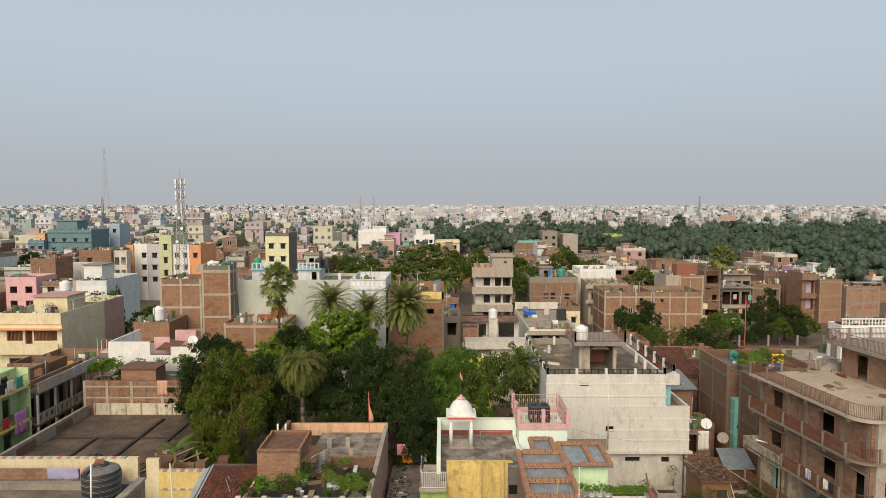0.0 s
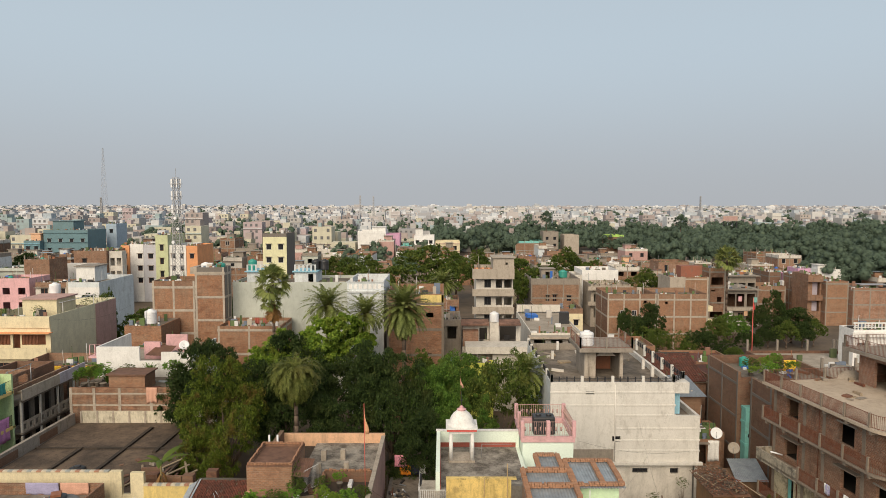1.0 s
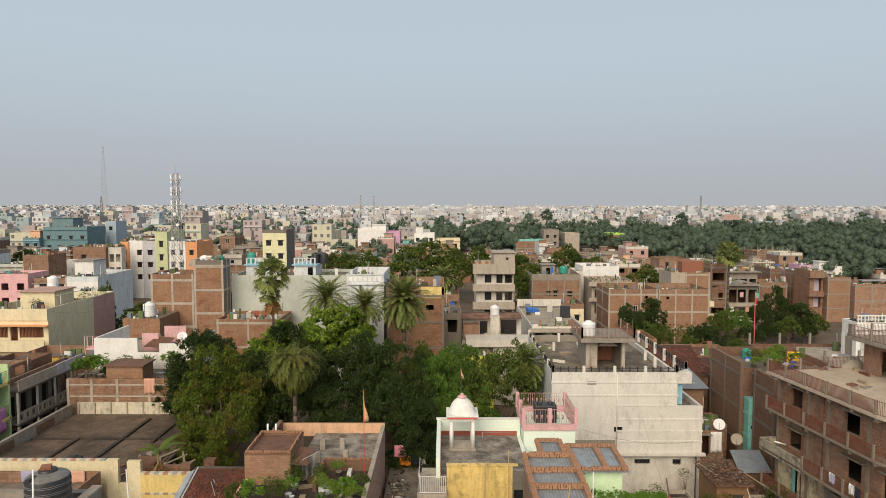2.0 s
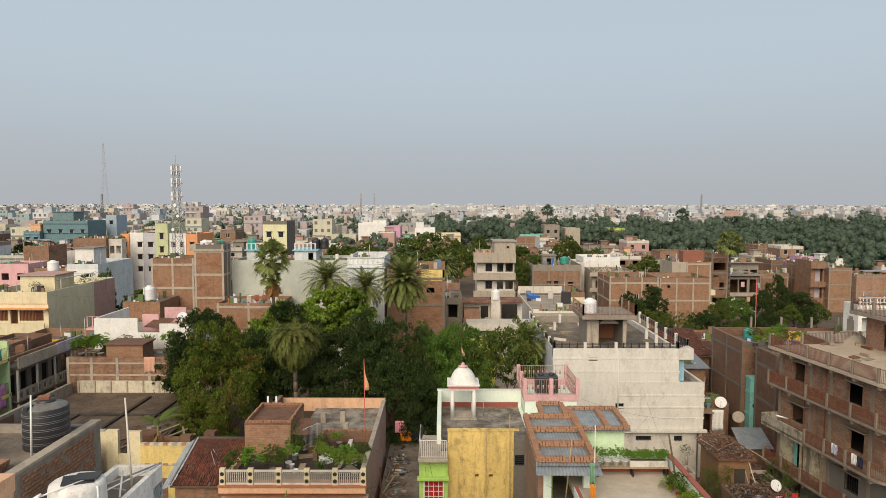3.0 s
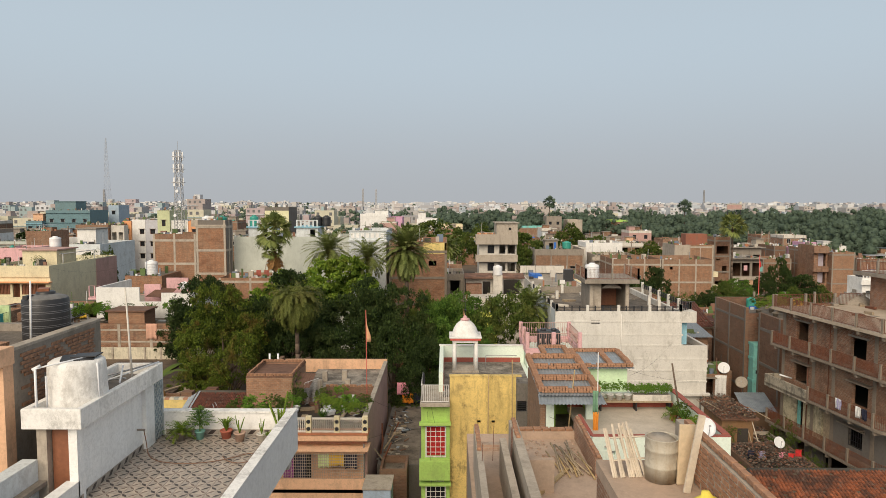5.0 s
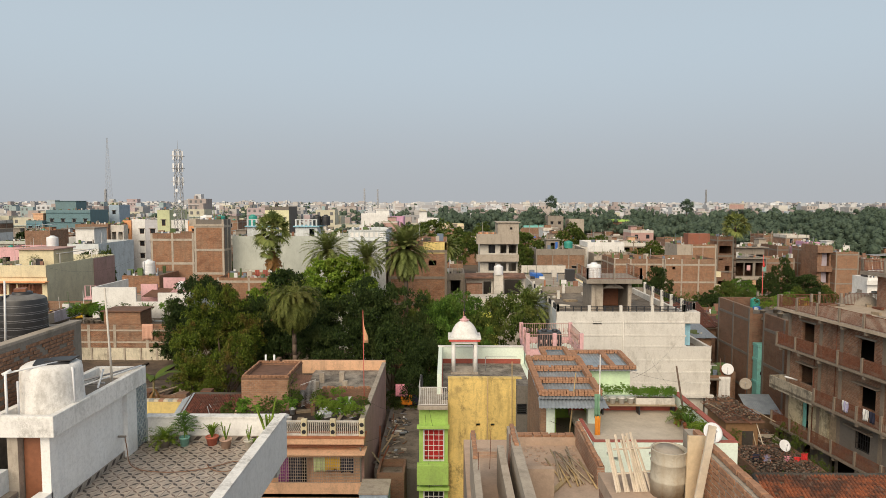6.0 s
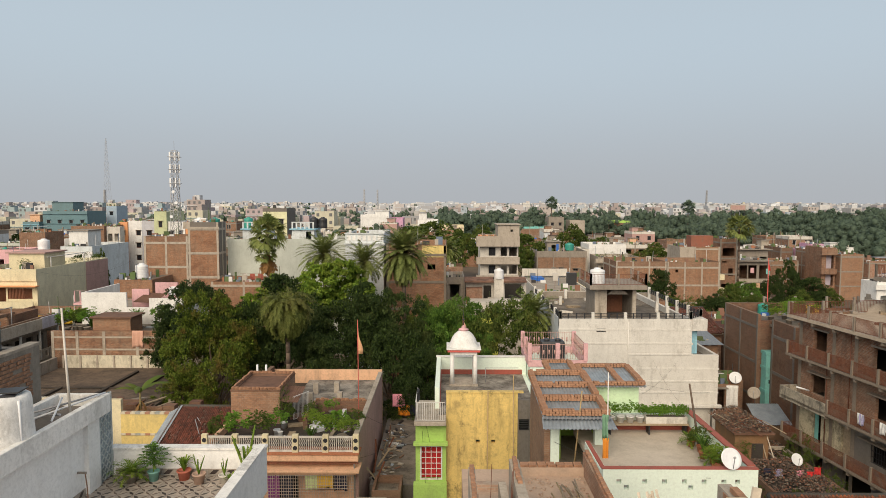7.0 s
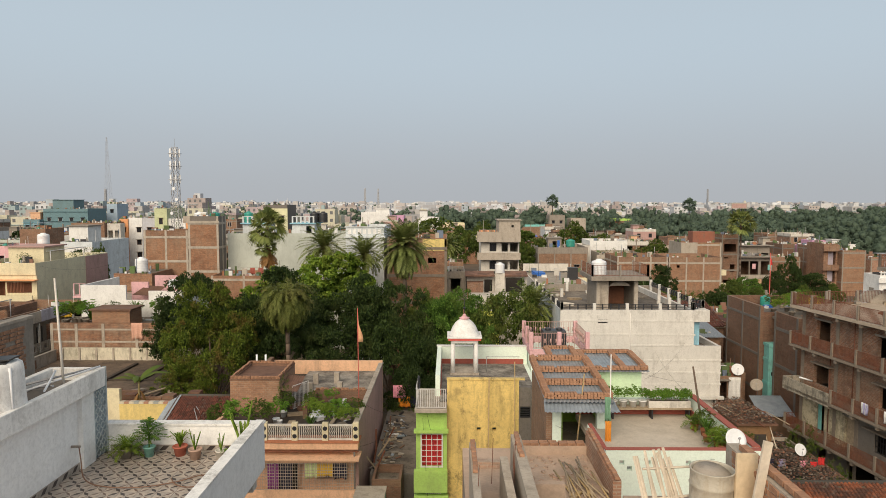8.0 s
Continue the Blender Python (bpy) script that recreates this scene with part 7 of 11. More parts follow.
_r = random.Random(5)
for _i, (_x, _y, _p, _s, _l) in enumerate((
        (-12.2, 41.0, "shrub", 1.5, "bushy green shrub in a pot on the roof garden"), (-11.3, 41.2, "shrub_fresh", 1.7, "bushy green shrub in a pot on the roof garden"),
        (-10.3, 41.6, "shrub", 1.5, "bushy green shrub in a pot on the roof garden"), (-9.6, 42.6, "shrub_fresh", 1.3, "climbing leafy plant in a white bucket"),
        (-9.5, 43.9, "shrub", 1.2, "leafy plant in a white bucket by the gate"), (-7.6, 43.0, "shrub_light", 1.1, "yellow-green plant in a white bucket"),
        (-7.3, 41.0, "grass", 1.1, "broad-leaved plant at the roof rail"), (-6.6, 41.2, "shrub_light", 1.5, "yellow-green shrub at the roof rail"),
        (-5.9, 41.5, "shrub_fresh", 1.6, "leafy green shrub at the roof rail"), (-5.3, 41.0, "shrub_light", 1.3, "yellow-green shrub trailing over the roof edge"),
        (-7.9, 44.6, "shrub", 1.1, "leafy plant on the crumbling brick kerb"), (-7.0, 46.0, "shrub_fresh", 0.9, "leafy plant on the crumbling brick kerb"),
        (-5.2, 43.2, "shrub", 1.1, "leafy plant on the roof edge"))):
    potted(_x, _y, 5.7 if not 44 < _y < 46.9 else 5.7, _p, _l, WHITE_PLASTIC if _i in (3, 4, 5) else CONCRETE, 0.2, 0.36, _s, _i * 40)
for _i, (_x, _y) in enumerate(((-9.3, 42.2), (-8.9, 41.4), (-7.4, 43.7), (-6.5, 44.0))):
    _b = thing("bucket", "white plastic paint bucket on the roof garden", "bucket", (_x, _y, 5.7), 0, "white buckets")
    part("tub", Mesh().lathe(0, 0, [(0, 0), (0.13, 0), (0.16, 0.36), (0.17, 0.37), (0.15, 0.37), (0.12, 0.05), (0, 0.05)], 16), WHITE_PLASTIC, _b)


# -- ochre house with the chhatri
def ochre_house():
    ob = thing("house", "mouldy ochre house with lime green bay and mint roof parapet", "house", (-0.4, 38.7, -1))
    w = inside(ob)
    wall_x(w, 0.22, 3.9, -1, 9.4, 38.7, 38.95, [(1.75, 1.95, 6.75, 6.92), (2.55, 2.75, 6.75, 6.92), (3.55, 3.85, 3.75, 4.2)])
    part("wall", w, OCHRE, ob, "mould-streaked ochre wall")
    part("coping", inside(ob).box(0.2, 4.2, 38.66, 38.98, 9.4, 9.46), OCHRE, ob)
    w = inside(ob)
    wall_x(w, 3.9, 4.55, -1, 9.0, 38.76, 39.0, [(3.98, 4.5, 7.4, 8.0)])
    part("wall", w, CONCRETE_DARK, ob, "bare grey cement strip")
    m = inside(ob)
    for i in range(5):
        m.box(3.98, 4.5, 38.8, 38.86, 7.42 + i * 0.12, 7.47 + i * 0.12)
    part("vent", m, BLACK_IRON, ob)
    part("pane", inside(ob).box(3.9, 4.55, 38.98, 39.0, 7.3, 8.1), DARK, ob)
    part("wall", inside(ob).box(-0.4, -0.15, 40.0, 47.2, -1, 9.3), MINT, ob)
    part("wall", inside(ob).box(-0.15, 5.3, 46.95, 47.2, -1, 9.3), MINT, ob)
    part("wall", inside(ob).box(5.05, 5.3, 39.0, 46.95, -1, 8.2), MINT, ob)
    part("skirting", inside(ob).box(-0.15, 5.05, 46.9, 46.948, 8.2, 8.5), RED_BAND, ob, "red painted skirting")
    part("skirting", inside(ob).box(-0.148, -0.10, 40.0, 46.9, 8.2, 8.5), RED_BAND, ob)
    part("coping", inside(ob).box(-0.45, 5.35, 46.9, 47.25, 9.3, 9.35), WHITE, ob)
    part("roof", inside(ob).box(-0.15, 5.05, 38.95, 46.9, 8.0, 8.2), FLAKED, ob, "grey roof with flaking patches")
    # lime bay of windows and the balcony over it
    w = inside(ob)
    wall_x(w, -1.35, 0.22, -1, 7.95, 38.3, 38.5, [(-1.1, 0.0, 5.0, 6.75), (-1.1, 0.0, 1.6, 3.4)])
    part("bay", w, LIME, ob, "lime green window bay")
    part("wall", inside(ob).box(-1.35, -1.15, 38.5, 41.5, -1, 7.95), LIME, ob)
    part("wall", inside(ob).box(-1.15, -0.4, 41.3, 41.5, -1, 7.95), LIME, ob)
    for z in (1.6, 5.0):
        g = part("window", ring(Mesh(), -1.12, 0.02, z - 0.02, z + 1.77, 38.25, 38.3, 0.07), WHITE_IRON, ob, "white grilled window")
        g.data.transform(ob.matrix_basis.inverted() @ Matrix(((1, 0, 0, 0), (0, 0, 1, 0), (0, 1, 0, 0), (0, 0, 0, 1))))
        m = inside(ob)
        for i in range(1, 4):
            m.box(-1.1 + i * 0.275 - 0.015, -1.1 + i * 0.275 + 0.015, 38.2, 38.24, z, z + 1.75)
        for i in range(1, 6):
            m.box(-1.1, 0.0, 38.17, 38.2, z + i * 0.29, z + i * 0.29 + 0.025)
        part("bars", m, WHITE_IRON, g)
        part("curtain", inside(ob).box(-1.05, 0.0, 38.55, 38.58, z, z + 1.7), C_RED if z > 4 else DARK, g)
        part("ledge", inside(ob).box(-1.45, 0.3, 37.95, 38.3, z + 1.85, z + 2.0), LIME, ob, bevel=0.02)
        part("shelf", inside(ob).box(-1.45, 0.25, 37.9, 38.3, z - 1.2, z - 0.1), LIME, ob, bevel=0.02)
        m = inside(ob)
        for i in range(8):
            m.box(-0.85 + i * 0.1, -0.78 + i * 0.1, 38.26, 38.3, z - 1.55, z - 1.35)
        part("vent_block", m, WHITE_OLD, ob)
    part("balcony", inside(ob).box(-1.4, 0.22, 37.8, 41.5, 7.95, 8.15), CONCRETE_PALE, ob, bevel=0.02)
    inv = ob.matrix_basis.inverted()
    for a, b in (((-1.33, 37.88, 8.15), (0.15, 37.88, 8.15)), ((-1.33, 37.88, 8.15), (-1.33, 40.5, 8.15))):
        part("railing_panel", bars(Mesh(), inv @ Vector(a), inv @ Vector(b), 1.0, 0.11, 0.014), WHITE_IRON, ob, "white balcony rail")
    part("hose", inside(ob).put([(-1.3 + 0.03 * math.cos(t), 39.6 + 0.35 * math.cos(t), 9.0 + 0.4 * math.sin(t)) for t in np.linspace(0, 6.2, 18)] + [(-1.22 + 0.03 * math.cos(t), 39.6 + 0.28 * math.cos(t), 9.0 + 0.33 * math.sin(t)) for t in np.linspace(0, 6.2, 18)], [(i, i + 1, 19 + i, 18 + i) for i in range(17)]), BLACK_PLASTIC, ob)
    part("roof_pipe", inside(ob).tube((2.6, 45.0, 9.1), (4.6, 45.0, 9.1), 0.02, None, 6).tube((2.6, 45.0, 8.2), (2.6, 45.0, 9.1), 0.02, None, 6), STEEL, ob)
    # chhatri
    c = part("chhatri", inside(ob).box(0.4, 2.1, 44.1, 45.7, 8.2, 8.32), CONCRETE_PALE, ob, "small white domed pavilion with red trim")
    for x in (0.56, 1.94):
        for y in (44.3, 45.5):
            part("column", inside(ob).tube((x, y, 8.3), (x, y, 10.2), 0.135, 0.12, 10), WHITE, c)
    part("frieze", ring(inside(ob), 0.45, 2.05, 44.15, 45.65, 10.1, 10.28, 0.14), WHITE, c)
    part("eave", inside(ob).box(0.28, 2.22, 44.0, 45.8, 10.28, 10.42), RED_TRIM, c, "red eave band", bevel=0.015)
    part("eave", inside(ob).box(0.22, 2.28, 43.95, 45.85, 10.42, 10.5), WHITE, c, bevel=0.015)
    prof = [(0.92, 10.5), (0.92, 10.56), (0.84, 10.58), (0.80, 10.75), (0.71, 10.98), (0.56, 11.2), (0.38, 11.36), (0.27, 11.43), (0.27, 11.46), (0.31, 11.48), (0.31, 11.52), (0.18, 11.57), (0.11, 11.62), (0.13, 11.67), (0.05, 11.74), (0.0, 11.78)]
    part("dome", inside(ob).lathe(1.25, 44.9, prof[:8], 28), WHITE, c)
    part("cap", inside(ob).lathe(1.25, 44.9, prof[7:], 20), PINK, c, "pink lotus cap")
    part("finial", inside(ob).tube((1.25, 44.9, 11.7), (1.25, 44.9, 12.7), 0.03, 0.008, 6).cyl(1.25, 44.9, 12.05, 12.13, 0.07), BLACK_IRON, c)
    # pink balcony box on the east corner
    b = part("roof_terrace", inside(ob).box(5.35, 8.75, 45.4, 49.2, -1, 9.1), MINT, ob, "mint block carrying a pink terrace")
    part("plinth", ring(inside(ob), 5.25, 8.85, 45.3, 49.3, 9.1, 9.5, 0.16), PINK, b, "pink terrace kerb", bevel=0.02)
    posts = [(5.33, 45.38), (7.05, 45.38), (8.77, 45.38), (8.77, 49.2), (5.33, 49.2), (5.33, 47.3)]
    for x, y in posts:
        part("post", inside(ob).box(x - 0.12, x + 0.12, y - 0.12, y + 0.12, 9.45, 10.55), PINK, b, bevel=0.015)
    for (x0, y0), (x1, y1) in zip(posts, posts[1:] + posts[:1]):
        a, e = inv @ Vector((x0, y0, 9.5)), inv @ Vector((x1, y1, 9.5))
        m = bars(Mesh(), a, e, 0.98, 0.16, 0.014)
        n = max(1, round((e - a).length / 0.32))
        for i in range(n):
            q = a.lerp(e, (i + 0.5) / n) + Vector((0, 0, 0.5))
            m.tube(q - Vector((0, 0, 0.13)), q + Vector((0, 0, 0.13)), 0.05, None, 6)
        part("railing_panel", m, PINK_OLD, b)
    return ob


ochre_house()


def couch_tank(x, y, z):
    ob = thing("water_tank", "low wide black plastic water tank on the pink terrace", "water tank", (x, y, z))
    part("body", Mesh().box(-0.75, 0.75, -0.5, 0.5, 0.0, 1.25), BLACK_PLASTIC, ob, bevel=0.12)
    for i in (-1, 1):
        part("neck", Mesh().cyl(i * 0.36, 0, 1.22, 1.36, 0.2, 0.18, 14), BLACK_PLASTIC, ob)


couch_tank(7.0, 47.2, 9.1)


# -- mint house with roof terrace and tin-roofed rooms
def mint_house():
    ob = thing("house", "mint green house with a roof terrace and brick-weighted tin roofs", "house", (5.35, 26.5, -1))
    w = inside(ob)
    hs = [(x, x + 0.16, z, z + 0.16) for x, z in ((5.85, 9.95), (6.1, 9.75), (6.7, 9.95), (7.35, 9.95), (8.0, 9.95), (8.22, 9.75), (8.65, 9.95), (9.3, 9.95), (9.75, 9.95))]
    wall_x(w, 5.4, 10.5, 6.0, 10.45, 26.5, 26.7, hs)
    part("wall", w, MINT, ob, "mint front wall pierced with small square holes")
    part("wall", inside(ob).box(5.4, 10.5, 26.5, 26.7, -1, 6.0), MINT, ob)
    part("coping", inside(ob).box(5.38, 10.52, 26.49, 26.71, 10.45, 10.475), RED_BAND, ob)
    part("wall", inside(ob).box(10.3, 10.5, 26.7, 32.6, -1, 10.45), MINT, ob)
    part("coping", inside(ob).box(10.27, 10.53, 26.78, 32.6, 10.45, 10.5), RED_BAND, ob, "red coping")
    part("wall", inside(ob).box(5.4, 5.6, 26.7, 29.4, -1, 10.3), MINT, ob)
    part("coping", inside(ob).box(5.43, 5.57, 26.78, 29.4, 10.3, 10.34), RED_BAND, ob)
    part("wall", inside(ob).box(6.3, 10.5, 32.6, 32.8, -1, 10.3), MINT, ob)
    part("skirting", inside(ob).box(5.6, 10.3, 32.54, 32.598, 9.66, 9.95), RED_BAND, ob)
    part("skirting", inside(ob).box(10.24, 10.298, 26.7, 32.54, 9.66, 9.95), RED_BAND, ob)
    part("roof", inside(ob).box(5.6, 10.3, 26.7, 32.6, 9.45, 9.65), TERRACE, ob, "pale scuffed cement terrace floor")
    # passage room under the long tin roof
    part("wall", inside(ob).box(4.1, 4.33, 30.8, 35.2, -1, 10.82), BRICK_BROWN, ob, "unplastered brick side wall")
    part("pillar", inside(ob).box(4.35, 4.7, 30.8, 31.1, 5.0, 10.82), MINT, ob)
    part("pillar", inside(ob).box(6.1, 6.5, 30.8, 31.1, 5.0, 10.82), MINT, ob)
    part("wall", inside(ob).box(6.3, 6.5, 31.1, 35.2, 5.0, 10.82), LIME, ob, "green inner wall")
    part("wall", inside(ob).box(4.33, 6.3, 35.0, 35.2, 5.0, 11.1), LIME, ob)
    part("wall", inside(ob).box(4.33, 5.0, 32.2, 32.4, 7.0, 10.82), LIME, ob)
    part("floor", inside(ob).box(4.33, 6.3, 30.6, 35.0, 8.3, 8.5), DECK_PALE, ob)
    part("wall", inside(ob).box(4.33, 6.1, 30.9, 31.1, -1, 8.3), PISTACHIO, ob)
    part("beam", inside(ob).box(4.2, 6.5, 30.9, 31.05, 10.6, 10.77), MINT, ob)
    t = part("tin_roof", corrugated(inside(ob), (3.98, 30.2, 10.88), (6.62, 30.2, 10.88), (6.62, 35.4, 11.25), (3.98, 35.4, 11.25)), TIN, ob, "grey corrugated tin roof")
    part("tin_eave", corrugated(inside(ob), (3.9, 29.8, 10.62), (6.75, 29.8, 10.62), (6.66, 30.5, 10.86), (3.96, 30.5, 10.86)), TIN, ob, "low front sheet of corrugated tin")
    # second tin roof over the pale room
    part("room", inside(ob).box(6.8, 8.7, 33.9, 36.4, -1, 11.1), plaster("pale_mint_green_paint", (0.66, 0.84, 0.56), 0.12), ob, "pale green roof room")
    part("room", inside(ob).box(6.5, 6.8, 34.0, 36.4, -1, 11.1), WHITE_OLD, ob)
    t2 = part("tin_roof", corrugated(inside(ob), (6.3, 33.5, 11.2), (8.95, 33.5, 11.2), (8.95, 36.7, 11.32), (6.3, 36.7, 11.32)), TIN, ob, "grey corrugated tin roof")
    t3 = part("tin_roof", corrugated(inside(ob), (4.9, 35.5, 11.2), (6.3, 35.5, 11.2), (6.3, 37.4, 11.3), (4.9, 37.4, 11.3)), TIN, ob, "grey corrugated tin roof")
    part("room", inside(ob).box(5.0, 6.3, 35.6, 37.2, -1, 11.12), MINT, ob)
    rng = random.Random(8)
    inv = ob.matrix_basis.inverted()
    sl = lambda y: 10.91 + (y - 30.2) / 5.2 * 0.37
    lines = [((4.1, 30.5), (4.1, 35.3)), ((6.5, 30.5), (6.5, 35.3)), ((4.1, 30.55), (6.5, 30.55)), ((4.1, 32.1), (6.5, 32.1)), ((4.1, 33.7), (6.5, 33.7)), ((4.1, 35.3), (6.5, 35.3))]
    for (x0, y0), (x1, y1) in lines:
        lay_bricks(ob, (x0, y0, sl(y0)), (x1, y1, sl(y1)), 0.0, 3, rng, 0.014, inv, 0.125, 90)
    sl2 = lambda y: 11.23 + (y - 33.5) / 3.2 * 0.12
    for (x0, y0), (x1, y1) in [((6.4, 33.75), (8.85, 33.75)), ((6.4, 36.5), (8.85, 36.5)), ((6.45, 33.7), (6.45, 36.5)), ((8.82, 33.7), (8.82, 36.5)), ((7.9, 33.7), (7.9, 36.5)),
                               ((5.0, 35.6), (5.0, 37.2)), ((6.2, 35.6), (6.2, 37.2)), ((5.0, 37.2), (6.2, 37.2))]:
        lay_bricks(ob, (x0, y0, sl2(y0)), (x1, y1, sl2(y1)), 0.0, 2, rng, 0.014, inv, 0.125, 90)
    # plant shelf along the back wall
    s = part("shelf", inside(ob).box(6.9, 10.2, 31.9, 32.4, 10.05, 10.12), WOOD, ob, "wooden plant bench")
    for x in (7.0, 8.6, 10.1):
        part("leg", inside(ob).box(x - 0.03, x + 0.03, 31.95, 32.35, 9.65, 10.05), BLACK_IRON, s)
    return ob


mint_house()
for _i, (_x, _p, _s) in enumerate(((7.05, "shrub_fresh", 0.66), (7.45, "shrub_fresh", 0.6), (7.85, "shrub_fresh", 0.7), (8.25, "shrub_fresh", 0.6))):
    potted(_x, 32.15, 10.12, _p, "leafy plant in a white pot on the terrace bench", WHITE, 0.17, 0.27, _s, _i * 50)
potted(6.65, 31.6, 9.65, "grass", "tall leafy plant in a pale pot beside the bench", WHITE_OLD, 0.17, 0.4, 1.1)
_b = thing("planter_box", "long white planter box full of green shrubs", "planter", (9.3, 32.15, 10.12))
part("trough", ring(Mesh(), -0.85, 0.85, -0.2, 0.2, 0, 0.28, 0.04), WHITE_OLD, _b)
part("soil", Mesh().box(-0.81, 0.81, -0.16, 0.16, 0.0, 0.24), DIRT, _b)
for _i in range(12):
    _o = new("shrub", SMALL["shrub_fresh"])
    _o.parent = _b
    _o.location, _o.scale, _o.rotation_euler = (-0.72 + 0.13 * _i, 0.06 * (-1) ** _i, 0.12), (0.5, 0.5, 0.6 + 0.05 * (_i % 3)), (0, 0, _i)
for _i in range(6):
    potted(10.0 - 0.15 * (_i % 2), 27.6 + 0.62 * _i, 9.65, ("grass", "shrub_light", "fern", "grass", "shrub", "fern")[_i], "yellow-green plant in a pot along the terrace wall", TERRACOTTA, 0.16, 0.26, (1.0, 0.8, 0.9, 1.0, 0.8, 0.8)[_i], _i * 70)


def dish(x, y, z, r, label, aim, mat=None, post=0.6):
    """Satellite dish: shallow bowl, feed arm, mast."""
    ob = thing("satellite_dish", label, "satellite dish", (x, y, z), aim)
    m = Mesh()
    prof = [(0.0, 0.0), (r * 0.4, 0.03 * r), (r * 0.75, 0.12 * r), (r, 0.24 * r), (r, 0.27 * r), (r * 0.75, 0.15 * r), (r * 0.4, 0.06 * r), (0.0, 0.03 * r)]
    m.lathe(0, 0, prof, 28)
    tilt = Matrix.Rotation(radians(62), 4, "X")
    m.v = [tuple(tilt @ Vector(p) + Vector((0, 0, post))) for p in m.v]
    part("bowl", m, mat or WHITE_PLASTIC, ob)
    d = tilt @ Vector((0, 0, 1))
    c = Vector((0, 0, post))
    part("feed_arm", Mesh().tube(tilt @ Vector((0, -r * 0.9, 0.2 * r)) + c, c + d * r * 0.9, 0.014, None, 6).tube(c + d * r * 0.82, c + d * r * 0.98, 0.04, None, 8), STEEL, ob)
    part("mast", Mesh().tube((0, 0.06, 0), (0, 0.06, post), 0.025, None, 8), IRON, ob)
    return ob


dish(9.6, 26.6, 10.5, 0.35, "white satellite dish on the mint terrace wall", 8, None, 0.27)


def bamboo_pole(x, y, z0, z1, lean=(0, 0), r=0.035, label="slender bamboo pole standing against the house", mat=None):
    ob = part("pole", Mesh().tube((0, 0, 0), (lean[0], lean[1], z1 - z0), r, r * 0.7, 8), mat or BAMBOO)
    ob.matrix_basis = pose(x, y, z0)
    return tagged(ob, label, "pole")


bamboo_pole(5.2, 30.5, 8.5, 11.9, (0.3, 0.0))
bamboo_pole(3.75, 38.5, -1.0, 10.4, (-0.1, 0))
bamboo_pole(2.3, 38.4, -1, 9.6, (0.05, 0), 0.04, "bamboo pole leaning on the ochre wall")
bamboo_pole(10.1, 30.5, 9.65, 12.2, (-0.45, 0), 0.05, "bare wooden post beside the terrace wall", BARK)
bamboo_pole(6.32, 29.5, -1.0, 12.9, (-0.06, 0), 0.028, "white painted pole beside the tin-roofed room", WHITE_IRON)
cloth("flag", "folded grey-green flag tied to the white pole", 6.06, 6.3, 29.48, 10.35, 11.3, dye("grey_green_cloth", (0.16, 0.30, 0.20)), 5, "flag")
cloth("flag", "folded orange flag with dark marks on the white pole", 6.08, 6.3, 29.44, 9.2, 10.42, dye("dull_orange_cloth", (0.66, 0.25, 0.03)), 3, "flag")

# ---- foreground roofs ----
TILE_DARK = plain("black_floor_tile_inlay", (0.06, 0.045, 0.04), 0.45, 0, 0.3)
TILE_PALE = plain("pale_stone_tile", (0.40, 0.35, 0.30), 0.5, 0, 0.3, 9.0)
TILE_GREY = plain("brown_grey_tile", (0.36, 0.30, 0.265), 0.5, 0, 0.25, 9.0)


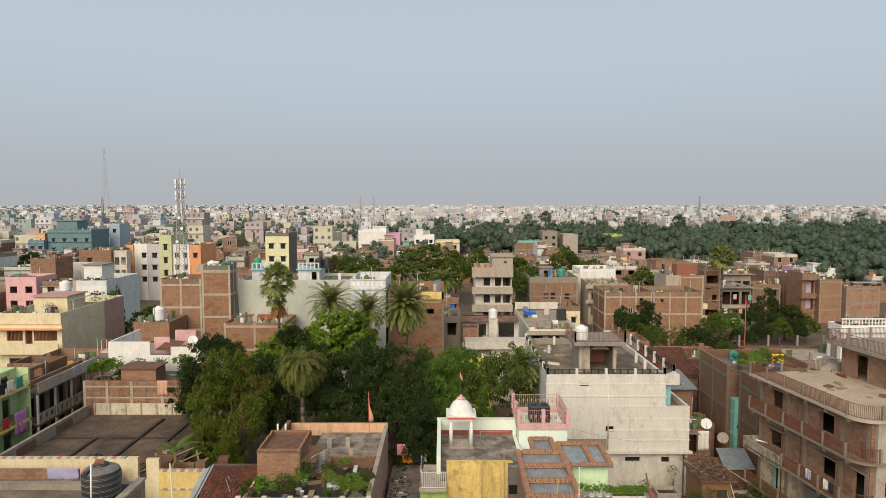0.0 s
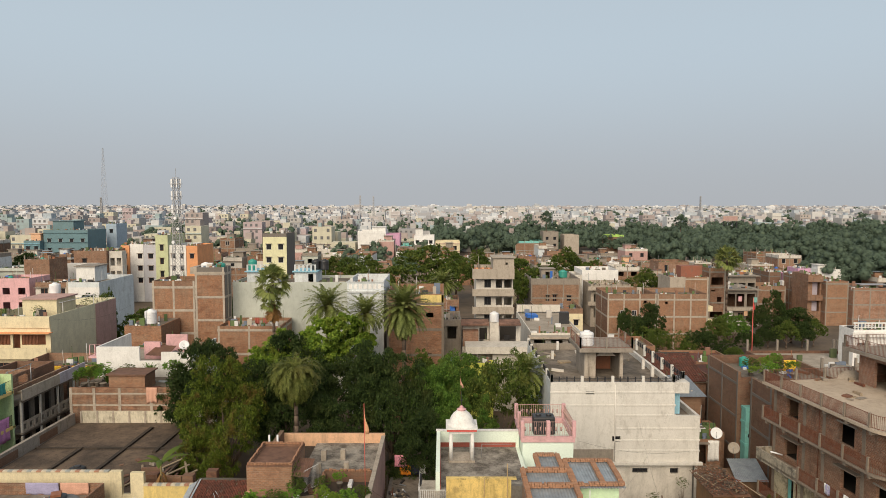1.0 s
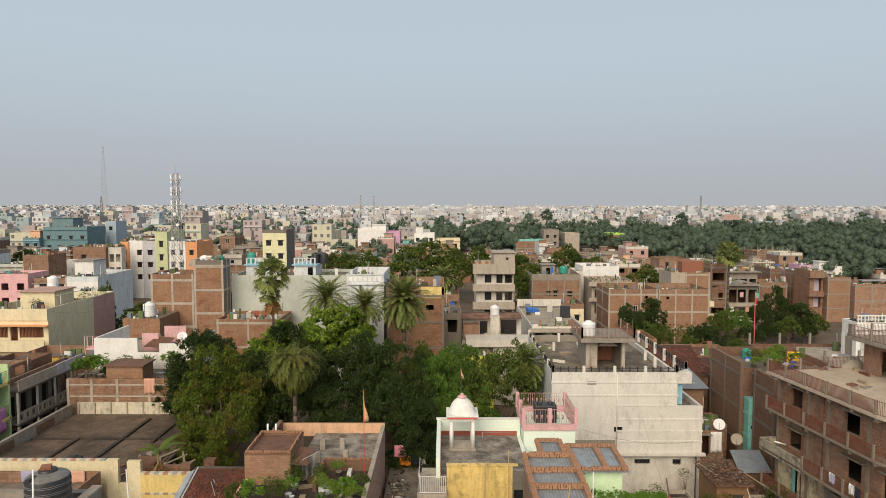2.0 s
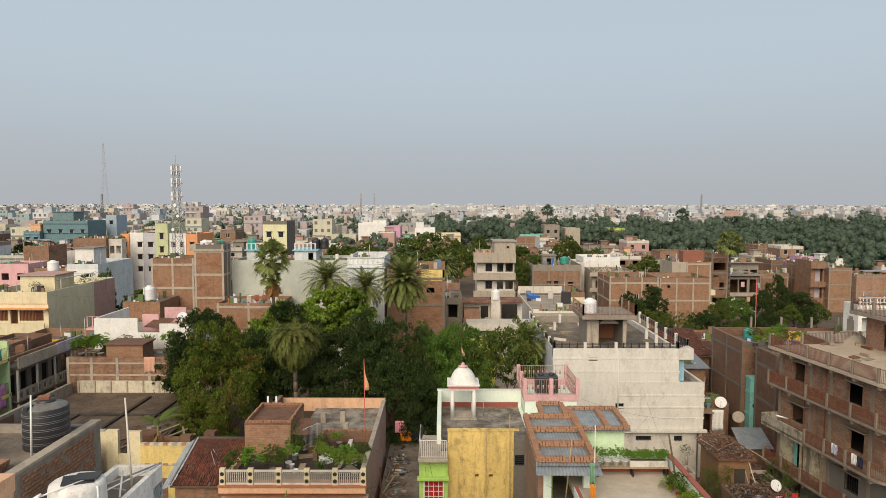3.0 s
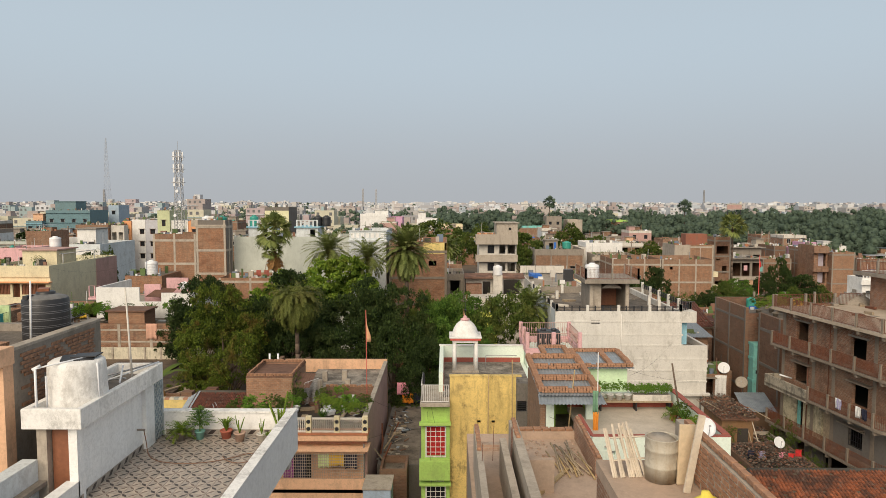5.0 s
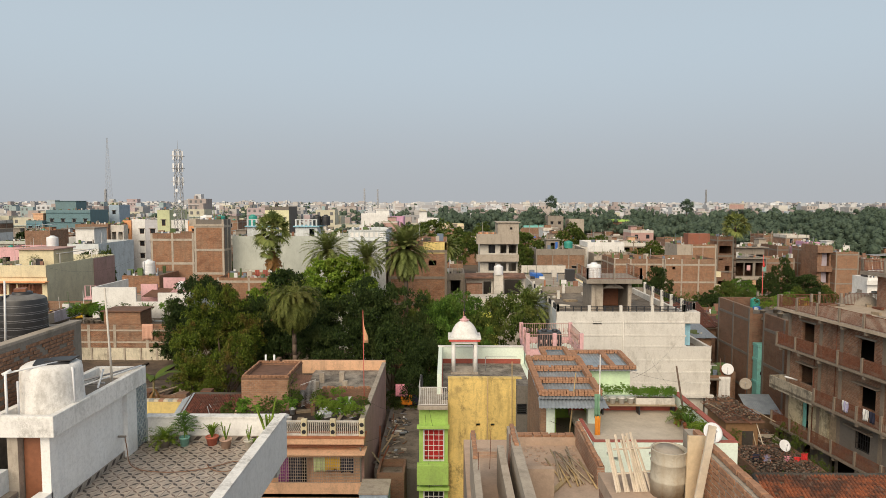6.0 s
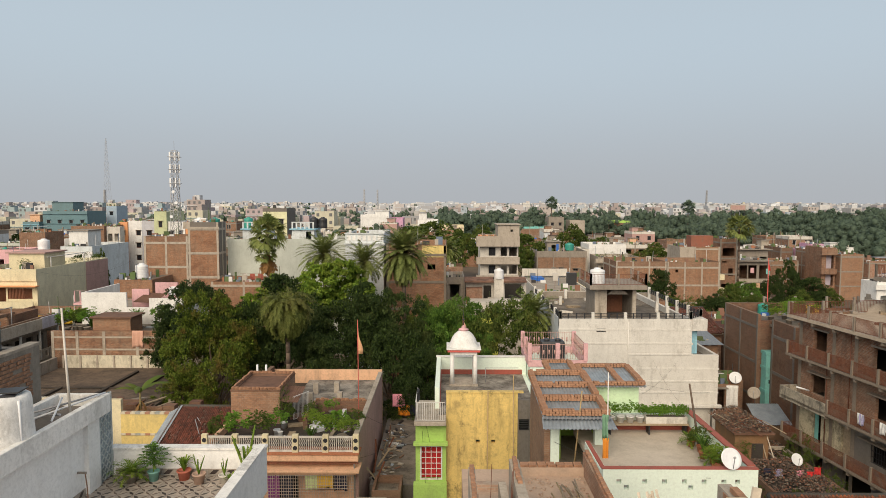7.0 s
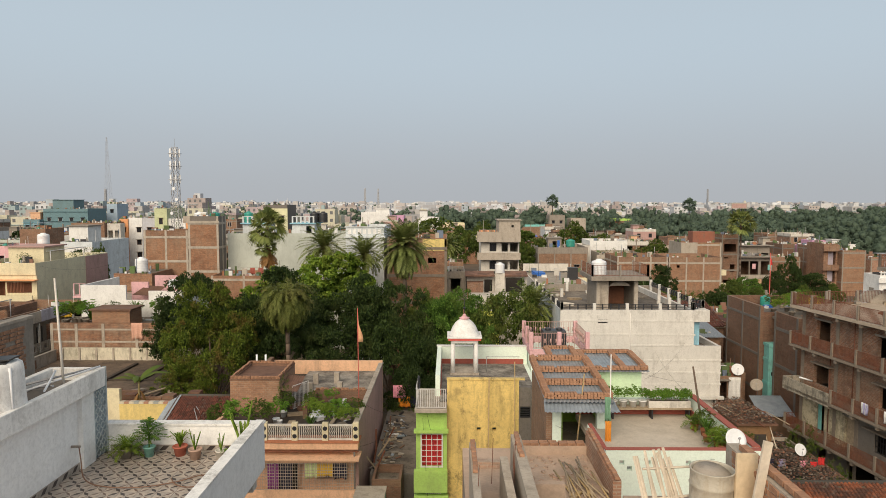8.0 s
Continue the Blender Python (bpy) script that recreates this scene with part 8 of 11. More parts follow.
def terrace_house():
    ob = thing("house", "white terrace house with a patterned tile roof and water tank block", "house", (-13, 12, -1))
    W = WHITE_OLD
    part("wall", inside(ob).box(-4.70, -4.5, 9.0, 22.3, 11.56, 12.84), WHITEWASH, ob, "white parapet wall with smooth top")
    part("beam", inside(ob).box(-5.7, -4.62, 21.6, 21.95, 11.2, 11.56), WHITE_OLD, ob)
    part("wall", inside(ob).box(-5.9, -5.7, 9.0, 22.0, -1, 11.85), WHITE_OLD, ob)
    part("wall", inside(ob).box(-8.55, -4.7, 22.08, 22.3, 11.3, 12.76), WHITEWASH, ob)
    part("wall", inside(ob).box(-13, -5.9, 22.0, 22.25, -1, 11.3), W, ob)
    m = inside(ob).box(-8.55, -4.47, 22.04, 22.34, 12.76, 12.81)
    part("coping", m, RIM_WASH, ob, "uneven grimy coping")
    part("coping", inside(ob).box(-4.73, -4.47, 9.0, 22.04, 12.84, 12.88), RIM_WASH, ob)
    part("floor", inside(ob).box(-8.6, -4.7, 9.0, 22.08, 11.85, 12.07), TILE_GREY, ob)
    part("wall", inside(ob).box(-9.8, -4.5, 8.8, 9.0, -1, 12.6), WHITE_OLD, ob)
    part("wall", inside(ob).box(-9.8, -9.6, 9.0, 22.0, -1, 11.0), WHITE_OLD, ob)
    # stair block with slab and tank
    part("wall", inside(ob).box(-8.75, -8.56, 17.9, 20.9, 12.07, 13.9), WHITEWASH, ob)
    part("wall", inside(ob).box(-8.8, -8.5, 9.0, 17.6, 11.0, 12.6), WHITEWASH, ob)
    part("pillar", inside(ob).box(-8.7, -8.5, 17.55, 17.85, 11.5, 13.9), WHITEWASH, ob)
    part("pillar", inside(ob).box(-8.7, -8.44, 20.9, 21.42, 12.07, 13.9), WHITEWASH, ob)
    part("door", inside(ob).box(-9.15, -8.7, 17.68, 17.74, 11.5, 13.85), DOOR_WOOD, ob, "brown wooden door")
    part("pillar", inside(ob).box(-9.4, -9.17, 17.5, 17.8, 11.5, 13.9), CONCRETE_PALE, ob)
    part("wall", inside(ob).box(-9.75, -9.4, 9.0, 17.5, 11.0, 13.15), WHITE_COOL, ob, "low grey-white stair wall")
    part("ledge", inside(ob).box(-9.4, -9.2, 9.0, 17.5, 12.55, 12.65), CONCRETE, ob)
    part("wall", inside(ob).box(-9.6, -8.7, 21.3, 21.5, 12.07, 13.9), W, ob)
    part("slab", ring(inside(ob), -9.65, -8.28, 17.35, 21.7, 13.9, 14.37, 0.15), RIM_WASH, ob, "grimy white roof rim", bevel=0.02)
    part("slab", inside(ob).box(-9.5, -8.42, 17.5, 21.6, 13.88, 14.08), CONCRETE_DARK, ob)
    # blue-grey steel gate with a pressed lattice at the far end of the wall
    g = part("gate", inside(ob).box(-8.52, -8.48, 21.44, 22.06, 12.1, 14.3), plain("blue_grey_gate_paint", (0.30, 0.36, 0.39), 0.55, 0.2, 0.4, 4.0), ob, "blue-grey metal gate with pressed lattice")
    m = inside(ob)
    for i in range(10):
        for j in range(3):
            y, z = 21.54 + 0.21 * j, 12.22 + 0.21 * i
            for q in (0.785, -0.785):
                m.box(-8.485, -8.465, y - 0.13, y + 0.13, z - 0.014, z + 0.014, 0, Euler((q, 0, 0)).to_matrix())
    for y in (21.45, 22.05):
        m.box(-8.49, -8.45, y - 0.025, y + 0.025, 12.1, 14.3)
    part("gate_lattice", m, plain("pale_gate_lattice", (0.50, 0.54, 0.55), 0.55, 0.1, 0.35), g)
    part("hose_outlet", inside(ob).tube((-8.58, 20.6, 12.75), (-8.35, 20.6, 12.75), 0.03, None, 8), CONCRETE, ob)
    # floor of square tiles with crossed dark petals
    tile_mesh = Mesh().box(-0.196, 0.196, -0.196, 0.196, 0, 0.012)
    s = 0.19
    for q in range(4):
        a = math.pi / 4 + q * math.pi / 2
        d = Vector((math.cos(a), math.sin(a), 0))
        n = Vector((-d.y, d.x, 0))
        p0, p1, p2, p3 = d * 0.01, d * s * 0.75 + n * (0.044 if q % 2 else 0.03), d * s * 1.42, d * s * 0.75 - n * (0.044 if q % 2 else 0.03)
        tile_mesh.put([(p.x, p.y, 0.014) for p in (p0, p3, p2, p1)], [(0, 1, 2, 3)], 1 if q % 2 else 2)
    for q in range(4):
        a = q * math.pi / 2
        d, n = Vector((math.cos(a), math.sin(a), 0)), Vector((-math.sin(a), math.cos(a), 0))
        tile_mesh.put([(0, 0, 0.013), tuple(d * 0.19 - n * 0.19 + Vector((0, 0, 0.013))), tuple(d * 0.19 + n * 0.19 + Vector((0, 0, 0.013)))], [(0, 1, 2)], 3 if q % 2 else 4)
    tm = tile_mesh.data("tile", [TILE_GREY, TILE_DARK, plain("brown_tile_inlay", (0.15, 0.10, 0.078), 0.45), TILE_PALE, plain("warm_stone_tile", (0.46, 0.395, 0.33), 0.5, 0, 0.25, 9.0)])
    inv = ob.matrix_basis.inverted()
    for i in range(10):
        for j in range(25):
            t = new("tile", tm)
            t.parent = ob
            t.matrix_basis = inv @ pose(-8.36 + 0.4 * i, 21.86 - 0.4 * j, 12.072, 0, 0, 90 * ((i + j) % 2))
    sk = Mesh().box(-0.196, 0.196, 0, 0.012, 0, 0.16)
    sk.put([(-0.15, -0.003, 0.02), (0.0, -0.003, 0.02), (0.12, -0.003, 0.14), (-0.03, -0.003, 0.14)], [(0, 1, 2, 3)], 1)
    sm = sk.data("skirting_tile", [TILE_PALE, TILE_DARK])
    for i in range(9):
        t = new("skirting_tile", sm)
        t.parent = ob
        t.matrix_basis = inv @ pose(-8.2 + 0.4 * i, 22.064, 12.09)
    for j in range(24):
        t = new("skirting_tile", sm)
        t.parent = ob
        t.matrix_basis = inv @ pose(-8.54 if j < 8 else -8.47, 20.7 - 0.4 * j, 12.09, 0, 0, 90)
    return ob


terrace_house()


def cement_tank():
    ob = thing("water_tank", "squat white cement water tank with grimy streaks", "water tank", (-9.0, 18.55, 14.1))
    prof = [(0.0, 0.0), (0.7, 0.0), (0.71, 0.06), (0.685, 0.1), (0.66, 0.5), (0.64, 1.0), (0.62, 1.1), (0.55, 1.15), (0.0, 1.17)]
    part("body", Mesh().lathe(0, 0, prof, 36), plaster("grimy_whitewash", (0.88, 0.87, 0.85), 0.42, (0.26, 0.23, 0.20), 0.05, 0.85, 0.0, 0.35), ob)
    m = Mesh()
    m.box(-0.3, 0.42, -0.3, 0.22, 1.17, 1.2, 0, Euler((0.05, 0.03, 0.4)).to_matrix()).box(-0.1, 0.5, -0.12, 0.3, 1.2, 1.23, 0, Euler((0.0, -0.04, 0.1)).to_matrix())
    part("lid", m, BLACK_PLASTIC, ob, "torn dark sheet as a lid")
    part("strip", Mesh().tube((0.63, -0.2, 0.0), (0.6, -0.2, 1.1), 0.03, None, 6), WHITE_PLASTIC, ob)


cement_tank()
_p = thing("water_pipe", "white plastic pipe with elbow rising from the slab", "pipe", (-9.4, 17.55, 14.1))
part("riser", Mesh().tube((0, 0, 0), (0, 0, 1.15), 0.028, None, 8).tube((0.06, 0.3, 0), (0.06, 0.3, 0.9), 0.024, None, 8), WHITE_PLASTIC, _p)
part("elbow", Mesh().tube((-0.07, 0, 1.12), (0.07, 0.1, 1.2), 0.036, None, 8).tube((0, 0.02, 1.15), (0.75, 1.1, 1.2), 0.022, None, 8), WHITE_PLASTIC, _p)
_p = thing("pipe_bundle", "grey plastic pipes lying across the roof trough", "pipe", (-8.9, 20.4, 14.1))
for _i, (_a, _b) in enumerate((((-0.5, -0.6, 0.1), (0.6, 1.1, 0.34)), ((-0.55, -0.2, 0.2), (0.5, 1.2, 0.3)), ((0.45, -0.9, 0.3), (-0.2, 0.6, 0.35)), ((-0.5, 0.2, 0.05), (0.4, -0.5, 0.3)))):
    part("pipe", Mesh().tube(_a, _b, 0.025, None, 8), STEEL if _i % 2 else WHITE_PLASTIC, _p)
bamboo_pole(-8.55, 20.4, 14.1, 16.75, (-0.12, 0), 0.032, "white painted wooden pole on the roof trough", WHITE_OLD)
potted(-7.78, 21.6, 12.085, "fern", "feathery palm in a grey cement pot on the terrace", CONCRETE, 0.16, 0.26, 0.78, 0)
potted(-7.25, 21.72, 12.085, "conifer", "tiered araucaria in a turquoise pot on the terrace", plain("turquoise_pot_paint", (0.22, 0.46, 0.40), 0.7, 0, 0.3), 0.14, 0.26, 0.92, 20)
potted(-6.5, 21.8, 12.085, "aloe", "spiky aloe in a red clay pot on the terrace", plain("red_clay", (0.48, 0.14, 0.09), 0.8), 0.17, 0.25, 0.75, 0)
potted(-6.03, 21.57, 12.085, "stalks", "forked succulent in a pale clay pot on the terrace", plain("dusty_clay", (0.46, 0.31, 0.24), 0.85), 0.16, 0.26, 0.62, 40)
potted(-5.39, 21.6, 12.085, "stalks", "pale cactus stalks in a white pot on the terrace", WHITE_OLD, 0.14, 0.22, 0.55, 80)
potted(-5.0, 21.0, 12.085, "aloe", "spiky plant in a white pot on the terrace", WHITE_OLD, 0.14, 0.22, 0.6, 10)
potted(-4.95, 21.85, 12.085, "stalks", "tall bare cactus in a pot at the terrace corner", WHITE_OLD, 0.14, 0.22, 1.25, 200)
_h = thing("hose", "brown rubber hose snaking over the terrace tiles", "hose", (-8.38, 20.6, 12.1))
_m = Mesh()
_key = [(0, 0, 0.65), (0.12, -0.15, 0.4), (0.3, -0.4, 0.1), (0.6, -0.6, 0.02), (1.0, -0.75, 0.02), (1.5, -0.8, 0.02), (2.0, -0.7, 0.02), (2.5, -0.45, 0.02), (2.9, -0.1, 0.02), (3.15, -0.2, 0.02), (3.15, -0.55, 0.02), (2.85, -0.75, 0.02), (2.5, -0.6, 0.02), (2.2, -0.2, 0.02), (1.8, 0.1, 0.02)]
_fine = []
for _i in range(1, len(_key) - 2):
    for _t in (0, 0.25, 0.5, 0.75):
        _q = [Vector(k) for k in _key[_i - 1:_i + 3]]
        _fine.append(0.5 * (2 * _q[1] + (_q[2] - _q[0]) * _t + (2 * _q[0] - 5 * _q[1] + 4 * _q[2] - _q[3]) * _t ** 2 + (3 * _q[1] - _q[0] - 3 * _q[2] + _q[3]) * _t ** 3))
for _a, _b in zip([Vector(_key[0])] + _fine, _fine):
    _m.tube(_a, _b, 0.014, None, 6, 0, False)
part("tube", _m, plain("brown_rubber", (0.20, 0.11, 0.07), 0.6), _h)


def west_neighbour():
    ob = thing("house", "house with a peach slab edge and raw brick side wall", "house", (-14, 17.5, -1))
    part("slab", inside(ob).box(-15.5, -10.05, 17.3, 17.85, 15.3, 15.72), PEACH, ob, bevel=0.02)
    part("roof", inside(ob).box(-15.4, -10.42, 17.85, 21.95, 15.1, 15.3), DECK, ob)
    part("pillar", inside(ob).box(-10.3, -10.1, 17.5, 17.85, 11.0, 15.3), PEACH, ob)
    part("shutter", inside(ob).box(-15.0, -10.3, 17.7, 17.8, 11.0, 15.3), BLACK_IRON, ob, "black roller shutter in shade")
    part("wall", inside(ob).box(-10.42, -10.2, 17.87, 21.95, 11.0, 15.56), CONCRETE, ob, "cement-rendered side wall with bare brick patches")
    part("wall", inside(ob).box(-15.5, -10.42, 21.7, 21.95, -1, 15.5), CONCRETE, ob)
    part("coping", inside(ob).box(-10.45, -10.17, 17.87, 21.95, 15.56, 15.63), CONCRETE_PALE, ob, "rough cement coping")
    part("wall", inside(ob).box(-15.5, -10.2, 9.0, 17.3, 9.0, 11.0), CONCRETE_PALE, ob)
    part("wall", inside(ob).box(-15.5, -10.2, 8.8, 9.0, -1, 11.0), CONCRETE, ob)
    part("wall", inside(ob).box(-15.5, -15.3, 9.0, 21.7, -1, 15.1), CONCRETE, ob)
    part("wall", inside(ob).box(-10.42, -10.2, 9.0, 21.95, -1, 9.0), CONCRETE, ob)
    rng = random.Random(3)
    inv = ob.matrix_basis.inverted()
    for k in range(15):
        y = 18.25 + 0.12 * (k % 2) + 0.25 * rng.randint(0, 2 if k < 9 else 0)
        while y < 21.5:
            run = rng.choice([0.5, 0.75, 1.0, 1.5])
            lay_bricks(ob, (-10.222, y, 13.95 + 0.1 * k), (-10.222, min(y + run, 21.6), 13.95 + 0.1 * k), 0, 1, rng, 0.012, inv, 0.25)
            y += run + rng.choice([0, 0, 0.25, 0.5])
    return ob


west_neighbour()


def large_tank(x, y, z):
    ob = thing("water_tank", "large black plastic water tank with pale ribs and a dusty top", "water tank", (x, y, z))
    part("barrel", Mesh().lathe(0, 0, [(0.0, 0.0), (0.57, 0.0), (0.585, 0.03), (0.58, 0.6), (0.575, 1.08), (0.555, 1.12)], 40), BLACK_PLASTIC, ob)
    part("top", Mesh().lathe(0, 0, [(0.555, 1.12), (0.52, 1.15), (0.34, 1.21), (0.0, 1.22)], 40), plain("dusty_black_plastic", (0.17, 0.165, 0.16), 0.7, 0, 0.35), ob, "dust-greyed tank top")
    for i in range(5):
        for d in (0.0, 0.045):
            zz = 0.18 + 0.19 * i + d
            # ribs a lighter grey than the barrel
            part("rib", Mesh().lathe(0, 0, [(0.578, zz - 0.008), (0.591, zz), (0.578, zz + 0.008)], 40), plain("grey_rib_edge", (0.16, 0.16, 0.17), 0.5), ob)
    part("hatch", Mesh().lathe(-0.05, 0.1, [(0.24, 1.18), (0.24, 1.27), (0.2, 1.29), (0.0, 1.3)], 24), BLACK_PLASTIC, ob)
    part("weight", Mesh().box(-0.22, 0.05, -0.05, 0.22, 1.29, 1.37, 0, Euler((0.05, 0, 0.4)).to_matrix()), DOOR_WOOD, ob, "brown board weighing down the hatch")
    part("strap", Mesh().box(-0.28, -0.16, -0.56, -0.26, 1.14, 1.24), BLACK_PLASTIC, ob)
    return ob


large_tank(-11.05, 20.75, 15.3)
_b = thing("brick_stack", "bundle of new bricks stacked on the roof", "bricks", (-11.2, 18.6, 15.3))
_r = random.Random(2)
for _k in range(3):
    for _i in range(5):
        _o = new("brick", BRICK_MESH)
        _o.parent = _b
        _o.location, _o.rotation_euler = (0.02 * _k, _i * 0.13, 0.078 * _k), (0, 0, _r.uniform(-0.06, 0.06))
bamboo_pole(-10.9, 19.8, 15.3, 17.0, (0.05, 0), 0.03, "thin white pipe beside the black tank", WHITE_PLASTIC)


DUST = roofing("brick_dusted_cement", (0.47, 0.34, 0.255), (0.37, 0.28, 0.215), 0.3, 0.8)
BRICK_DUSTY = brickwork("dusty_raw_brick", (0.56, 0.36, 0.26), (0.44, 0.27, 0.19), (0.52, 0.44, 0.36), 0.2)
LATH = plain("bleached_lath_wood", (0.58, 0.50, 0.40), 0.8, 0, 0.25)


def heap_of(m, x0, x1, y0, y1, z, n, seed):
    """Broken brick lying about."""
    rng = random.Random(seed)
    for _ in range(n):
        x, y, s = rng.uniform(x0, x1), rng.uniform(y0, y1), rng.uniform(0.015, 0.06)
        m.box(x - s, x + s, y - s * 0.7, y + s * 0.7, z - 0.01, z + s, 0, Euler((0, 0, rng.uniform(0, 3))).to_matrix())
    return m


def building_site():
    ob = thing("house", "half-built house with raw brick walls and cement render", "house", (0.8, 10, -1))
    part("floor", inside(ob).box(0.7, 4.5, 6.4, 24.4, 11.1, 11.3), DUST, ob, "dusty unfinished roof slab")
    part("wall", inside(ob).box(0.7, 4.5, 24.2, 24.42, -1, 11.1), BRICK_PALE, ob)
    part("wall", inside(ob).box(4.3, 4.5, 6.4, 24.2, -1, 11.1), BRICK_PALE, ob)
    part("wall", inside(ob).box(0.72, 4.5, 6.2, 6.4, -1, 11.3), BRICK_PALE, ob)
    part("wall", inside(ob).box(4.42, 4.62, 6.4, 15.0, 11.3, 13.85), BRICK_PALE, ob)
    part("wall", inside(ob).box(0.72, 0.9, 6.4, 24.2, -1, 11.1), CONCRETE, ob)

    def sloped(x0, x1, y0, y1, z, za, zb, mat, label):
        m = inside(ob)
        m.put([(x0, y0, z), (x1, y0, z), (x1, y1, z), (x0, y1, z), (x0, y0, za), (x1, y0, za), (x1, y1, zb), (x0, y1, zb)],
              [(3, 2, 1, 0), (4, 5, 6, 7), (0, 1, 5, 4), (1, 2, 6, 5), (2, 3, 7, 6), (3, 0, 4, 7)])
        return part("wall", m, mat, ob, label)

    sloped(0.80, 0.96, 9.5, 21.4, 11.3, 12.35, 12.6, CONCRETE_PALE, "cement-rendered low wall with brick top")
    sloped(1.52, 1.70, 9.5, 21.0, 11.3, 12.2, 12.4, CONCRETE_PALE, "cement-rendered low wall")
    sloped(1.86, 2.10, 9.5, 21.9, 11.3, 12.6, 12.62, CONCRETE_PALE, "cement-rendered low wall with brick top")
    sloped(4.22, 4.42, 20.9, 24.1, 11.3, 11.85, 11.95, BRICK_PALE, "low raw brick parapet")
    rng = random.Random(9)
    inv = ob.matrix_basis.inverted()
    for x, y0, y1, za, zb in ((0.88, 19.6, 21.4, 12.57, 12.6), (1.98, 20.4, 21.9, 12.61, 12.63), (4.32, 20.9, 24.1, 11.86, 11.96)):
        lay_bricks(ob, (x, y0, za), (x, y1, zb), 0.0, 1, rng, 0.012, inv)
    part("wall", inside(ob).box(2.1, 4.22, 23.92, 24.16, 11.3, 11.56), DUST, ob, "dusty low brick wall")
    part("wall", inside(ob).box(0.96, 1.86, 22.9, 23.12, 11.3, 11.5), BRICK_DUSTY, ob, "dusty low brick wall")
    for y in (23.98, 24.1):
        lay_bricks(ob, (2.1, y, 11.56), (4.2, y, 11.56), 0, 1, rng, 0.02, inv)
    part("wall", inside(ob).box(2.1, 2.9, 19.9, 20.1, 11.3, 12.2), DUST, ob, "short dusty brick return wall")
    tagged(part("rubble", heap_of(inside(ob), 2.3, 4.1, 21.6, 23.8, 11.3, 90, 5), BRICK_DUSTY, ob), kind="stuff")
    # upper landing in front with its long brick parapet
    part("landing", inside(ob).box(2.9, 4.62, 6.2, 15.2, 13.85, 14.1), DUST, ob, "dusty upper slab")
    part("wall", inside(ob).box(2.9, 3.1, 6.2, 15.1, 11.3, 13.85), BRICK_PALE, ob)
    part("wall", inside(ob).box(3.1, 4.62, 15.0, 15.2, 11.3, 13.85), BRICK_PALE, ob)
    part("parapet", inside(ob).box(4.40, 4.60, 6.2, 15.15, 14.1, 14.93), CONCRETE_PALE, ob, "raw brick parapet with wide mortar")
    lay_bricks(ob, (4.5, 9.0, 14.95), (4.5, 14.85, 14.95), 0, 1, rng, 0.01, inv)
    for k in range(8):
        lay_bricks(ob, (4.44, 9.5 + 0.13 * (k % 2), 14.13 + 0.1 * k), (4.44, 14.95, 14.13 + 0.1 * k), 0, 1, rng, 0.008, inv, 0.272)
    for x, y in ((1.75, 20.2), (1.8, 20.4), (1.3, 20.6), (0.9, 19.0)):
        part("rebar", inside(ob).tube((x, y, 11.9), (x + 0.03, y, 13.0), 0.008, None, 5), IRON, ob)
    return ob


building_site()


def drum():
    ob = thing("drum", "dented rusty steel drum, open on top", "drum", (3.88, 14.35, 14.05))
    m = Mesh().lathe(0, 0, [(0.0, 0.02), (0.285, 0.02), (0.29, 0.0), (0.29, 0.3), (0.302, 0.315), (0.29, 0.33), (0.29, 0.6), (0.302, 0.615), (0.29, 0.63), (0.29, 0.81), (0.3, 0.825), (0.28, 0.83), (0.275, 0.81), (0.272, 0.1), (0.0, 0.1)], 28)
    part("barrel", m, plaster("rust_stained_drum_paint", (0.50, 0.46, 0.38), 0.6, (0.26, 0.17, 0.08), 0.15, 0.6), ob)
    m = Mesh().lathe(0, 0, [(0.0, 0.0), (0.255, 0.0), (0.255, 0.012), (0.0, 0.014)], 24)
    t = Matrix.Translation((0.0, 0.015, 0.735)) @ Matrix.Rotation(radians(18), 4, "X")
    m.v = [tuple(t @ Vector(p)) for p in m.v]
    part("lid", m, CONCRETE_PALE, ob, "loose pale lid tipped into the drum")


drum()
_o = part("plank", Mesh().box(-0.065, 0.065, -0.02, 0.02, 0, 1.35), LATH, None, "", 0.006)
_o.matrix_basis = pose(4.12, 13.75, 14.1, -8, 16, 10)
tagged(_o, "wide weathered plank leaning by the drum", "plank")
_o = part("plank", Mesh().box(-0.16, 0.16, -0.02, 0.02, 0, 1.05), plain("new_plywood", (0.62, 0.49, 0.33), 0.7), None, "", 0.006)
_o.matrix_basis = pose(4.22, 14.1, 14.1, -6, 5, 12)
tagged(_o, "short pale plywood board leaning on the parapet", "plank")


def lattice():
    ob = thing("lattice_frame", "rough wooden lattice of thin laths leaning at the roof edge", "lattice", (3.45, 14.75, 14.1), 4)
    rng = random.Random(4)
    for i in range(12):
        x = -0.43 + 0.042 * i
        part("lath", Mesh().tube((x * 1.15 + 0.08 + rng.uniform(-0.04, 0.04), -0.35, 0.0), (x - 0.04 + rng.uniform(-0.05, 0.05), 0.08, 0.84 + rng.uniform(-0.16, 0.06)), 0.027, 0.021, 5), LATH, ob)
    for t in (0.3, 0.72):
        part("rung", Mesh().tube((-0.42, -0.33 + 0.43 * t, t * 0.86), (0.42, -0.33 + 0.43 * t, t * 0.86 + rng.uniform(-0.03, 0.06)), 0.018, None, 5), LATH, ob)


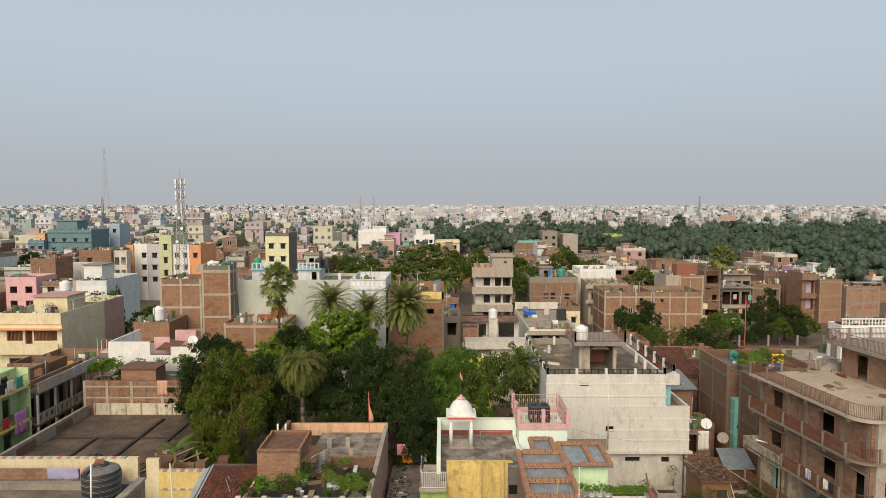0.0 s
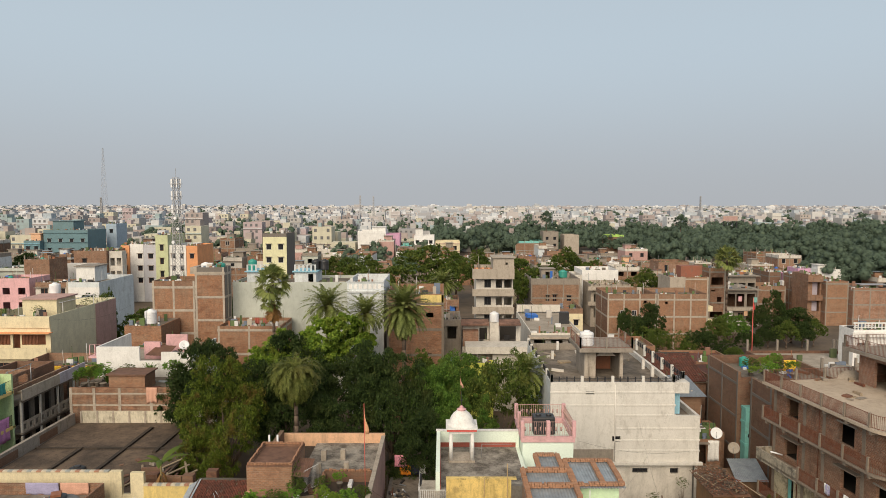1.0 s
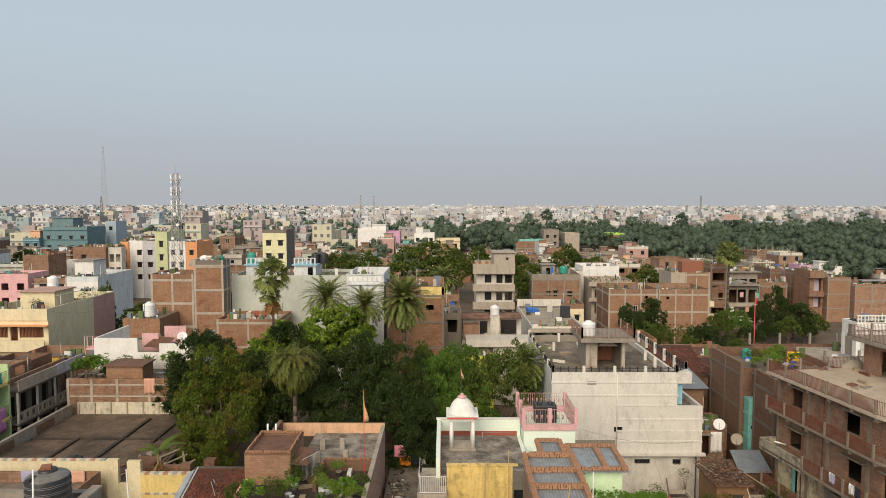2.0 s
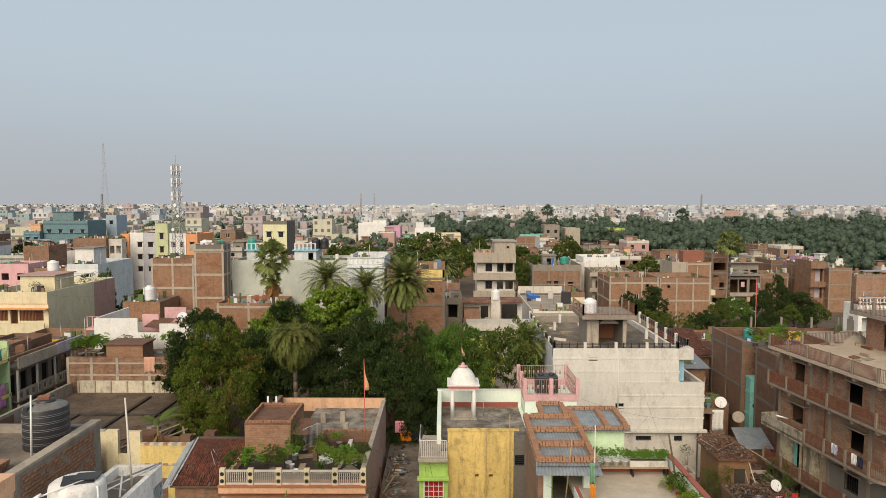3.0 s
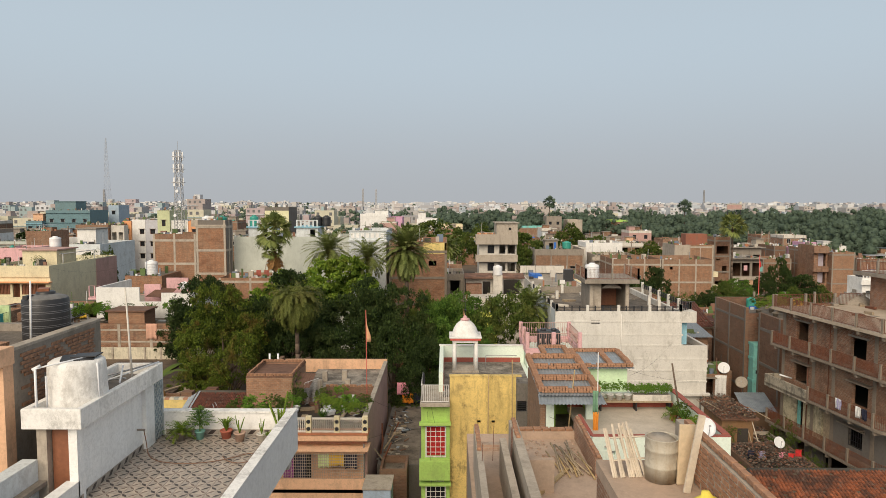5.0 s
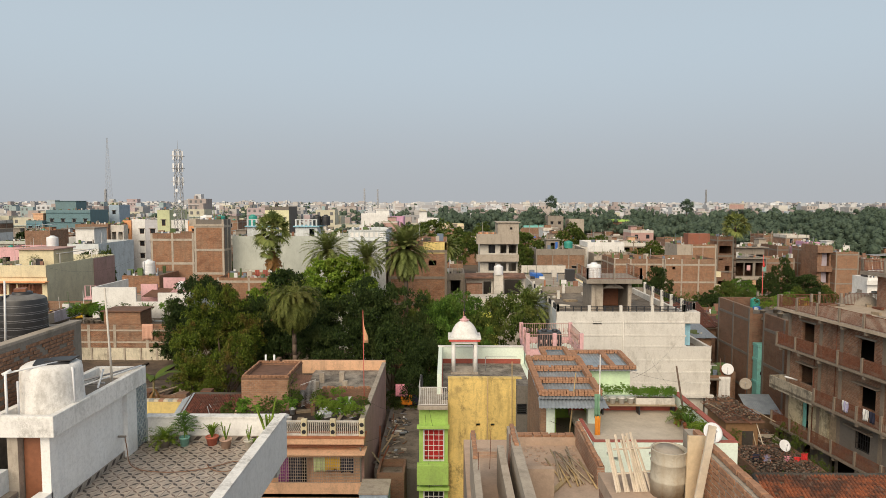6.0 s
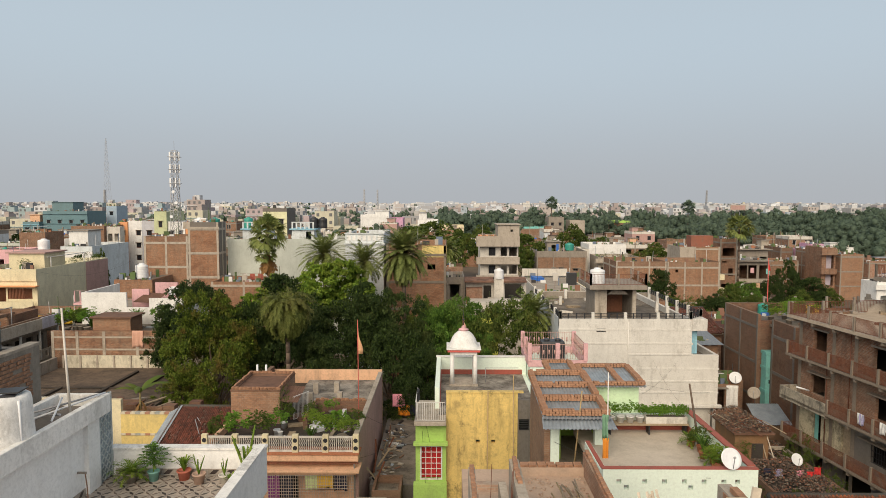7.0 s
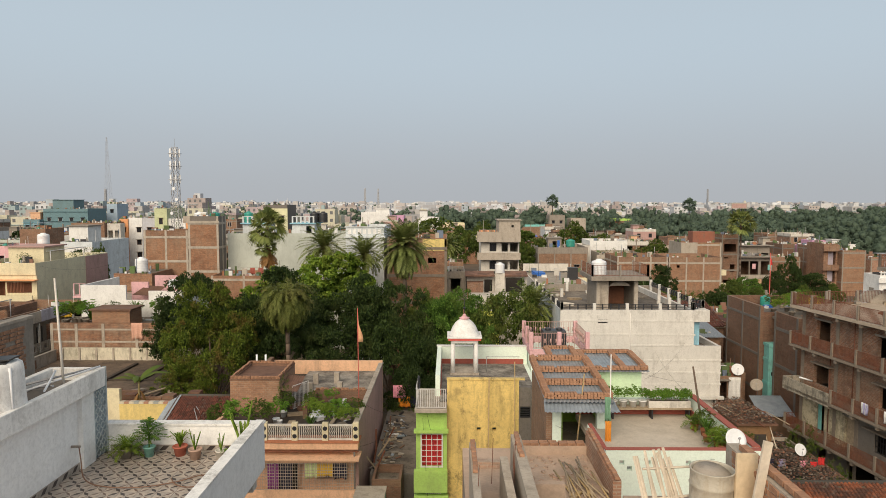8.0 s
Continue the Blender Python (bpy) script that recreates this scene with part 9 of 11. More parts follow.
lattice()
_b = thing("timber_pile", "heap of grey sticks and bamboo on the half-built roof", "timber", (3.6, 22.0, 11.3), 0)
_r = random.Random(6)
for _i in range(14):
    _x = -0.5 + 0.075 * _i
    part("stick", Mesh().tube((_x + _r.uniform(-0.1, 0.3), -1.0 + _r.uniform(-0.3, 0.3), 0.04), (_x * 0.8 + _r.uniform(-0.5, 0.2), 0.7 + _r.uniform(-0.6, 0.4), 0.2 + _r.uniform(0, 0.2)), 0.028, 0.022, 6), WOOD if _i % 3 else BAMBOO, _b)
_o = part("plank", Mesh().box(-0.06, 0.06, -1.2, 1.2, 0, 0.05), BAMBOO)
_o.matrix_basis = pose(2.9, 20.4, 11.32, 0, 0, -32)
tagged(_o, "bamboo pole lying on the dusty slab", "pole")
_m = Mesh().lathe(0, 0, [(0.0, 0.0), (0.2, 0.0), (0.24, 0.1), (0.2, 0.22), (0.08, 0.3), (0.05, 0.38), (0.0, 0.38)], 14)
_m.v = [(p[0] * 1.2 + 0.03 * math.sin(9 * p[2]), p[1] * 0.8, p[2]) for p in _m.v]
_o = part("sack", _m, dye("yellow_sack", (0.72, 0.60, 0.10)))
_o.matrix_basis = pose(4.15, 13.0, 14.1)
tagged(_o, "crumpled yellow plastic sack at the parapet", "sack")

# ---- the flat roofs and yards on the west side ----
CHECKS = [plain("check_white", (0.62, 0.55, 0.42), 0.5), plain("check_red", (0.42, 0.22, 0.14), 0.5), plain("check_blue", (0.36, 0.37, 0.34), 0.5)]


def check_border(parent, x0, x1, y0, y1, z, h=0.13, n=30):
    """A border of small coloured tiles along a wall top."""
    me = [Mesh().box(0, (x1 - x0) / n * 0.96, y0, y1, 0, h).data("border_tile", [c]) for c in CHECKS]
    inv = parent.matrix_basis.inverted()
    for i in range(n):
        o = new("border_tile", me[(0, 1, 0, 2)[i % 4]])
        o.parent = parent
        o.matrix_basis = inv @ pose(x0 + (x1 - x0) * i / n, 0, z)


def west_yard():
    ob = thing("house", "low house with a wide damp dark roof and cream parapet", "house", (-34.5, 46, -1))
    part("roof", inside(ob).box(-34.3, -21.0, 46.2, 63.0, 4.2, 4.4), YARD_DECK, ob, "wide soot-dark concrete roof")
    for x, y, l in ((-30.5, 49, 7.5), (-26.8, 51, 10.5), (-24.0, 55.5, 6.5)):
        part("roof_joint", inside(ob).box(x, x + 0.3, y, y + l, 4.4, 4.56), DECK_DARK, ob)
    part("roof_joint", inside(ob).box(-34.2, -21.2, 56.3, 56.55, 4.4, 4.5), DECK_DARK, ob)
    part("wall", inside(ob).box(-34.5, -22.6, 46.0, 46.2, -1, 6.75), CREAM, ob, "cream front parapet with mould stains")
    check_border(ob, -34.5, -22.7, 45.97, 46.22, 6.75, 0.1, 36)
    part("pier", inside(ob).box(-22.6, -21.8, 45.9, 46.2, -1, 6.85), CREAM, ob)
    part("pier", inside(ob).box(-21.2, -20.3, 45.9, 46.2, -1, 6.75), CREAM, ob)
    part("wall", inside(ob).box(-21.8, -21.2, 45.95, 46.15, -1, 5.2), CREAM, ob)
    part("wall", inside(ob).box(-20.3, -16.9, 45.85, 46.1, -1, 5.85), YELLOW, ob, "bright yellow yard wall")
    check_border(ob, -20.3, -16.9, 45.82, 46.12, 5.85, 0.13, 11)
    w = inside(ob)
    part("wall", w.box(-34.0, -21.5, 63.0, 63.2, -1, 5.5), plaster("mouldy_cream_wash", (0.66, 0.60, 0.47), 0.75), ob, "stained cream garden wall in panels")
    for i in range(9):
        part("pier", inside(ob).box(-34.0 + 1.5 * i, -33.85 + 1.5 * i, 62.92, 63.0, 4.4, 5.52), CONCRETE_PALE, ob)
    part("wall", inside(ob).box(-35.2, -24.6, 63.4, 63.65, -1, 7.65), BRICK_BROWN, ob, "raw brick wall with patched courses")
    m = inside(ob)
    for x in (-35.2, -33.0, -30.6, -27.6, -25.0):
        m.box(x, x + 0.25, 63.36, 63.4, 4.4, 7.6)
    for z in (5.9, 7.0):
        m.box(-35.2, -24.6, 63.37, 63.4, z, z + 0.15)
    part("concrete_frame", m, CONCRETE_PALE, ob)
    part("roof", inside(ob).box(-35.2, -24.6, 63.65, 68.5, 7.1, 7.3), DECK, ob)
    part("roof_room", ring(inside(ob), -31.6, -28.2, 63.7, 66.0, 7.3, 8.75, 0.2), BRICK, ob, "small raw brick roof hut")
    part("lid", inside(ob).box(-31.8, -28.0, 63.5, 66.2, 8.75, 8.87), TIN_RUST, ob)
    part("low_wall", inside(ob).box(-34.8, -34.5, 46.2, 63.0, 4.2, 5.35), plaster("mouldy_grey_render", (0.36, 0.32, 0.28), 0.8), ob, "mouldy grey side parapet")
    for y in (47.5, 52.0, 57.5):
        part("brick_patch", inside(ob).box(-34.52, -34.47, y, y + 2.6, 4.4, 5.1), BRICK_DARK, ob)
    check_border(ob, -20.3, -16.9, 45.80, 45.87, 4.5, 0.13, 11)
    part("doorway", inside(ob).box(-19.6, -18.5, 45.83, 45.86, 0.5, 3.6), BRICK_BROWN, ob, "bricked-up doorway")
    for x, y in ((-20.9, 47.6), (-18.3, 47.4), (-16.9, 48.2)):
        part("brick_pier", inside(ob).box(x, x + 0.75, y, y + 0.6, -1, 5.9), BRICK_DARK, ob)
    for i in range(12):
        part("board", inside(ob).box(-23.4 + 0.35 * i, -23.25 + 0.35 * i, 48.4 + (i * 1.7) % 3, 50.6 + (i * 2.3) % 4, 4.42 + 0.03 * (i % 3), 4.5 + 0.03 * (i % 3), 0, Euler((0.0, 0.05, 0.5 * math.sin(i * 2.1))).to_matrix()), WOOD if i % 3 else TIN_RUST, ob)
    part("wall", inside(ob).box(-34.5, -34.3, 46.2, 63.0, -1, 4.2), BRICK_BROWN, ob)
    part("stair_wall", inside(ob).box(-24.2, -23.9, 47.0, 50.0, 4.4, 5.3), BRICK_BROWN, ob)
    part("low_wall", inside(ob).box(-20.3, -18.6, 48.0, 48.25, -1, 5.6), BRICK, ob)
    part("low_wall", inside(ob).box(-22.0, -20.6, 49.2, 49.45, 4.4, 5.7), BRICK_DARK, ob)
    return ob


west_yard()
tank(-27.2, 50.2, 4.4, 0.6, 1.1, "black")
cloth("sheet", "salmon cloth drying over the brick wall", -27.9, -26.9, 63.33, 6.2, 7.68, C_SALMON, 4)


def white_pink_house():
    ob = thing("house", "white stepped house with pink roof rooms", "house", (-35.4, 68.8, -1))
    part("wall", inside(ob).box(-35.4, -31.0, 68.8, 69.0, -1, 10.35), WHITE, ob)
    part("wall", inside(ob).box(-31.0, -28.8, 68.8, 69.0, -1, 8.9), WHITE, ob)
    part("wall", inside(ob).box(-28.8, -25.6, 68.8, 69.0, -1, 9.8), WHITE, ob)
    part("wall", inside(ob).box(-25.8, -25.6, 69.0, 76, -1, 9.8), WHITE, ob)
    part("wall", inside(ob).box(-35.4, -35.2, 69.0, 76, -1, 10.35), WHITE, ob)
    part("wall", inside(ob).box(-35.2, -25.8, 75.8, 76, -1, 8.7), PINK_OLD, ob)
    part("roof", inside(ob).box(-35.2, -25.8, 69.0, 75.8, 8.4, 8.6), DECK_PALE, ob)
    part("roof_room", inside(ob).box(-31.5, -29.8, 71.0, 71.2, 8.6, 10.4), PINK, ob, "pink stair wall")
    part("roof_room", inside(ob).box(-29.8, -27.5, 72.5, 72.7, 8.6, 10.9), PINK, ob, "pink roof wall")
    part("porch_roof", corrugated(inside(ob), (-30.8, 69.6, 9.3), (-28.6, 69.6, 9.2), (-28.2, 71.4, 9.9), (-30.2, 71.4, 10.0)), TIN_RUST, ob)
    part("balcony", inside(ob).box(-36.6, -35.4, 69.5, 71.5, 9.0, 9.2), PINK, ob)
    part("railing_panel", bars(Mesh(), (-1.1, 0.8, 10.2), (0, 0.8, 10.2), 1.2, 0.5, 0.06), PINK, ob)
    return ob


white_pink_house()
tank(-28.0, 70.4, 8.6, 0.55, 1.0, "black")
dish(-26.6, 69.3, 9.8, 0.5, "white satellite dish on the white roof", 20)
tank(-36.5, 84.0, 10.0, 0.75, 1.8, "white")
_h = house("small red brick house carrying a white tank", -39.0, -34.5, 82.2, 88, 10.0, BRICK, parapet=0.02)
for _i, (_x, _p) in enumerate(((-34.4, "shrub_fresh"), (-33.4, "shrub"), (-32.6, "shrub_fresh"), (-33.9, "shrub_light"))):
    potted(_x, 64.6 + 0.5 * (_i % 2), 7.3, _p, "leafy shrub in a tub on the brick roof", CONCRETE, 0.3, 0.5, 1.7, _i * 33)


def balcony_flats():
    ob = thing("apartment_block", "grey old house with two long balconies and arched rails", "apartment block", (-37.7, 60.2, -1), 90)
    # local x runs along the street side, local y into the house
    L = 10.4
    w = Mesh()
    wall_x(w, 0, L, 0, 8.2, 1.2, 1.4, [(0.6 + 1.6 * i, 1.6 + 1.6 * i, z, z + 1.9) for i in range(6) for z in (2.5, 5.6)])
    part("wall", w, CONCRETE, ob)
    part("wall", Mesh().box(0, 0.2, 1.4, 9, 0, 8.2), BRICK_BROWN, ob)
    part("roof", Mesh().box(0, L, -0.1, 9, 8.2, 8.4), DECK, ob)
    part("back", Mesh().box(0.2, L, 8.8, 9, 0, 8.2), CONCRETE, ob)
    # near-black wall paints the shade deep inside the balconies
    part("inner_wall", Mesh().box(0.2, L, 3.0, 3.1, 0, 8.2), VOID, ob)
    for z, mat in ((2.2, WHITE_OLD), (5.4, CONCRETE_PALE)):
        part("balcony", Mesh().box(0, L, 0, 1.2, z - 0.15, z), CONCRETE, ob)
        for i in range(12):
            u = i * L / 12
            m = Mesh()
            wall_x(m, u + 0.06, u + L / 12 - 0.02, z, z + 0.95, 0.02, 0.1, [(u + 0.25, u + 0.7, z + 0.2, z + 0.72)])
            part("parapet_panel", m, mat, ob)
        for i in range(5):
            part("post", Mesh().box(i * 2.8, i * 2.8 + 0.16, 0.0, 0.16, z, z + 2.9), WHITE_OLD, ob)
    part("fascia", Mesh().box(5.8, L, -0.15, 0.0, 8.3, 9.35), plaster("lavender_paint", (0.46, 0.44, 0.52), 0.5), ob, "lavender painted roof parapet")
    part("fascia", Mesh().box(0, 5.8, -0.12, 0.0, 8.3, 9.3), CONCRETE_PALE, ob)
    _hut = Mesh()
    wall_x(_hut, 1.5, 6.0, 8.4, 9.9, 2.5, 2.7, [(2.0, 2.8, 8.4, 9.6), (3.6, 5.0, 8.8, 9.6)])
    part("roof_hut", _hut.box(1.5, 1.7, 2.7, 6.0, 8.4, 9.9).box(5.8, 6.0, 2.7, 6.0, 8.4, 9.7), BRICK_BROWN, ob, "roofless raw brick hut walls")
    part("hut_post", Mesh().tube((1.6, 2.2, 8.4), (1.6, 2.2, 10.6), 0.05, None, 6).tube((5.0, 2.2, 8.4), (5.0, 2.2, 10.5), 0.05, None, 6).tube((1.4, 2.2, 10.5), (5.2, 2.2, 10.45), 0.04, None, 6), STEEL, ob)
    part("inner_floor", Mesh().box(1.7, 5.8, 2.7, 6.0, 8.41, 8.45), YARD_DECK, ob)
    part("roof_hut", ring(Mesh(), 6.4, 10.2, 3.0, 7.0, 8.4, 9.5, 0.2), BRICK_DARK, ob, "sooty brick roof enclosure")
    part("low_wall", Mesh().box(0.2, 10.2, 1.6, 1.8, 8.4, 9.0), BRICK_BROWN, ob)
    return ob


balcony_flats()


def green_flats():
    ob = thing("apartment_block", "pale green block of flats with yellow balcony bands and laundry", "apartment block", (-37.9, 44.0, -1), 90)
    L = 15.5
    GREEN = plaster("pale_green_paint", (0.50, 0.66, 0.36), 0.35)
    w = Mesh()
    wall_x(w, 0, L, 0, 11.0, 1.1, 1.3, [(13.2, 14.3, z, z + 2.0) for z in (3.3, 6.5, 9.2 - 0.6)] + [(9.8, 11.0, z + 0.6, z + 1.8) for z in (3.3, 6.5)])
    part("wall", w, GREEN, ob)
    part("wall", Mesh().box(L - 0.2, L, 0.0, 9, 0, 11.0), GREEN, ob)
    part("wall", Mesh().box(0, 0.2, 1.3, 9, 0, 11.0), GREEN, ob)
    part("roof", Mesh().box(0.2, L, 1.3, 9, 10.3, 10.5), DECK, ob)
    # near-black wall, painted shade behind the balcony doors
    part("inner_wall", Mesh().box(0.2, L - 0.2, 3.0, 3.1, 0, 10.3), VOID, ob)
    for z in (3.2, 6.4, 9.5):
        part("balcony", Mesh().box(0, L + 0.1, 0, 1.1, z - 0.3, z), YELLOW, ob, "yellow balcony edge", 0.03)
        part("railing_panel", bars(Mesh(), (0.1, 0.06, z), (L, 0.06, z), 0.95, 0.14, 0.012), BLACK_IRON, ob)
    return ob


green_flats()
cloth("sheet", "pink and purple checked bedspread hung over a balcony", 0, 1.6, 0, 0, 2.1, dye("mauve_check_cloth", (0.50, 0.22, 0.45)), 2).matrix_basis = pose(-37.92, 57.2, 4.28, 0, 0, 90)
for _i, (_m, _y, _z) in enumerate(((C_NAVY, 55.2, 9.6), (C_WHITE, 56.4, 9.6), (C_PINK, 54.0, 2.6), (dye("teal_cloth", (0.05, 0.3, 0.28)), 57.6, 9.5), (C_MAUVE, 58.4, 3.2), (C_RED, 55.6, 6.5))):
    cloth("cloth", "washing hung on the flats balcony", 0, 0.9, 0, 0, 1.0, _m, _i).matrix_basis = pose(-37.92, _y, 8.47 if _z > 9 else 5.37 if _z > 6 else 2.17, 0, 0, 90)
# brick houses behind the balcony flats
house("low sooty brick house with a drying yard", -46.5, -36.4, 73.0, 79, 7.4, BRICK_BROWN, frame=CONCRETE, fronts=[(2.5, 1.0, 6.6, 1.4, "open")])
house("low brick house patched with cement", -36.2, -29, 77.5, 81.5, 8.0, BRICK_BROWN, parapet=0.3)
for _i, _x in enumerate((-42.2, -41.2, -40.2, -39.4)):
    cloth("cloth", "mustard and dark washing on a roof line", _x, _x + 0.85, 72.7, 6.5, 7.4, (C_MUSTARD, C_NAVY, C_MUSTARD, C_MUSTARD)[_i], _i)
# nearer low roof with a brick edge
_h = house("low house with a pale cracked roof and brick edge", -36, -22.5, 33.5, 45.0, 6.45, BRICK_BROWN, parapet=0.7, roof=DECK)
cloth("bedspread", "mauve patterned bedspread drying on the brick edge", -27.6, -25.4, 44.75, 5.74, 6.55, C_MAUVE, 1)
cloth("bedspread", "rust patterned bedspread drying on the brick edge", -25.3, -23.4, 44.75, 5.74, 6.55, C_SALMON, 2)
house("plain cement house between the yards", -21.8, -13.4, 27.0, 41.5, 3.6, CONCRETE, parapet=0.5, roof=DECK)

TILE_RED = clay("dark_clay_roof_tile", (0.19, 0.062, 0.04), (0.05, 0.026, 0.02), 0.6)
TILE_ORANGE = clay("part_blackened_clay_tile", (0.36, 0.11, 0.045), (0.055, 0.03, 0.022), 0.9)
MOSS_BLACK = plaster("black_mossy_mortar", (0.045, 0.04, 0.035), 0.5)


def pan_tile(mat):
    m = Mesh()
    vs, n = [], 5
    for j, (y, r) in enumerate(((0.0, 0.095), (0.30, 0.08))):
        for i in range(n + 1):
            t = math.pi * i / n
            vs.append((-r * math.cos(t), y, r * math.sin(t) * 1.1 + 0.016 * (1 - j)))
    m.put(vs, [(i, i + 1, n + 2 + i, n + 1 + i) for i in range(n)], 0, True)
    m.put([vs[i] for i in range(n + 1)], [tuple(reversed(range(n + 1)))])
    return m.data("roof_tile", [mat])


def tile_roof(label, a, b, c, d, wall, mat, base=GROUND, seed=1, cols=None, ridge=True, joined=False):
    """A house under one slope of half-round tiles: a, b the eave's ends, d, c the ridge's."""
    ob = thing("house", label, "house", (a[0], a[1], base))
    rng = random.Random(seed)
    inv = ob.matrix_basis.inverted()
    A, B, C, D = (inv @ Vector(p) for p in (a, b, c, d))
    part("roof", Mesh().put([tuple(A), tuple(B), tuple(C), tuple(D)] + [tuple(p - Vector((0, 0, 0.12))) for p in (A, B, C, D)], [(0, 1, 2, 3), (7, 6, 5, 4), (0, 4, 5, 1), (1, 5, 6, 2), (2, 6, 7, 3), (3, 7, 4, 0)]), DIRT, ob)
    part("wall", Mesh().put([(A.x + 0.2, A.y + 0.3, 0), (B.x - 0.2, B.y + 0.3, 0), (C.x - 0.2, C.y - 0.1, 0), (D.x + 0.2, D.y - 0.1, 0), (A.x + 0.2, A.y + 0.3, A.z - 0.13), (B.x - 0.2, B.y + 0.3, B.z - 0.13), (C.x - 0.2, C.y - 0.1, C.z - 0.2), (D.x + 0.2, D.y - 0.1, D.z - 0.2)],
         [(0, 1, 5, 4), (1, 2, 6, 5), (2, 3, 7, 6), (3, 0, 4, 7)]), wall, ob)
    me = pan_tile(mat)
    far, tv, tf = Mesh(), [tuple(q.co) for q in me.vertices], [tuple(q.vertices) for q in me.polygons]
    nc = cols or max(3, int((B - A).length / 0.2))
    nr = max(2, int((D - A).length / 0.25))
    up = (B - A).cross(D - A).normalized()
    lone = 0
    for j in range(nr):
        for i in range(nc):
            if rng.random() < 0.05:
                continue
            u, v = (i + 0.5) / nc, j / nr
            p = A.lerp(B, u).lerp(D.lerp(C, u), v) + up * 0.01
            e = (D.lerp(C, u) - A.lerp(B, u)).normalized()
            x = e.cross(up)
            m = Matrix((x, e, up)).transposed().to_4x4()
            k = (B - A).length / nc / 0.19
            lone += 1
            if joined or lone > 300:
                far.m = Matrix.Translation(p) @ m @ Matrix.Diagonal((k, max(1, (D - A).length / nr / 0.24), 1, 1))
                far.put(tv, tf, 0, True)
                continue
            o = new("roof_tile", me)
            o.parent = ob
            o.matrix_basis = Matrix.Translation(p) @ m @ pose(0, 0, 0, 0, 0, rng.gauss(0, 4)) @ pose(rng.uniform(-0.02, 0.02), 0, rng.uniform(-0.01, 0.025)) @ Matrix.Diagonal((k, max(1, (D - A).length / nr / 0.24), 1, 1))
    if far.v:
        tagged(part("roof_tiles", far, mat, ob), kind="stuff")
    if ridge:
        part("ridge", Mesh().tube(D, C, 0.13, None, 8).tube(A, D, 0.11, None, 8), MOSS_BLACK, ob, "black mossy ridge")
    return ob


tile_roof("old house under a dark red half-round tile roof", (-17.0, 42.6, 4.5), (-12.95, 42.6, 4.5), (-12.95, 45.4, 6.5), (-16.3, 45.4, 6.5), BRICK_BROWN, TILE_RED, seed=3, cols=33)
_o = part("tin_sheet", corrugated(Mesh(), (-17.5, 42.3, 4.3), (-16.8, 42.5, 4.6), (-16.1, 45.3, 6.65), (-16.9, 45.2, 6.2)), TIN)
tagged(_o, "bent grey tin sheet along the tiled gable", "tin sheet")
for _i, (_x, _y, _l, _t) in enumerate(((-15.6, 43.4, 2.2, 20), (-14.2, 43.2, 1.8, 35), (-13.8, 43.6, 1.9, 50))):
    _o = part("rod", Mesh().tube((0, 0, 0), (0, _l * 0.8, _l * 0.6), 0.025, None, 5), STEEL if _i else WOOD)
    _o.matrix_basis = pose(_x, _y, 4.95, 0, 0, _t)
    tagged(_o, "thin rod lying on the tiled roof", "rod")


def banana(x, y, z, label):
    """A banana plant: green blades above, withered brown ones hanging down the stem."""
    ob = thing("banana_plant", label, "banana plant", (x, y, z), 15)
    rng = random.Random(5)
    part("stem", Mesh().tube((0, 0, 0), (0.1, 0, 5.6), 0.16, 0.1, 9).tube((0.1, 0, 5.6), (0.12, 0, 8.0), 0.1, 0.06, 8), plain("banana_stem", (0.20, 0.16, 0.07), 0.8, 0, 0.4), ob)
    for i in range(15):
        dead = i > 4
        a, n = i * 2.4, 9
        L = rng.uniform(1.5, 2.6)
        v, f = [], []
        p = Vector((0.1, 0, 7.9 - (0.1 * i if dead else 0)))
        pitch = 0.9 if not dead else -0.5
        d = Vector((math.cos(a), math.sin(a), 0))
        sd = Vector((-d.y, d.x, 0))
        for k in range(n + 1):
            w = (0.26 if not dead else 0.14) * math.sin(math.pi * (0.08 + 0.9 * k / n)) * rng.uniform(0.7, 1.15)
            v += [tuple(p + sd * w + Vector((0, 0, -w * 0.5))), tuple(p), tuple(p - sd * w + Vector((0, 0, -w * 0.5)))]
            e = pitch - (1.5 if not dead else 3.2) * k / n
            e = max(e, -1.5)
            p = p + (d * math.cos(e) + Vector((0, 0, math.sin(e)))) * L / n
        for k in range(n):
            f += [(3 * k, 3 * k + 3, 3 * k + 4, 3 * k + 1), (3 * k + 1, 3 * k + 4, 3 * k + 5, 3 * k + 2)]
        part("withered_leaf" if dead else "leaf", Mesh().put(v, f, 0, True), LEAF_DRY if dead else LEAF_MID, ob)
    return ob


banana(-19.7, 47.0, -1, "banana plant with withered brown leaves hanging behind the yellow wall")


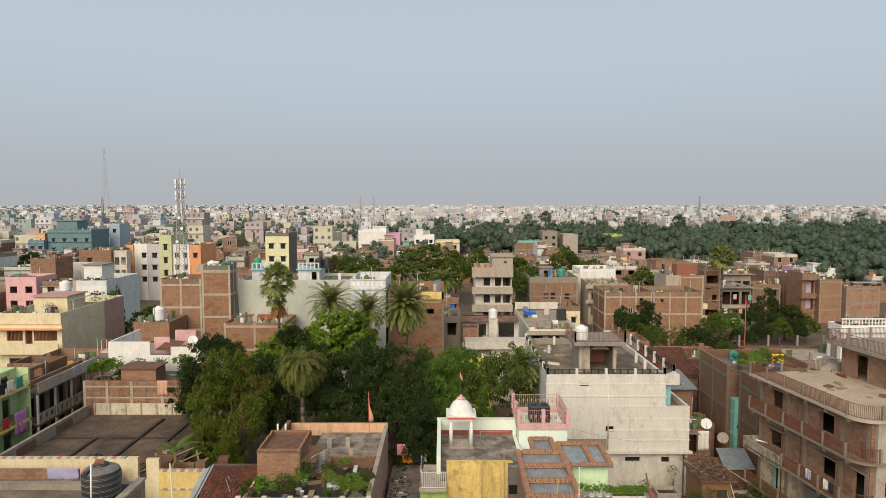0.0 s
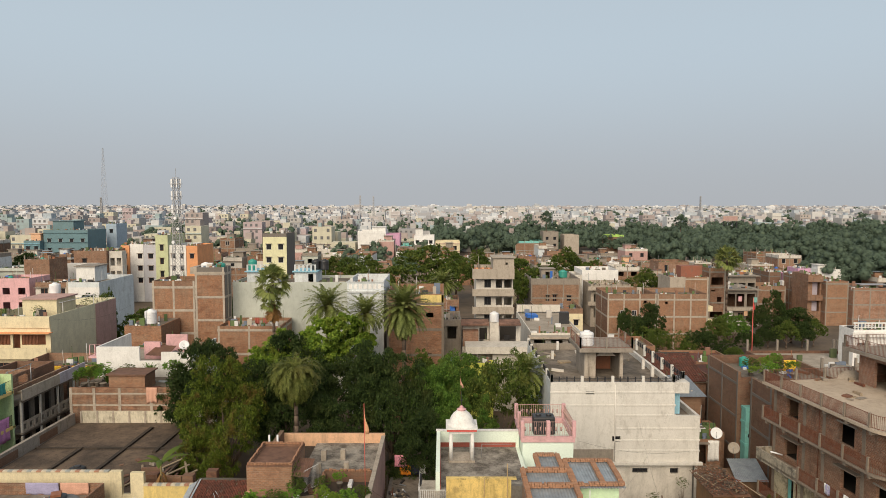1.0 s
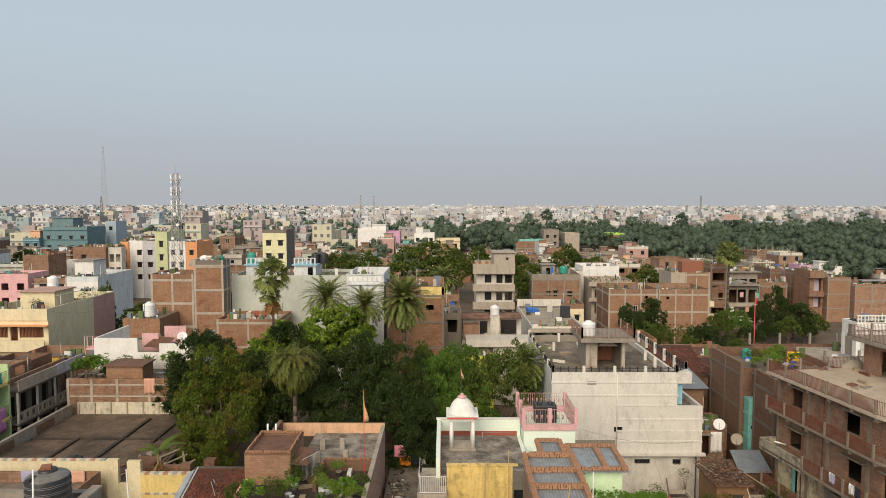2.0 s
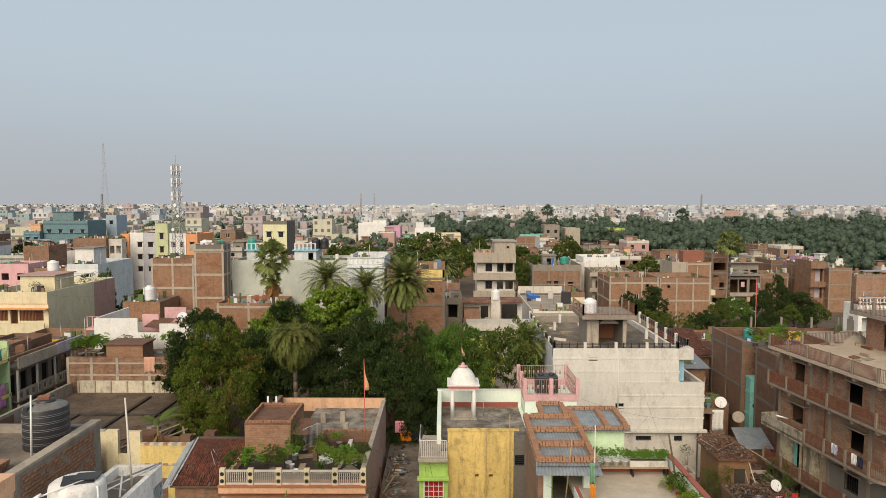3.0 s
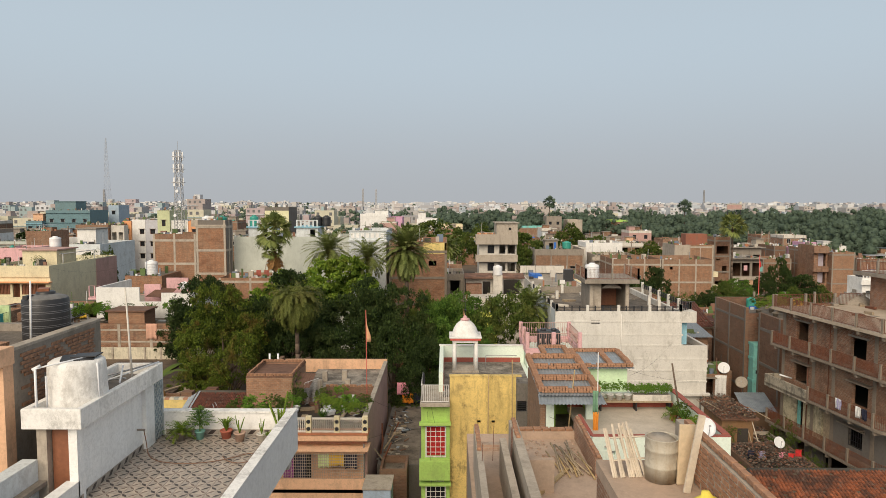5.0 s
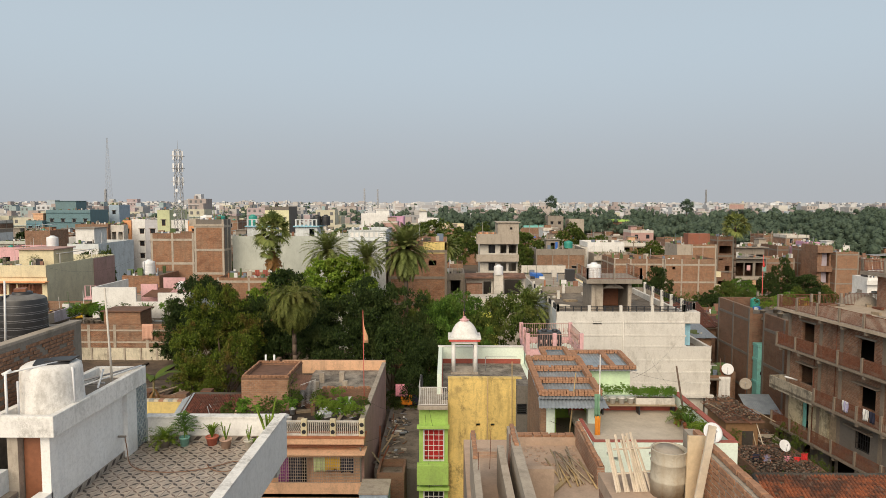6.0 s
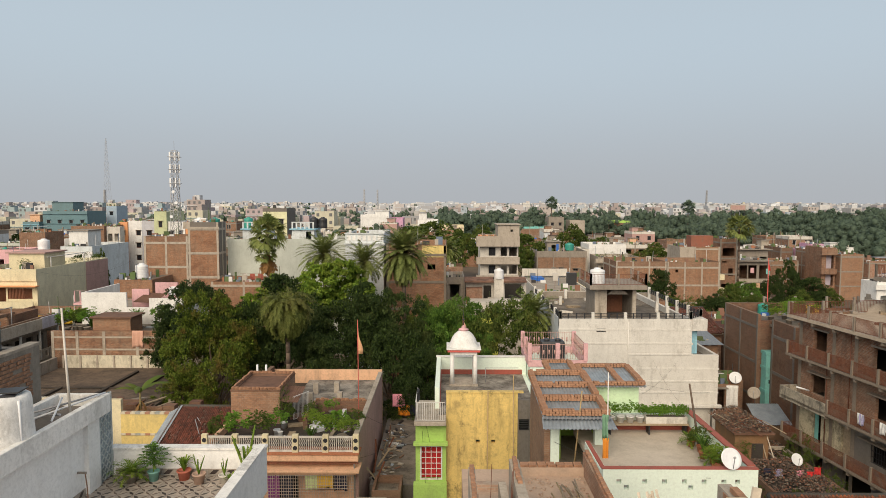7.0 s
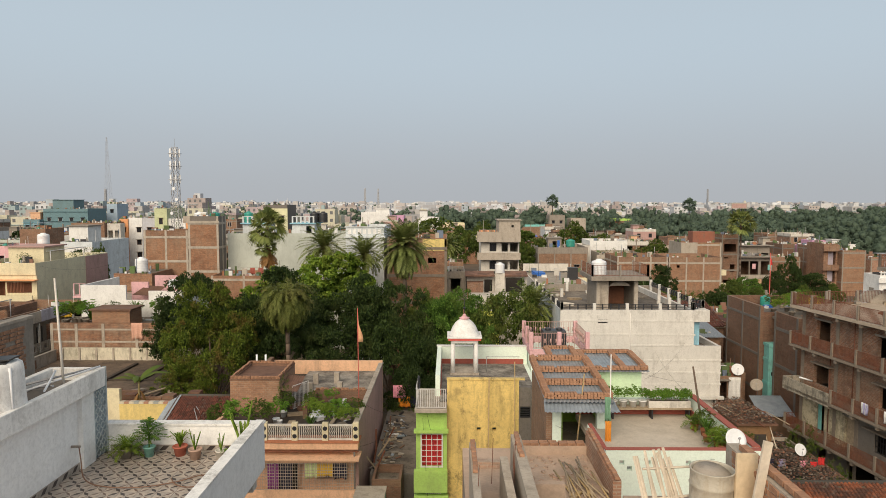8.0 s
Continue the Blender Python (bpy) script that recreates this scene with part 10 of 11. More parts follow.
# ---- the lane, and the yards on the east side ----
_h = house("low lane house with a cracked cement roof", -4.3, -1.5, 43.0, 55.0, 2.6, CONCRETE_DARK, parapet=0.05, roof=DECK)
_h = thing("house", "low pale blue outhouse in the lane", "house", (-4.5, 37.6, -1))
part("wall", Mesh().box(0, 1.5, 0, 1.75, 0, 4.4), plaster("pale_blue_paint", (0.42, 0.53, 0.66), 0.4), _h)
part("roof", Mesh().box(-0.05, 1.55, -0.05, 1.8, 4.4, 4.5), CONCRETE_PALE, _h)
house("lane hut of old brick", -3.9, -2.3, 40.6, 42.8, 3.3, BRICK_DARK, parapet=0.4)
for _i, (_x, _m, _w) in enumerate(((-3.9, C_PINK, 0.95), (-3.5, C_ORANGE, 0.9), (-2.7, C_NAVY, 0.8), (-2.0, C_WHITE, 0.6))):
    cloth("cloth", "washing drying at the end of the lane", _x, _x + _w, 54.6 + 0.1 * _i, 2.9 + (0.7 if _i == 0 else 0), 3.7 + (0.9 if _i == 0 else 0), _m, _i)
_r = random.Random(17)
for _i in range(9):
    _o = part("board", Mesh().box(-0.05, 0.05, -0.015, 0.015, 0, _r.uniform(0.7, 1.4)), WOOD if _i % 2 else IRON)
    _o.matrix_basis = pose(-4.35 + _r.uniform(-0.1, 0.7), 42.5 + _i * 1.1, 2.55 if _i else 3.2, _r.uniform(-25, 25), _r.uniform(-30, 30), _r.uniform(0, 180))
    tagged(_o, "scrap board leaning in the lane", "board")

tile_roof("long house under an orange half-round tile roof", (15.6, 33.2, 3.9), (24.5, 33.2, 3.9), (24.5, 36.6, 5.0), (15.9, 36.6, 5.0), BRICK_BROWN, TILE_ORANGE, seed=5, cols=46)
_h = thing("shed", "brown mud-walled shed under a grey tin roof", "shed", (24.0, 55.6, -1))
part("wall", inside(_h).box(24.3, 27.0, 55.9, 58.6, -1, 1.9), plaster("mud_wall", (0.20, 0.115, 0.065), 0.6), _h)
part("roof", corrugated(inside(_h), (24.4, 55.6, 1.95), (27.1, 55.6, 1.95), (27.6, 59.0, 2.6), (25.0, 59.0, 2.6)), TIN, _h)
_h = thing("shed", "ruined brown hut with sticks and broken tiles on its roof", "shed", (20.6, 51.0, -1))
part("wall", ring(inside(_h), 20.6, 23.0, 51.0, 54.4, -1, 2.9, 0.3), plaster("old_mud_wall", (0.24, 0.13, 0.06), 0.7), _h)
# flat near-black panel on the wall paints a shaded doorway
part("doorway", inside(_h).box(21.8, 22.6, 50.97, 51.0, -1, 2.2), VOID, _h, "near-black sheet painted as a shaded doorway")
part("roof", inside(_h).box(20.4, 23.3, 50.7, 54.6, 2.9, 3.02), TIN_RUST, _h)
house("low dark house with a cluttered yard roof", 20.2, 24.7, 42.5, 49.8, 1.58, BRICK_DARK, parapet=0.03, roof=DECK_DARK)
house("narrow pale house with a stained roof", 23.4, 25.2, 50.0, 53.2, 1.2, CONCRETE_PALE, parapet=0.2, roof=DECK_DARK)
_r = random.Random(31)
_m = Mesh()
for _i in range(4200):
    _x, _y = _r.uniform(20.3, 25.6), _r.uniform(41.0, 55.2)
    _s = _r.uniform(0.025, 0.09)
    _hump = 0.9 * math.exp(-((_x - 22.0) / 1.3) ** 2 - ((_y - 46.5) / 2.4) ** 2) + 0.5 * math.exp(-((_x - 23.8) / 0.8) ** 2 - ((_y - 51.0) / 1.8) ** 2)
    _z = 3.02 + 0.75 * _r.random() * math.exp(-((_x - 21.9) / 1.2) ** 2) if _y > 50.7 and _x < 23.2 else (1.55 if 42.5 < _y < 49.6 and _x < 24.6 else 0.9) + _hump * _r.random()
    _m.box(_x - _s, _x + _s, _y - _s * 0.6, _y + _s * 0.6, _z, _z + _r.uniform(0.02, 0.06), 0, Euler((_r.uniform(-0.5, 0.5), _r.uniform(-0.5, 0.5), _r.uniform(0, 3))).to_matrix())
tagged(part("rubble", _m, assorted("dark_mixed_rubble", [(0.16, 0.07, 0.045), (0.09, 0.05, 0.036), (0.22, 0.10, 0.06), (0.055, 0.04, 0.032), (0.12, 0.085, 0.06), (0.20, 0.16, 0.125), (0.07, 0.05, 0.038)], 0.4)), "heaped broken roof tiles and rubble", "rubble", kind="stuff")
for _i in range(10):
    _y = _r.uniform(50.8, 54.3) if _i < 12 else _r.uniform(43.0, 49.5)
    _z = 3.02 if _i < 12 else 1.55
    _o = part("stick", Mesh().tube((-_r.uniform(0.6, 1.4), 0, 0.05), (_r.uniform(0.6, 1.4), 0, _r.uniform(0.1, 0.6)), 0.04, 0.03, 5), WOOD if _i % 2 else IRON)
    _o.matrix_basis = pose(_r.uniform(20.9, 23.4), _y, _z, 0, 0, _r.uniform(0, 180))
    tagged(_o, "old stick lying on the ruined roofs", "stick")
bamboo_pole(23.2, 50.3, -1, 3.2, (-0.8, 1.0), 0.05, "pale pole leaning on the ruined hut", WOOD)
bamboo_pole(23.7, 49.9, -1, 3.0, (-0.9, 1.2), 0.05, "pale pole leaning on the ruined hut", LATH)
_h = thing("cistern", "square grey cement cistern in the yard", "cistern", (17.6, 52.5, -1))
part("basin", ring(Mesh(), 0, 1.9, 0, 1.6, 0, 2.2, 0.15), CONCRETE_PALE, _h)
part("water", Mesh().box(0.15, 1.75, 0.15, 1.45, 0, 1.9), DECK_DARK, _h)
for _i, (_x, _y, _t, _s) in enumerate(((24.6, 50.8, 1.6, 1.3), (23.5, 53.0, 0.8, 1.1), (25.6, 47.5, 1.2, 1.0), (22.5, 41.5, 1.6, 1.3), (20.6, 40.5, 1.2, 1.1), (25.2, 44.2, 1.4, 1.0), (15.4, 51.2, 2.2, 1.2), (18.2, 42.2, 1.0, 1.0), (13.4, 41.2, 1.5, 1.3))):
    tree("bush", _x, _y, _t, _s, "scrubby green bush in the yard", _t - GROUND - 0.1, seed=60 + _i)
house("low brick outhouse beside the grey-white house", 22.3, 26.6, 63.2, 66.8, 3.4, BRICK_BROWN, parapet=0.2, fronts=[(0.8, 1.0, 1.0, 1.8, "open")])
house("brick lean-to with a dark door", 22.2, 25.0, 60.2, 62.6, 3.9, BRICK_BROWN, parapet=0.3, fronts=[(0.8, 0.7, 2.6, 1.9, "open")])
cloth("curtain", "white curtain hanging at the lean-to door", 23.8, 24.8, 60.12, 1.9, 3.8, C_WHITE, 3)
_h = house("low house under a blue-grey tin roof", 20.8, 26.0, 67.4, 72.0, 5.6, BRICK_BROWN, parapet=0.05)
part("tin_roof", corrugated(inside(_h), (20.4, 66.8, 5.8), (26.3, 66.8, 5.8), (26.3, 72.4, 6.5), (20.4, 72.4, 6.5)), plain("blue_tin_sheet", (0.25, 0.285, 0.33), 0.6, 0.2, 0.4), _h)
dish(24.6, 60.3, 3.8, 0.5, "white satellite dish on the lean-to", -20)
dish(25.9, 59.6, -1, 0.5, "old grey satellite dish on a pole in the yard", -30, CONCRETE_PALE, 4.3)
dish(23.2, 47.7, 1.55, 0.4, "white satellite dish over the yard roof", 10, None, 0.8)
house("low dark brick yard house near the tiles", 19.6, 23.6, 38.6, 41.8, 1.3, BRICK_DARK, parapet=0.3)
for _i, (_m, _x) in enumerate(((C_RED, 22.9), (C_PINK, 22.3), (C_MAUVE, 21.0), (C_NAVY, 20.3), (C_RED, 23.6))):
    cloth("cloth", "bright washing hung in the yard", _x + 0.4, _x + 0.85, 46.6 + 0.1 * _i, 1.56, 2.0 + 0.03 * _i, _m, _i)
for _i, (_x, _u) in enumerate(((2.9, 5.2), (3.6, 7.5), (5.6, 5.3), (8.8, 7.0))):
    cloth("cloth", "washing hung on the flats balcony rail", 0, 0.5, 0, 0, 0.7, (C_WHITE, C_NAVY, C_MAUVE, C_WHITE)[_i], _i).matrix_basis = pose(25.3, 53.6, -1, 0, 0, -82.7) @ pose(_u + 2.5, -0.36, 6.15 + 0.25, 0, 0, 0)

# houses behind the grey-white house and along the east
tile_roof("house under a weathered brown tile roof", (22.5, 73.0, 5.6), (29.0, 73.0, 5.6), (29.0, 79.0, 7.4), (22.5, 79.0, 7.4), BRICK_BROWN, TILE_RED, seed=7, cols=22, joined=True)
_h = house("brick-edged low house with a brown tile lid", 11.2, 18.2, 80, 86.4, 6.6, BRICK, parapet=0.4, roof=TILE_RED)
house("small raw brick hut with a parapet", 21.5, 26.0, 82, 88, 7.6, BRICK, parapet=0.4)
_h = house("unfinished roof with bare concrete posts", 38.0, 49.5, 74, 84, 6.6, BRICK_DARK, parapet=0.3, roof=DECK_PALE)
stubs(_h, 11.5, 10, 7.6, 4, 1.4)
_h = house("unfinished long roof with posts", 50.0, 60.0, 77, 86, 6.4, BRICK_BROWN, parapet=0.3, roof=DECK)
stubs(_h, 10, 9, 7.4, 4, 1.2)
_h = house("low tiled house with a brown roof", 30.0, 37.0, 74, 82, 5.6, BRICK_BROWN, parapet=0.2, roof=TILE_RED)
house("low brick house among bushes", 30.0, 38.0, 86, 93, 4.6, BRICK, parapet=0.3, roof=TILE_RED)
for _i in range(7):
    tree("bush", 33.0 + 1.1 * _i, 106.6 + 0.4 * (_i % 2), 4.4 + 0.2 * (_i % 3), 1.3, "bright green creeper spilling over a yard wall", 5.0, seed=71 + _i)
tree("mid", 30.6, 70.6, 9.9, 1.0, "roof shrubs on the sooty brick house", 1.4, 8.5, seed=74)
for _i in range(7):
    potted(28.6 + 0.75 * _i, 61.9 + (_i * 2.3) % 4, 8.6, ("shrub_light", "shrub", "shrub_fresh")[_i % 3], "leafy roof plant in a tub on the sooty brick house", CONCRETE, 0.26, 0.4, 1.3 + 0.2 * (_i % 3), _i * 61)
cloth("sheet", "yellow cloth drying on the far roof", 33.4, 34.6, 66.0, 8.61, 9.7, C_MUSTARD, 3)
tank(30.4, 68.0, 8.6, 0.45, 1.0, "green")
flag_pole(44.5, 96.0, -1, 11.5, "tall red flag pole between the houses", C_RED, RED_TRIM, 1.6, 0.07)
flag_pole(1.6, 60.0, 5.0, 9.9, "thin pole with a faded flag in the trees", C_SALMON, IRON, 1.2, 0.025)


# ---- masts ----
def lattice_mast(x, y, z0, z1, w0, w1, label, tiers, antennas=True, r=0.07):
    ob = thing("mast", label, "mast", (x, y, z0))
    h = z1 - z0
    cs = [(-1, -1), (1, -1), (1, 1), (-1, 1)]
    at = lambda c, t: Vector((c[0] * (w0 + (w1 - w0) * t) / 2, c[1] * (w0 + (w1 - w0) * t) / 2, h * t))
    for c in cs:
        part("leg", Mesh().tube(at(c, 0), at(c, 1), r, r * 0.8, 4), STEEL, ob)
    for i in range(tiers):
        m = Mesh()
        for k in range(4):
            a, b = cs[k], cs[(k + 1) % 4]
            m.tube(at(a, i / tiers), at(b, (i + 1) / tiers), r * 0.6, None, 4).tube(at(b, i / tiers), at(a, (i + 1) / tiers), r * 0.6, None, 4).tube(at(a, (i + 1) / tiers), at(b, (i + 1) / tiers), r * 0.6, None, 4)
        tagged(part("bracing", m, STEEL, ob), kind="stuff")
    if antennas:
        for lev in (0.99, 0.9, 0.8):
            for k in range(6):
                a = k * math.pi / 3
                part("antenna_panel", Mesh().box(1.15 * math.cos(a) - 0.11, 1.15 * math.cos(a) + 0.11, 1.15 * math.sin(a) - 0.08, 1.15 * math.sin(a) + 0.08, h * lev - 2.0, h * lev), WHITE_PLASTIC, ob)
            part("platform", ring(Mesh(), -1.2, 1.2, -1.2, 1.2, h * lev - 1.2, h * lev - 1.1, 0.1), STEEL, ob)
        for k, zz in enumerate((0.62, 0.7, 0.52)):
            part("drum_antenna", Mesh().tube((0.6 - 0.6 * k, -0.9, h * zz), (0.6 - 0.6 * k, -1.2, h * zz), 0.36, None, 16), WHITE_PLASTIC, ob)
        part("rod", Mesh().tube((0, 0, h), (0, 0, h + 2.2), 0.04, None, 5), STEEL, ob)
    return ob


lattice_mast(-63.6, 160.0, -1, 31.0, 2.4, 1.1, "tall lattice telephone mast crowded with antennas", 15, True, 0.075)
# members thinned so the tower looks faint, haze put into its shape
lattice_mast(-255, 500, -1, 66, 5.5, 0.6, "slender far lattice broadcasting tower", 14, False, 0.045)
lattice_mast(-100, 800, -1, 34, 2.0, 1.2, "distant thin telephone mast", 10, False, 0.3)
lattice_mast(-82, 780, -1, 33, 2.0, 1.2, "distant thin telephone mast", 10, False, 0.3)
lattice_mast(330, 850, -1, 34, 2.0, 1.2, "distant thin telephone mast", 10, False, 0.3)
lattice_mast(-330, 640, -1, 30, 2.0, 1.2, "distant thin telephone mast", 10, False, 0.3)
_h = thing("billboard", "white and red billboard above the far trees", "billboard", (166.5, 395, -1))
part("panel", Mesh().box(0, 9.0, 0, 0.3, 15.4, 18.6), CONCRETE_PALE, _h)
part("band", Mesh().box(0.3, 8.7, -0.05, 0, 15.8, 18.2), PINK_OLD, _h)
part("frame", Mesh().box(0.5, 0.9, 0.1, 0.4, 0, 15.4).box(8.1, 8.5, 0.1, 0.4, 0, 15.4), BLACK_IRON, _h)


# ---- overhead wires ----
def wire(a, b, sag, label="thin black overhead cable between the houses"):
    a, b = Vector(a), Vector(b)
    m = Mesh()
    n = 12
    pts = [a.lerp(b, i / n) - Vector((0, 0, sag * 4 * (i / n) * (1 - i / n))) - a for i in range(n + 1)]
    vs = []
    for p in pts:
        vs += [(p.x + 0.007 * u, p.y + 0.007 * u, p.z + 0.007 * w) for u, w in ((1, 0), (0, 1), (-1, 0), (0, -1))]
    m.put(vs, [(4 * i + k, 4 * i + (k + 1) % 4, 4 * i + 4 + (k + 1) % 4, 4 * i + 4 + k) for i in range(n) for k in range(4)])
    o = part("cable", m, BLACK_PLASTIC)
    o.matrix_basis = Matrix.Translation(a)
    return tagged(o, label, "cable")


wire((-0.2, 38.2, 5.0), (-0.9, 38.0, 8.4), 0.0)
wire((-4.6, 40.0, 3.3), (-1.3, 38.3, 2.2), 0.3)
wire((-4.6, 40.2, 3.0), (-1.3, 38.4, 1.4), 0.35)
wire((10.5, 32.6, 10.3), (16.5, 56.68, 6.8), 0.3)
wire((9.1, 45.3, 9.2), (21.0, 56.65, 4.2), 0.5)
wire((8.8, 46.0, 9.6), (10.4, 56.4, 4.2), 0.2)
wire((-1.0, 38.1, 7.6), (-0.6, 37.9, 1.0), 0.05)
wire((3.0, 38.6, 5.2), (4.9, 34.8, 5.6), 0.12)
wire((3.0, 38.6, 5.0), (4.9, 34.8, 5.35), 0.16)
wire((3.0, 38.6, 4.6), (4.9, 34.8, 4.9), 0.2)
wire((0.3, 38.5, 8.8), (-4.6, 41.0, 5.0), 0.4)
wire((4.3, 31.0, 9.8), (8.9, 26.4, 10.2), 0.35)
wire((8.8, 33.8, 10.8), (19.5, 56.6, 9.0), 0.7)
wire((-47.6, 82.0, 10.9), (-44.0, 97.0, 10.9), 1.1)
wire((-4.6, 44.0, 6.4), (-1.4, 40.0, 7.2), 0.3)


def clothes_line(a, b):
    o = part("clothes_line", Mesh().tube((0, 0, 0), Vector(b) - Vector(a), 0.012, None, 4), IRON)
    o.matrix_basis = Matrix.Translation(a)
    tagged(o, "thin line strung for drying clothes", "clothes line")


clothes_line((-4.3, 54.7, 3.72), (-1.4, 54.9, 3.72))
clothes_line((-4.3, 54.6, 4.62), (-2.6, 54.6, 4.62))
clothes_line((-46.4, 72.7, 7.4), (-36.6, 72.7, 7.4))
clothes_line((20.4, 46.6, 2.02), (24.6, 47.0, 2.12))
clothes_line((-9.6, 39.75, 4.68), (-4.7, 39.75, 4.68))
clothes_line((-25.4, 86.4, 10.3), (-21.2, 86.4, 10.3))
for _i, (_a, _w, _c, _m) in enumerate(((-24.9, 0.35, "white", C_WHITE), (-24.2, 0.6, "dark red", RED_BAND), (-23.2, 0.65, "dark red", RED_BAND), (-22.2, 0.4, "white", C_WHITE))):
    cloth("garment", _c + " garment drying on a line over the brick roof", _a, _a + _w, 86.4, 9.5, 10.3, _m, _i, "garment")


# ---- scrap, rubble and undergrowth in the lane and yards ----
def scrap(name, label, category, x0, x1, y0, y1, z, n, seed, mats, big=1.0):
    """A scatter of separate boards, sheets and blocks."""
    rng = random.Random(seed)
    for i in range(n):
        a, b, c = rng.uniform(0.12, 0.7) * big, rng.uniform(0.04, 0.28) * big, rng.uniform(0.02, 0.28) * big
        o = part(name, Mesh().box(-a, a, -b, b, 0, c), rng.choice(mats), None, "", 0.01)
        o.matrix_basis = pose(rng.uniform(x0, x1), rng.uniform(y0, y1), z, rng.uniform(-6, 6), rng.uniform(-8, 8), rng.uniform(0, 180))
        tagged(o, label, category, "scrap lying about")


SCRAP = [WOOD, TIN_RUST, TILE_RED, CONCRETE, BRICK_DARK, BLACK_PLASTIC, TIN]
scrap("scrap_board", "old board or sheet lying on the lane roof", "scrap", -4.3, -2.6, 43.4, 52.5, 2.56, 70, 3, [WOOD, TIN_RUST, CONCRETE, BRICK_DARK, BLACK_PLASTIC, TIN, WOOD, CONCRETE_DARK, CONCRETE_PALE], 0.42)
scrap("scrap_board", "old board or sheet lying in the yard", "scrap", 17.5, 26.0, 40.0, 56.0, GROUND, 70, 5, SCRAP, 0.8)
scrap("scrap_board", "old board or sheet lying in the back yard", "scrap", 11.0, 18.5, 40.0, 55.0, GROUND, 26, 6, SCRAP)
scrap("scrap_block", "block or plank lying on the dark flat roof", "scrap", -25.5, -21.5, 47.0, 54.0, 4.4, 16, 7, [WOOD, BRICK_DARK, CONCRETE, TIN_RUST])
scrap("scrap_block", "rubbish lying on the roof behind the brick wall", "scrap", -34.5, -25.5, 64.2, 68.0, 7.3, 18, 8, SCRAP + [WHITE_OLD])
scrap("scrap_block", "rubble block on the old house roof", "scrap", -45.0, -38.0, 61.5, 71.0, 7.42, 14, 9, SCRAP)
scrap("scrap_block", "odds and ends on the peach house roof", "scrap", -9.4, -5.2, 41.4, 46.4, 5.7, 14, 10, [WOOD, WHITE_PLASTIC, BRICK_DARK, CONCRETE, WOOD])
scrap("scrap_block", "odds and ends on the grey-white house roof", "scrap", 10.0, 18.6, 62.0, 71.0, 9.55, 14, 11, [WOOD, CONCRETE, BRICK_DARK, WHITE_OLD])
scrap("scrap_block", "odds and ends on the flats roof", "scrap", 29.0, 32.5, 46.0, 54.0, 11.0, 12, 12, [WOOD, CONCRETE, IRON, BRICK_DARK])
scrap("scrap_block", "odds and ends on the sooty house roof", "scrap", 29.0, 35.0, 58.5, 68.5, 8.6, 14, 13, [WOOD, WHITE_PLASTIC, BLUE_PLASTIC, TIN, BRICK_DARK])
for _i in range(16):
    _a = random.Random(200 + _i)
    tree("bush", _a.uniform(16.0, 26.0), _a.uniform(39.5, 56.0), _a.uniform(0.6, 2.9), _a.uniform(0.6, 1.2), "scrubby green bush in the yard", None, seed=80 + _i)
for _i in range(5):
    tree("bush", -4.0 + 0.5 * _i, 55.4 + 0.4 * (_i % 2), 3.6 + 0.3 * (_i % 3), 1.0, "leafy undergrowth at the end of the lane", 2.6, seed=100 + _i)
_h = thing("shed", "low shed with rusty tin roof in the yard", "shed", (12.0, 44.0, -1))
part("wall", ring(inside(_h), 12.0, 16.5, 44.0, 48.0, -1, 1.6, 0.2), BRICK_DARK, _h)
part("roof", corrugated(inside(_h), (11.7, 43.6, 1.65), (16.8, 43.6, 1.65), (16.8, 48.3, 2.2), (11.7, 48.3, 2.2)), TIN_RUST, _h)
_h = house("raw brick yard house beside the mint house", 11.2, 15.0, 36.5, 41.0, 3.2, BRICK_PALE, parapet=0.3)


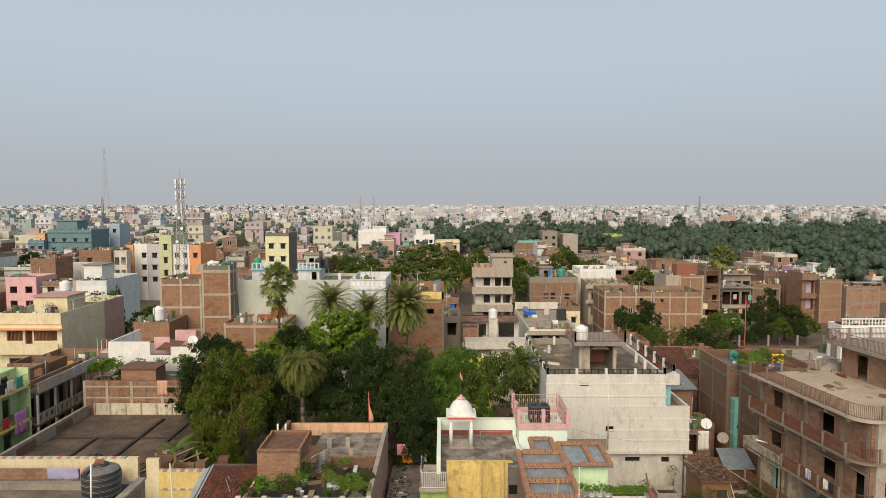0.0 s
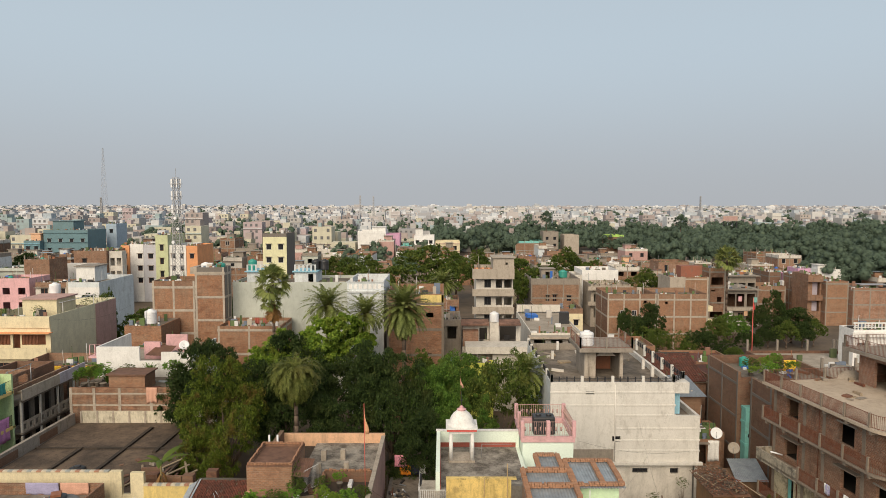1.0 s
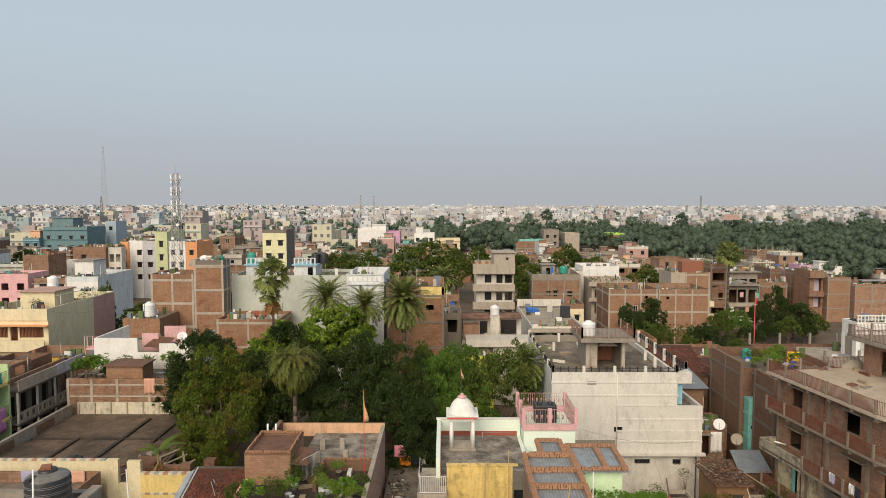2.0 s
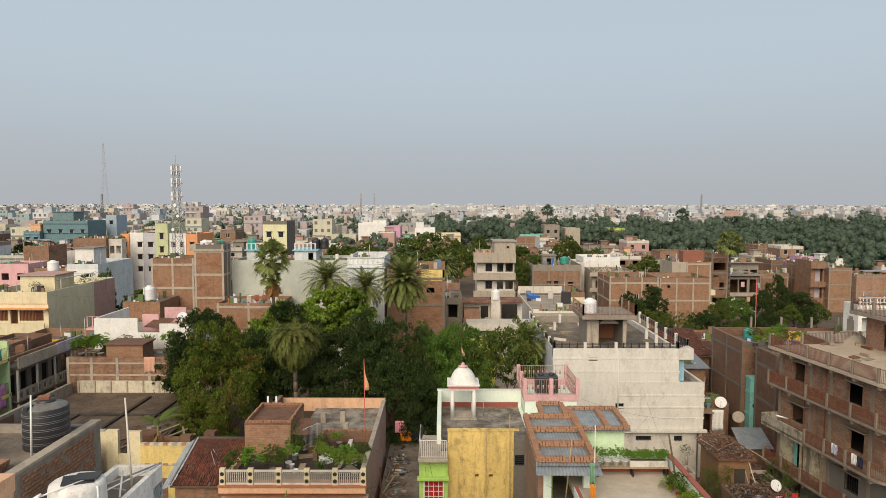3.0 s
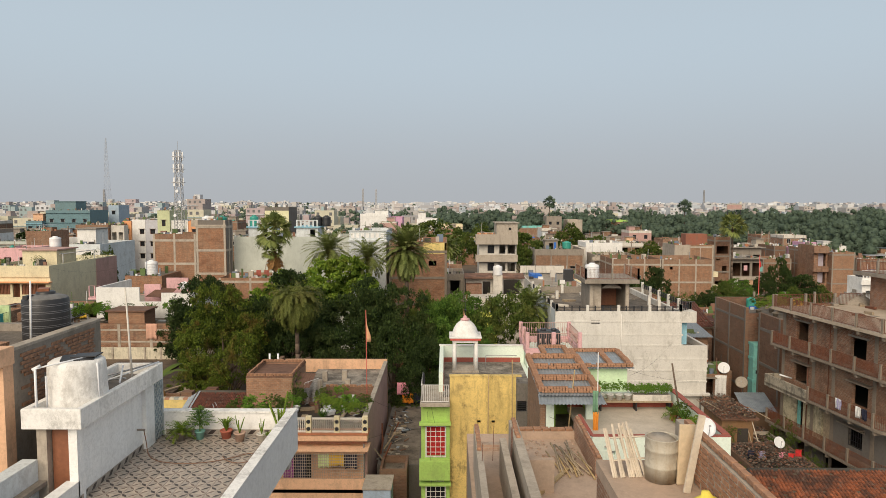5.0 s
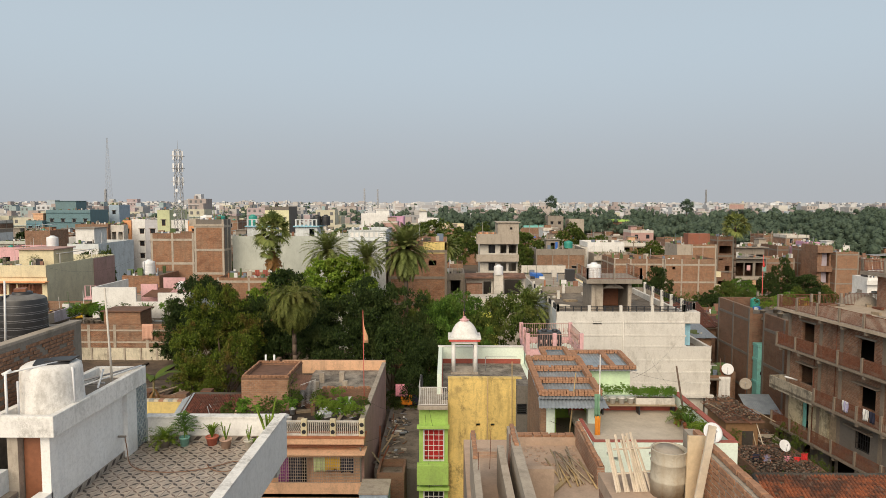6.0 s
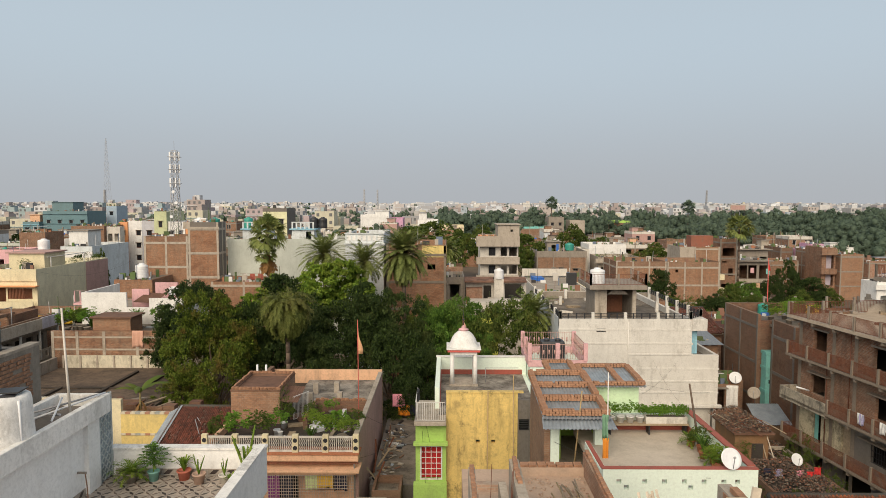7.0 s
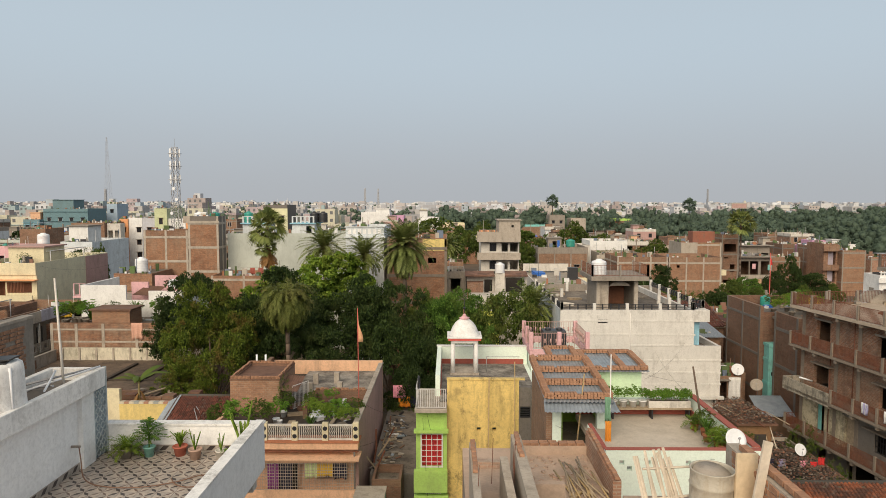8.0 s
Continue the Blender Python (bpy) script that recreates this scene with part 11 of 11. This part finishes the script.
# ---- odds and ends that collect on the flat roofs ----
def clutter_roofs():
    rng = random.Random(77)
    for ob, w, d, h, par, y0, group in ROOFS:
        if group or y0 < 58 or y0 > 245 or w < 2:
            continue
        m = Mesh()
        zd = h - par - 0.02
        for _ in range(rng.randint(8, 18)):
            u, v = rng.uniform(0.3, max(0.4, w - 0.7)), rng.choice([rng.uniform(0.3, 1.1), rng.uniform(0.4, max(0.5, d - 0.9))])
            s = rng.uniform(0.08, 0.4)
            m.box(u - s, u + s, v, v + s * 0.8, zd - 0.02, zd + par * rng.uniform(0.3, 1.0) + rng.uniform(0.1, 0.9))
        for _ in range(rng.randint(1, 4)):
            u, v = rng.uniform(0.3, w - 0.3), rng.uniform(0.3, d - 0.3)
            m.tube((u, v, zd - 0.02), (u + rng.uniform(-0.1, 0.1), v, h + rng.uniform(0.6, 2.0)), 0.03, None, 4)
        u = rng.uniform(0, w * 0.5)
        for q in range(rng.randint(2, 8)):
            if u + q * 0.4 + 0.3 < w:
                m.box(u + q * 0.4, u + q * 0.4 + rng.uniform(0.16, 0.34), 0.0, 0.13, h, h + rng.choice([0.08, 0.16, 0.24]))
        tagged(part("rooftop_clutter", m, CLUTTER, ob), kind="stuff")


clutter_roofs()
for _i in range(9):
    _x, _y = -34.4 + 1.05 * _i, 64.4 + (_i * 1.9) % 3.4
    if not (-32.0 < _x < -27.8 and _y < 66.4):
        potted(_x, _y, 7.3, ("shrub", "shrub_fresh", "grass")[_i % 3], "leafy plant in a tub on the brick wall roof", CONCRETE_DARK, 0.25, 0.4, 1.5 + 0.3 * (_i % 3), _i * 47)
scrap("scrap_block", "odds and ends on the low cracked roof", "scrap", -34.5, -24.0, 35.0, 44.0, 5.72, 16, 21, [WOOD, BRICK_DARK, CONCRETE, TIN_RUST, TIN])
scrap("scrap_board", "old board or sheet lying in the lane", "scrap", -4.3, -1.6, 48.5, 54.6, 2.56, 14, 22, [WOOD, TIN, CONCRETE_DARK, BLACK_PLASTIC, C_WHITE], 0.5)
tree("bush", -9.55, 44.2, 8.0, 0.42, "slim creeper climbing the brick roof room", 2.3, 5.72, seed=140)
for _i, (_x, _y, _t, _q) in enumerate(((24.4, 48.6, 2.6, 0.8), (24.9, 46.4, 2.3, 0.7), (25.2, 51.6, 2.4, 0.9), (20.7, 49.8, 2.5, 0.6), (23.6, 44.0, 2.6, 0.55), (25.0, 49.8, 3.0, 0.6), (21.0, 43.2, 2.4, 0.6), (22.9, 55.2, 2.2, 0.8), (19.8, 50.2, 1.8, 1.0), (19.4, 46.2, 1.6, 1.1))):
    tree("bush", _x, _y, _t, _q, "weeds and saplings growing out of the rubble", _t + 0.9, seed=150 + _i)
for _i, (_x, _y, _t, _q) in enumerate(((58.5, 119.5, 3.2, 2.0), (61.5, 119, 3.8, 2.3), (64.6, 119.5, 3.4, 2.2), (67.5, 121, 3.6, 2.0), (44.0, 104, 3.6, 1.9), (38.5, 104.5, 3.2, 1.8), (52.5, 114, 3.4, 2.0), (36.0, 110, 4.2, 2.0))):
    tree("mid" if _i % 2 else "mango", _x, _y, _t, _q, "low leafy bush between the brick houses", _t + 0.9, seed=170 + _i)
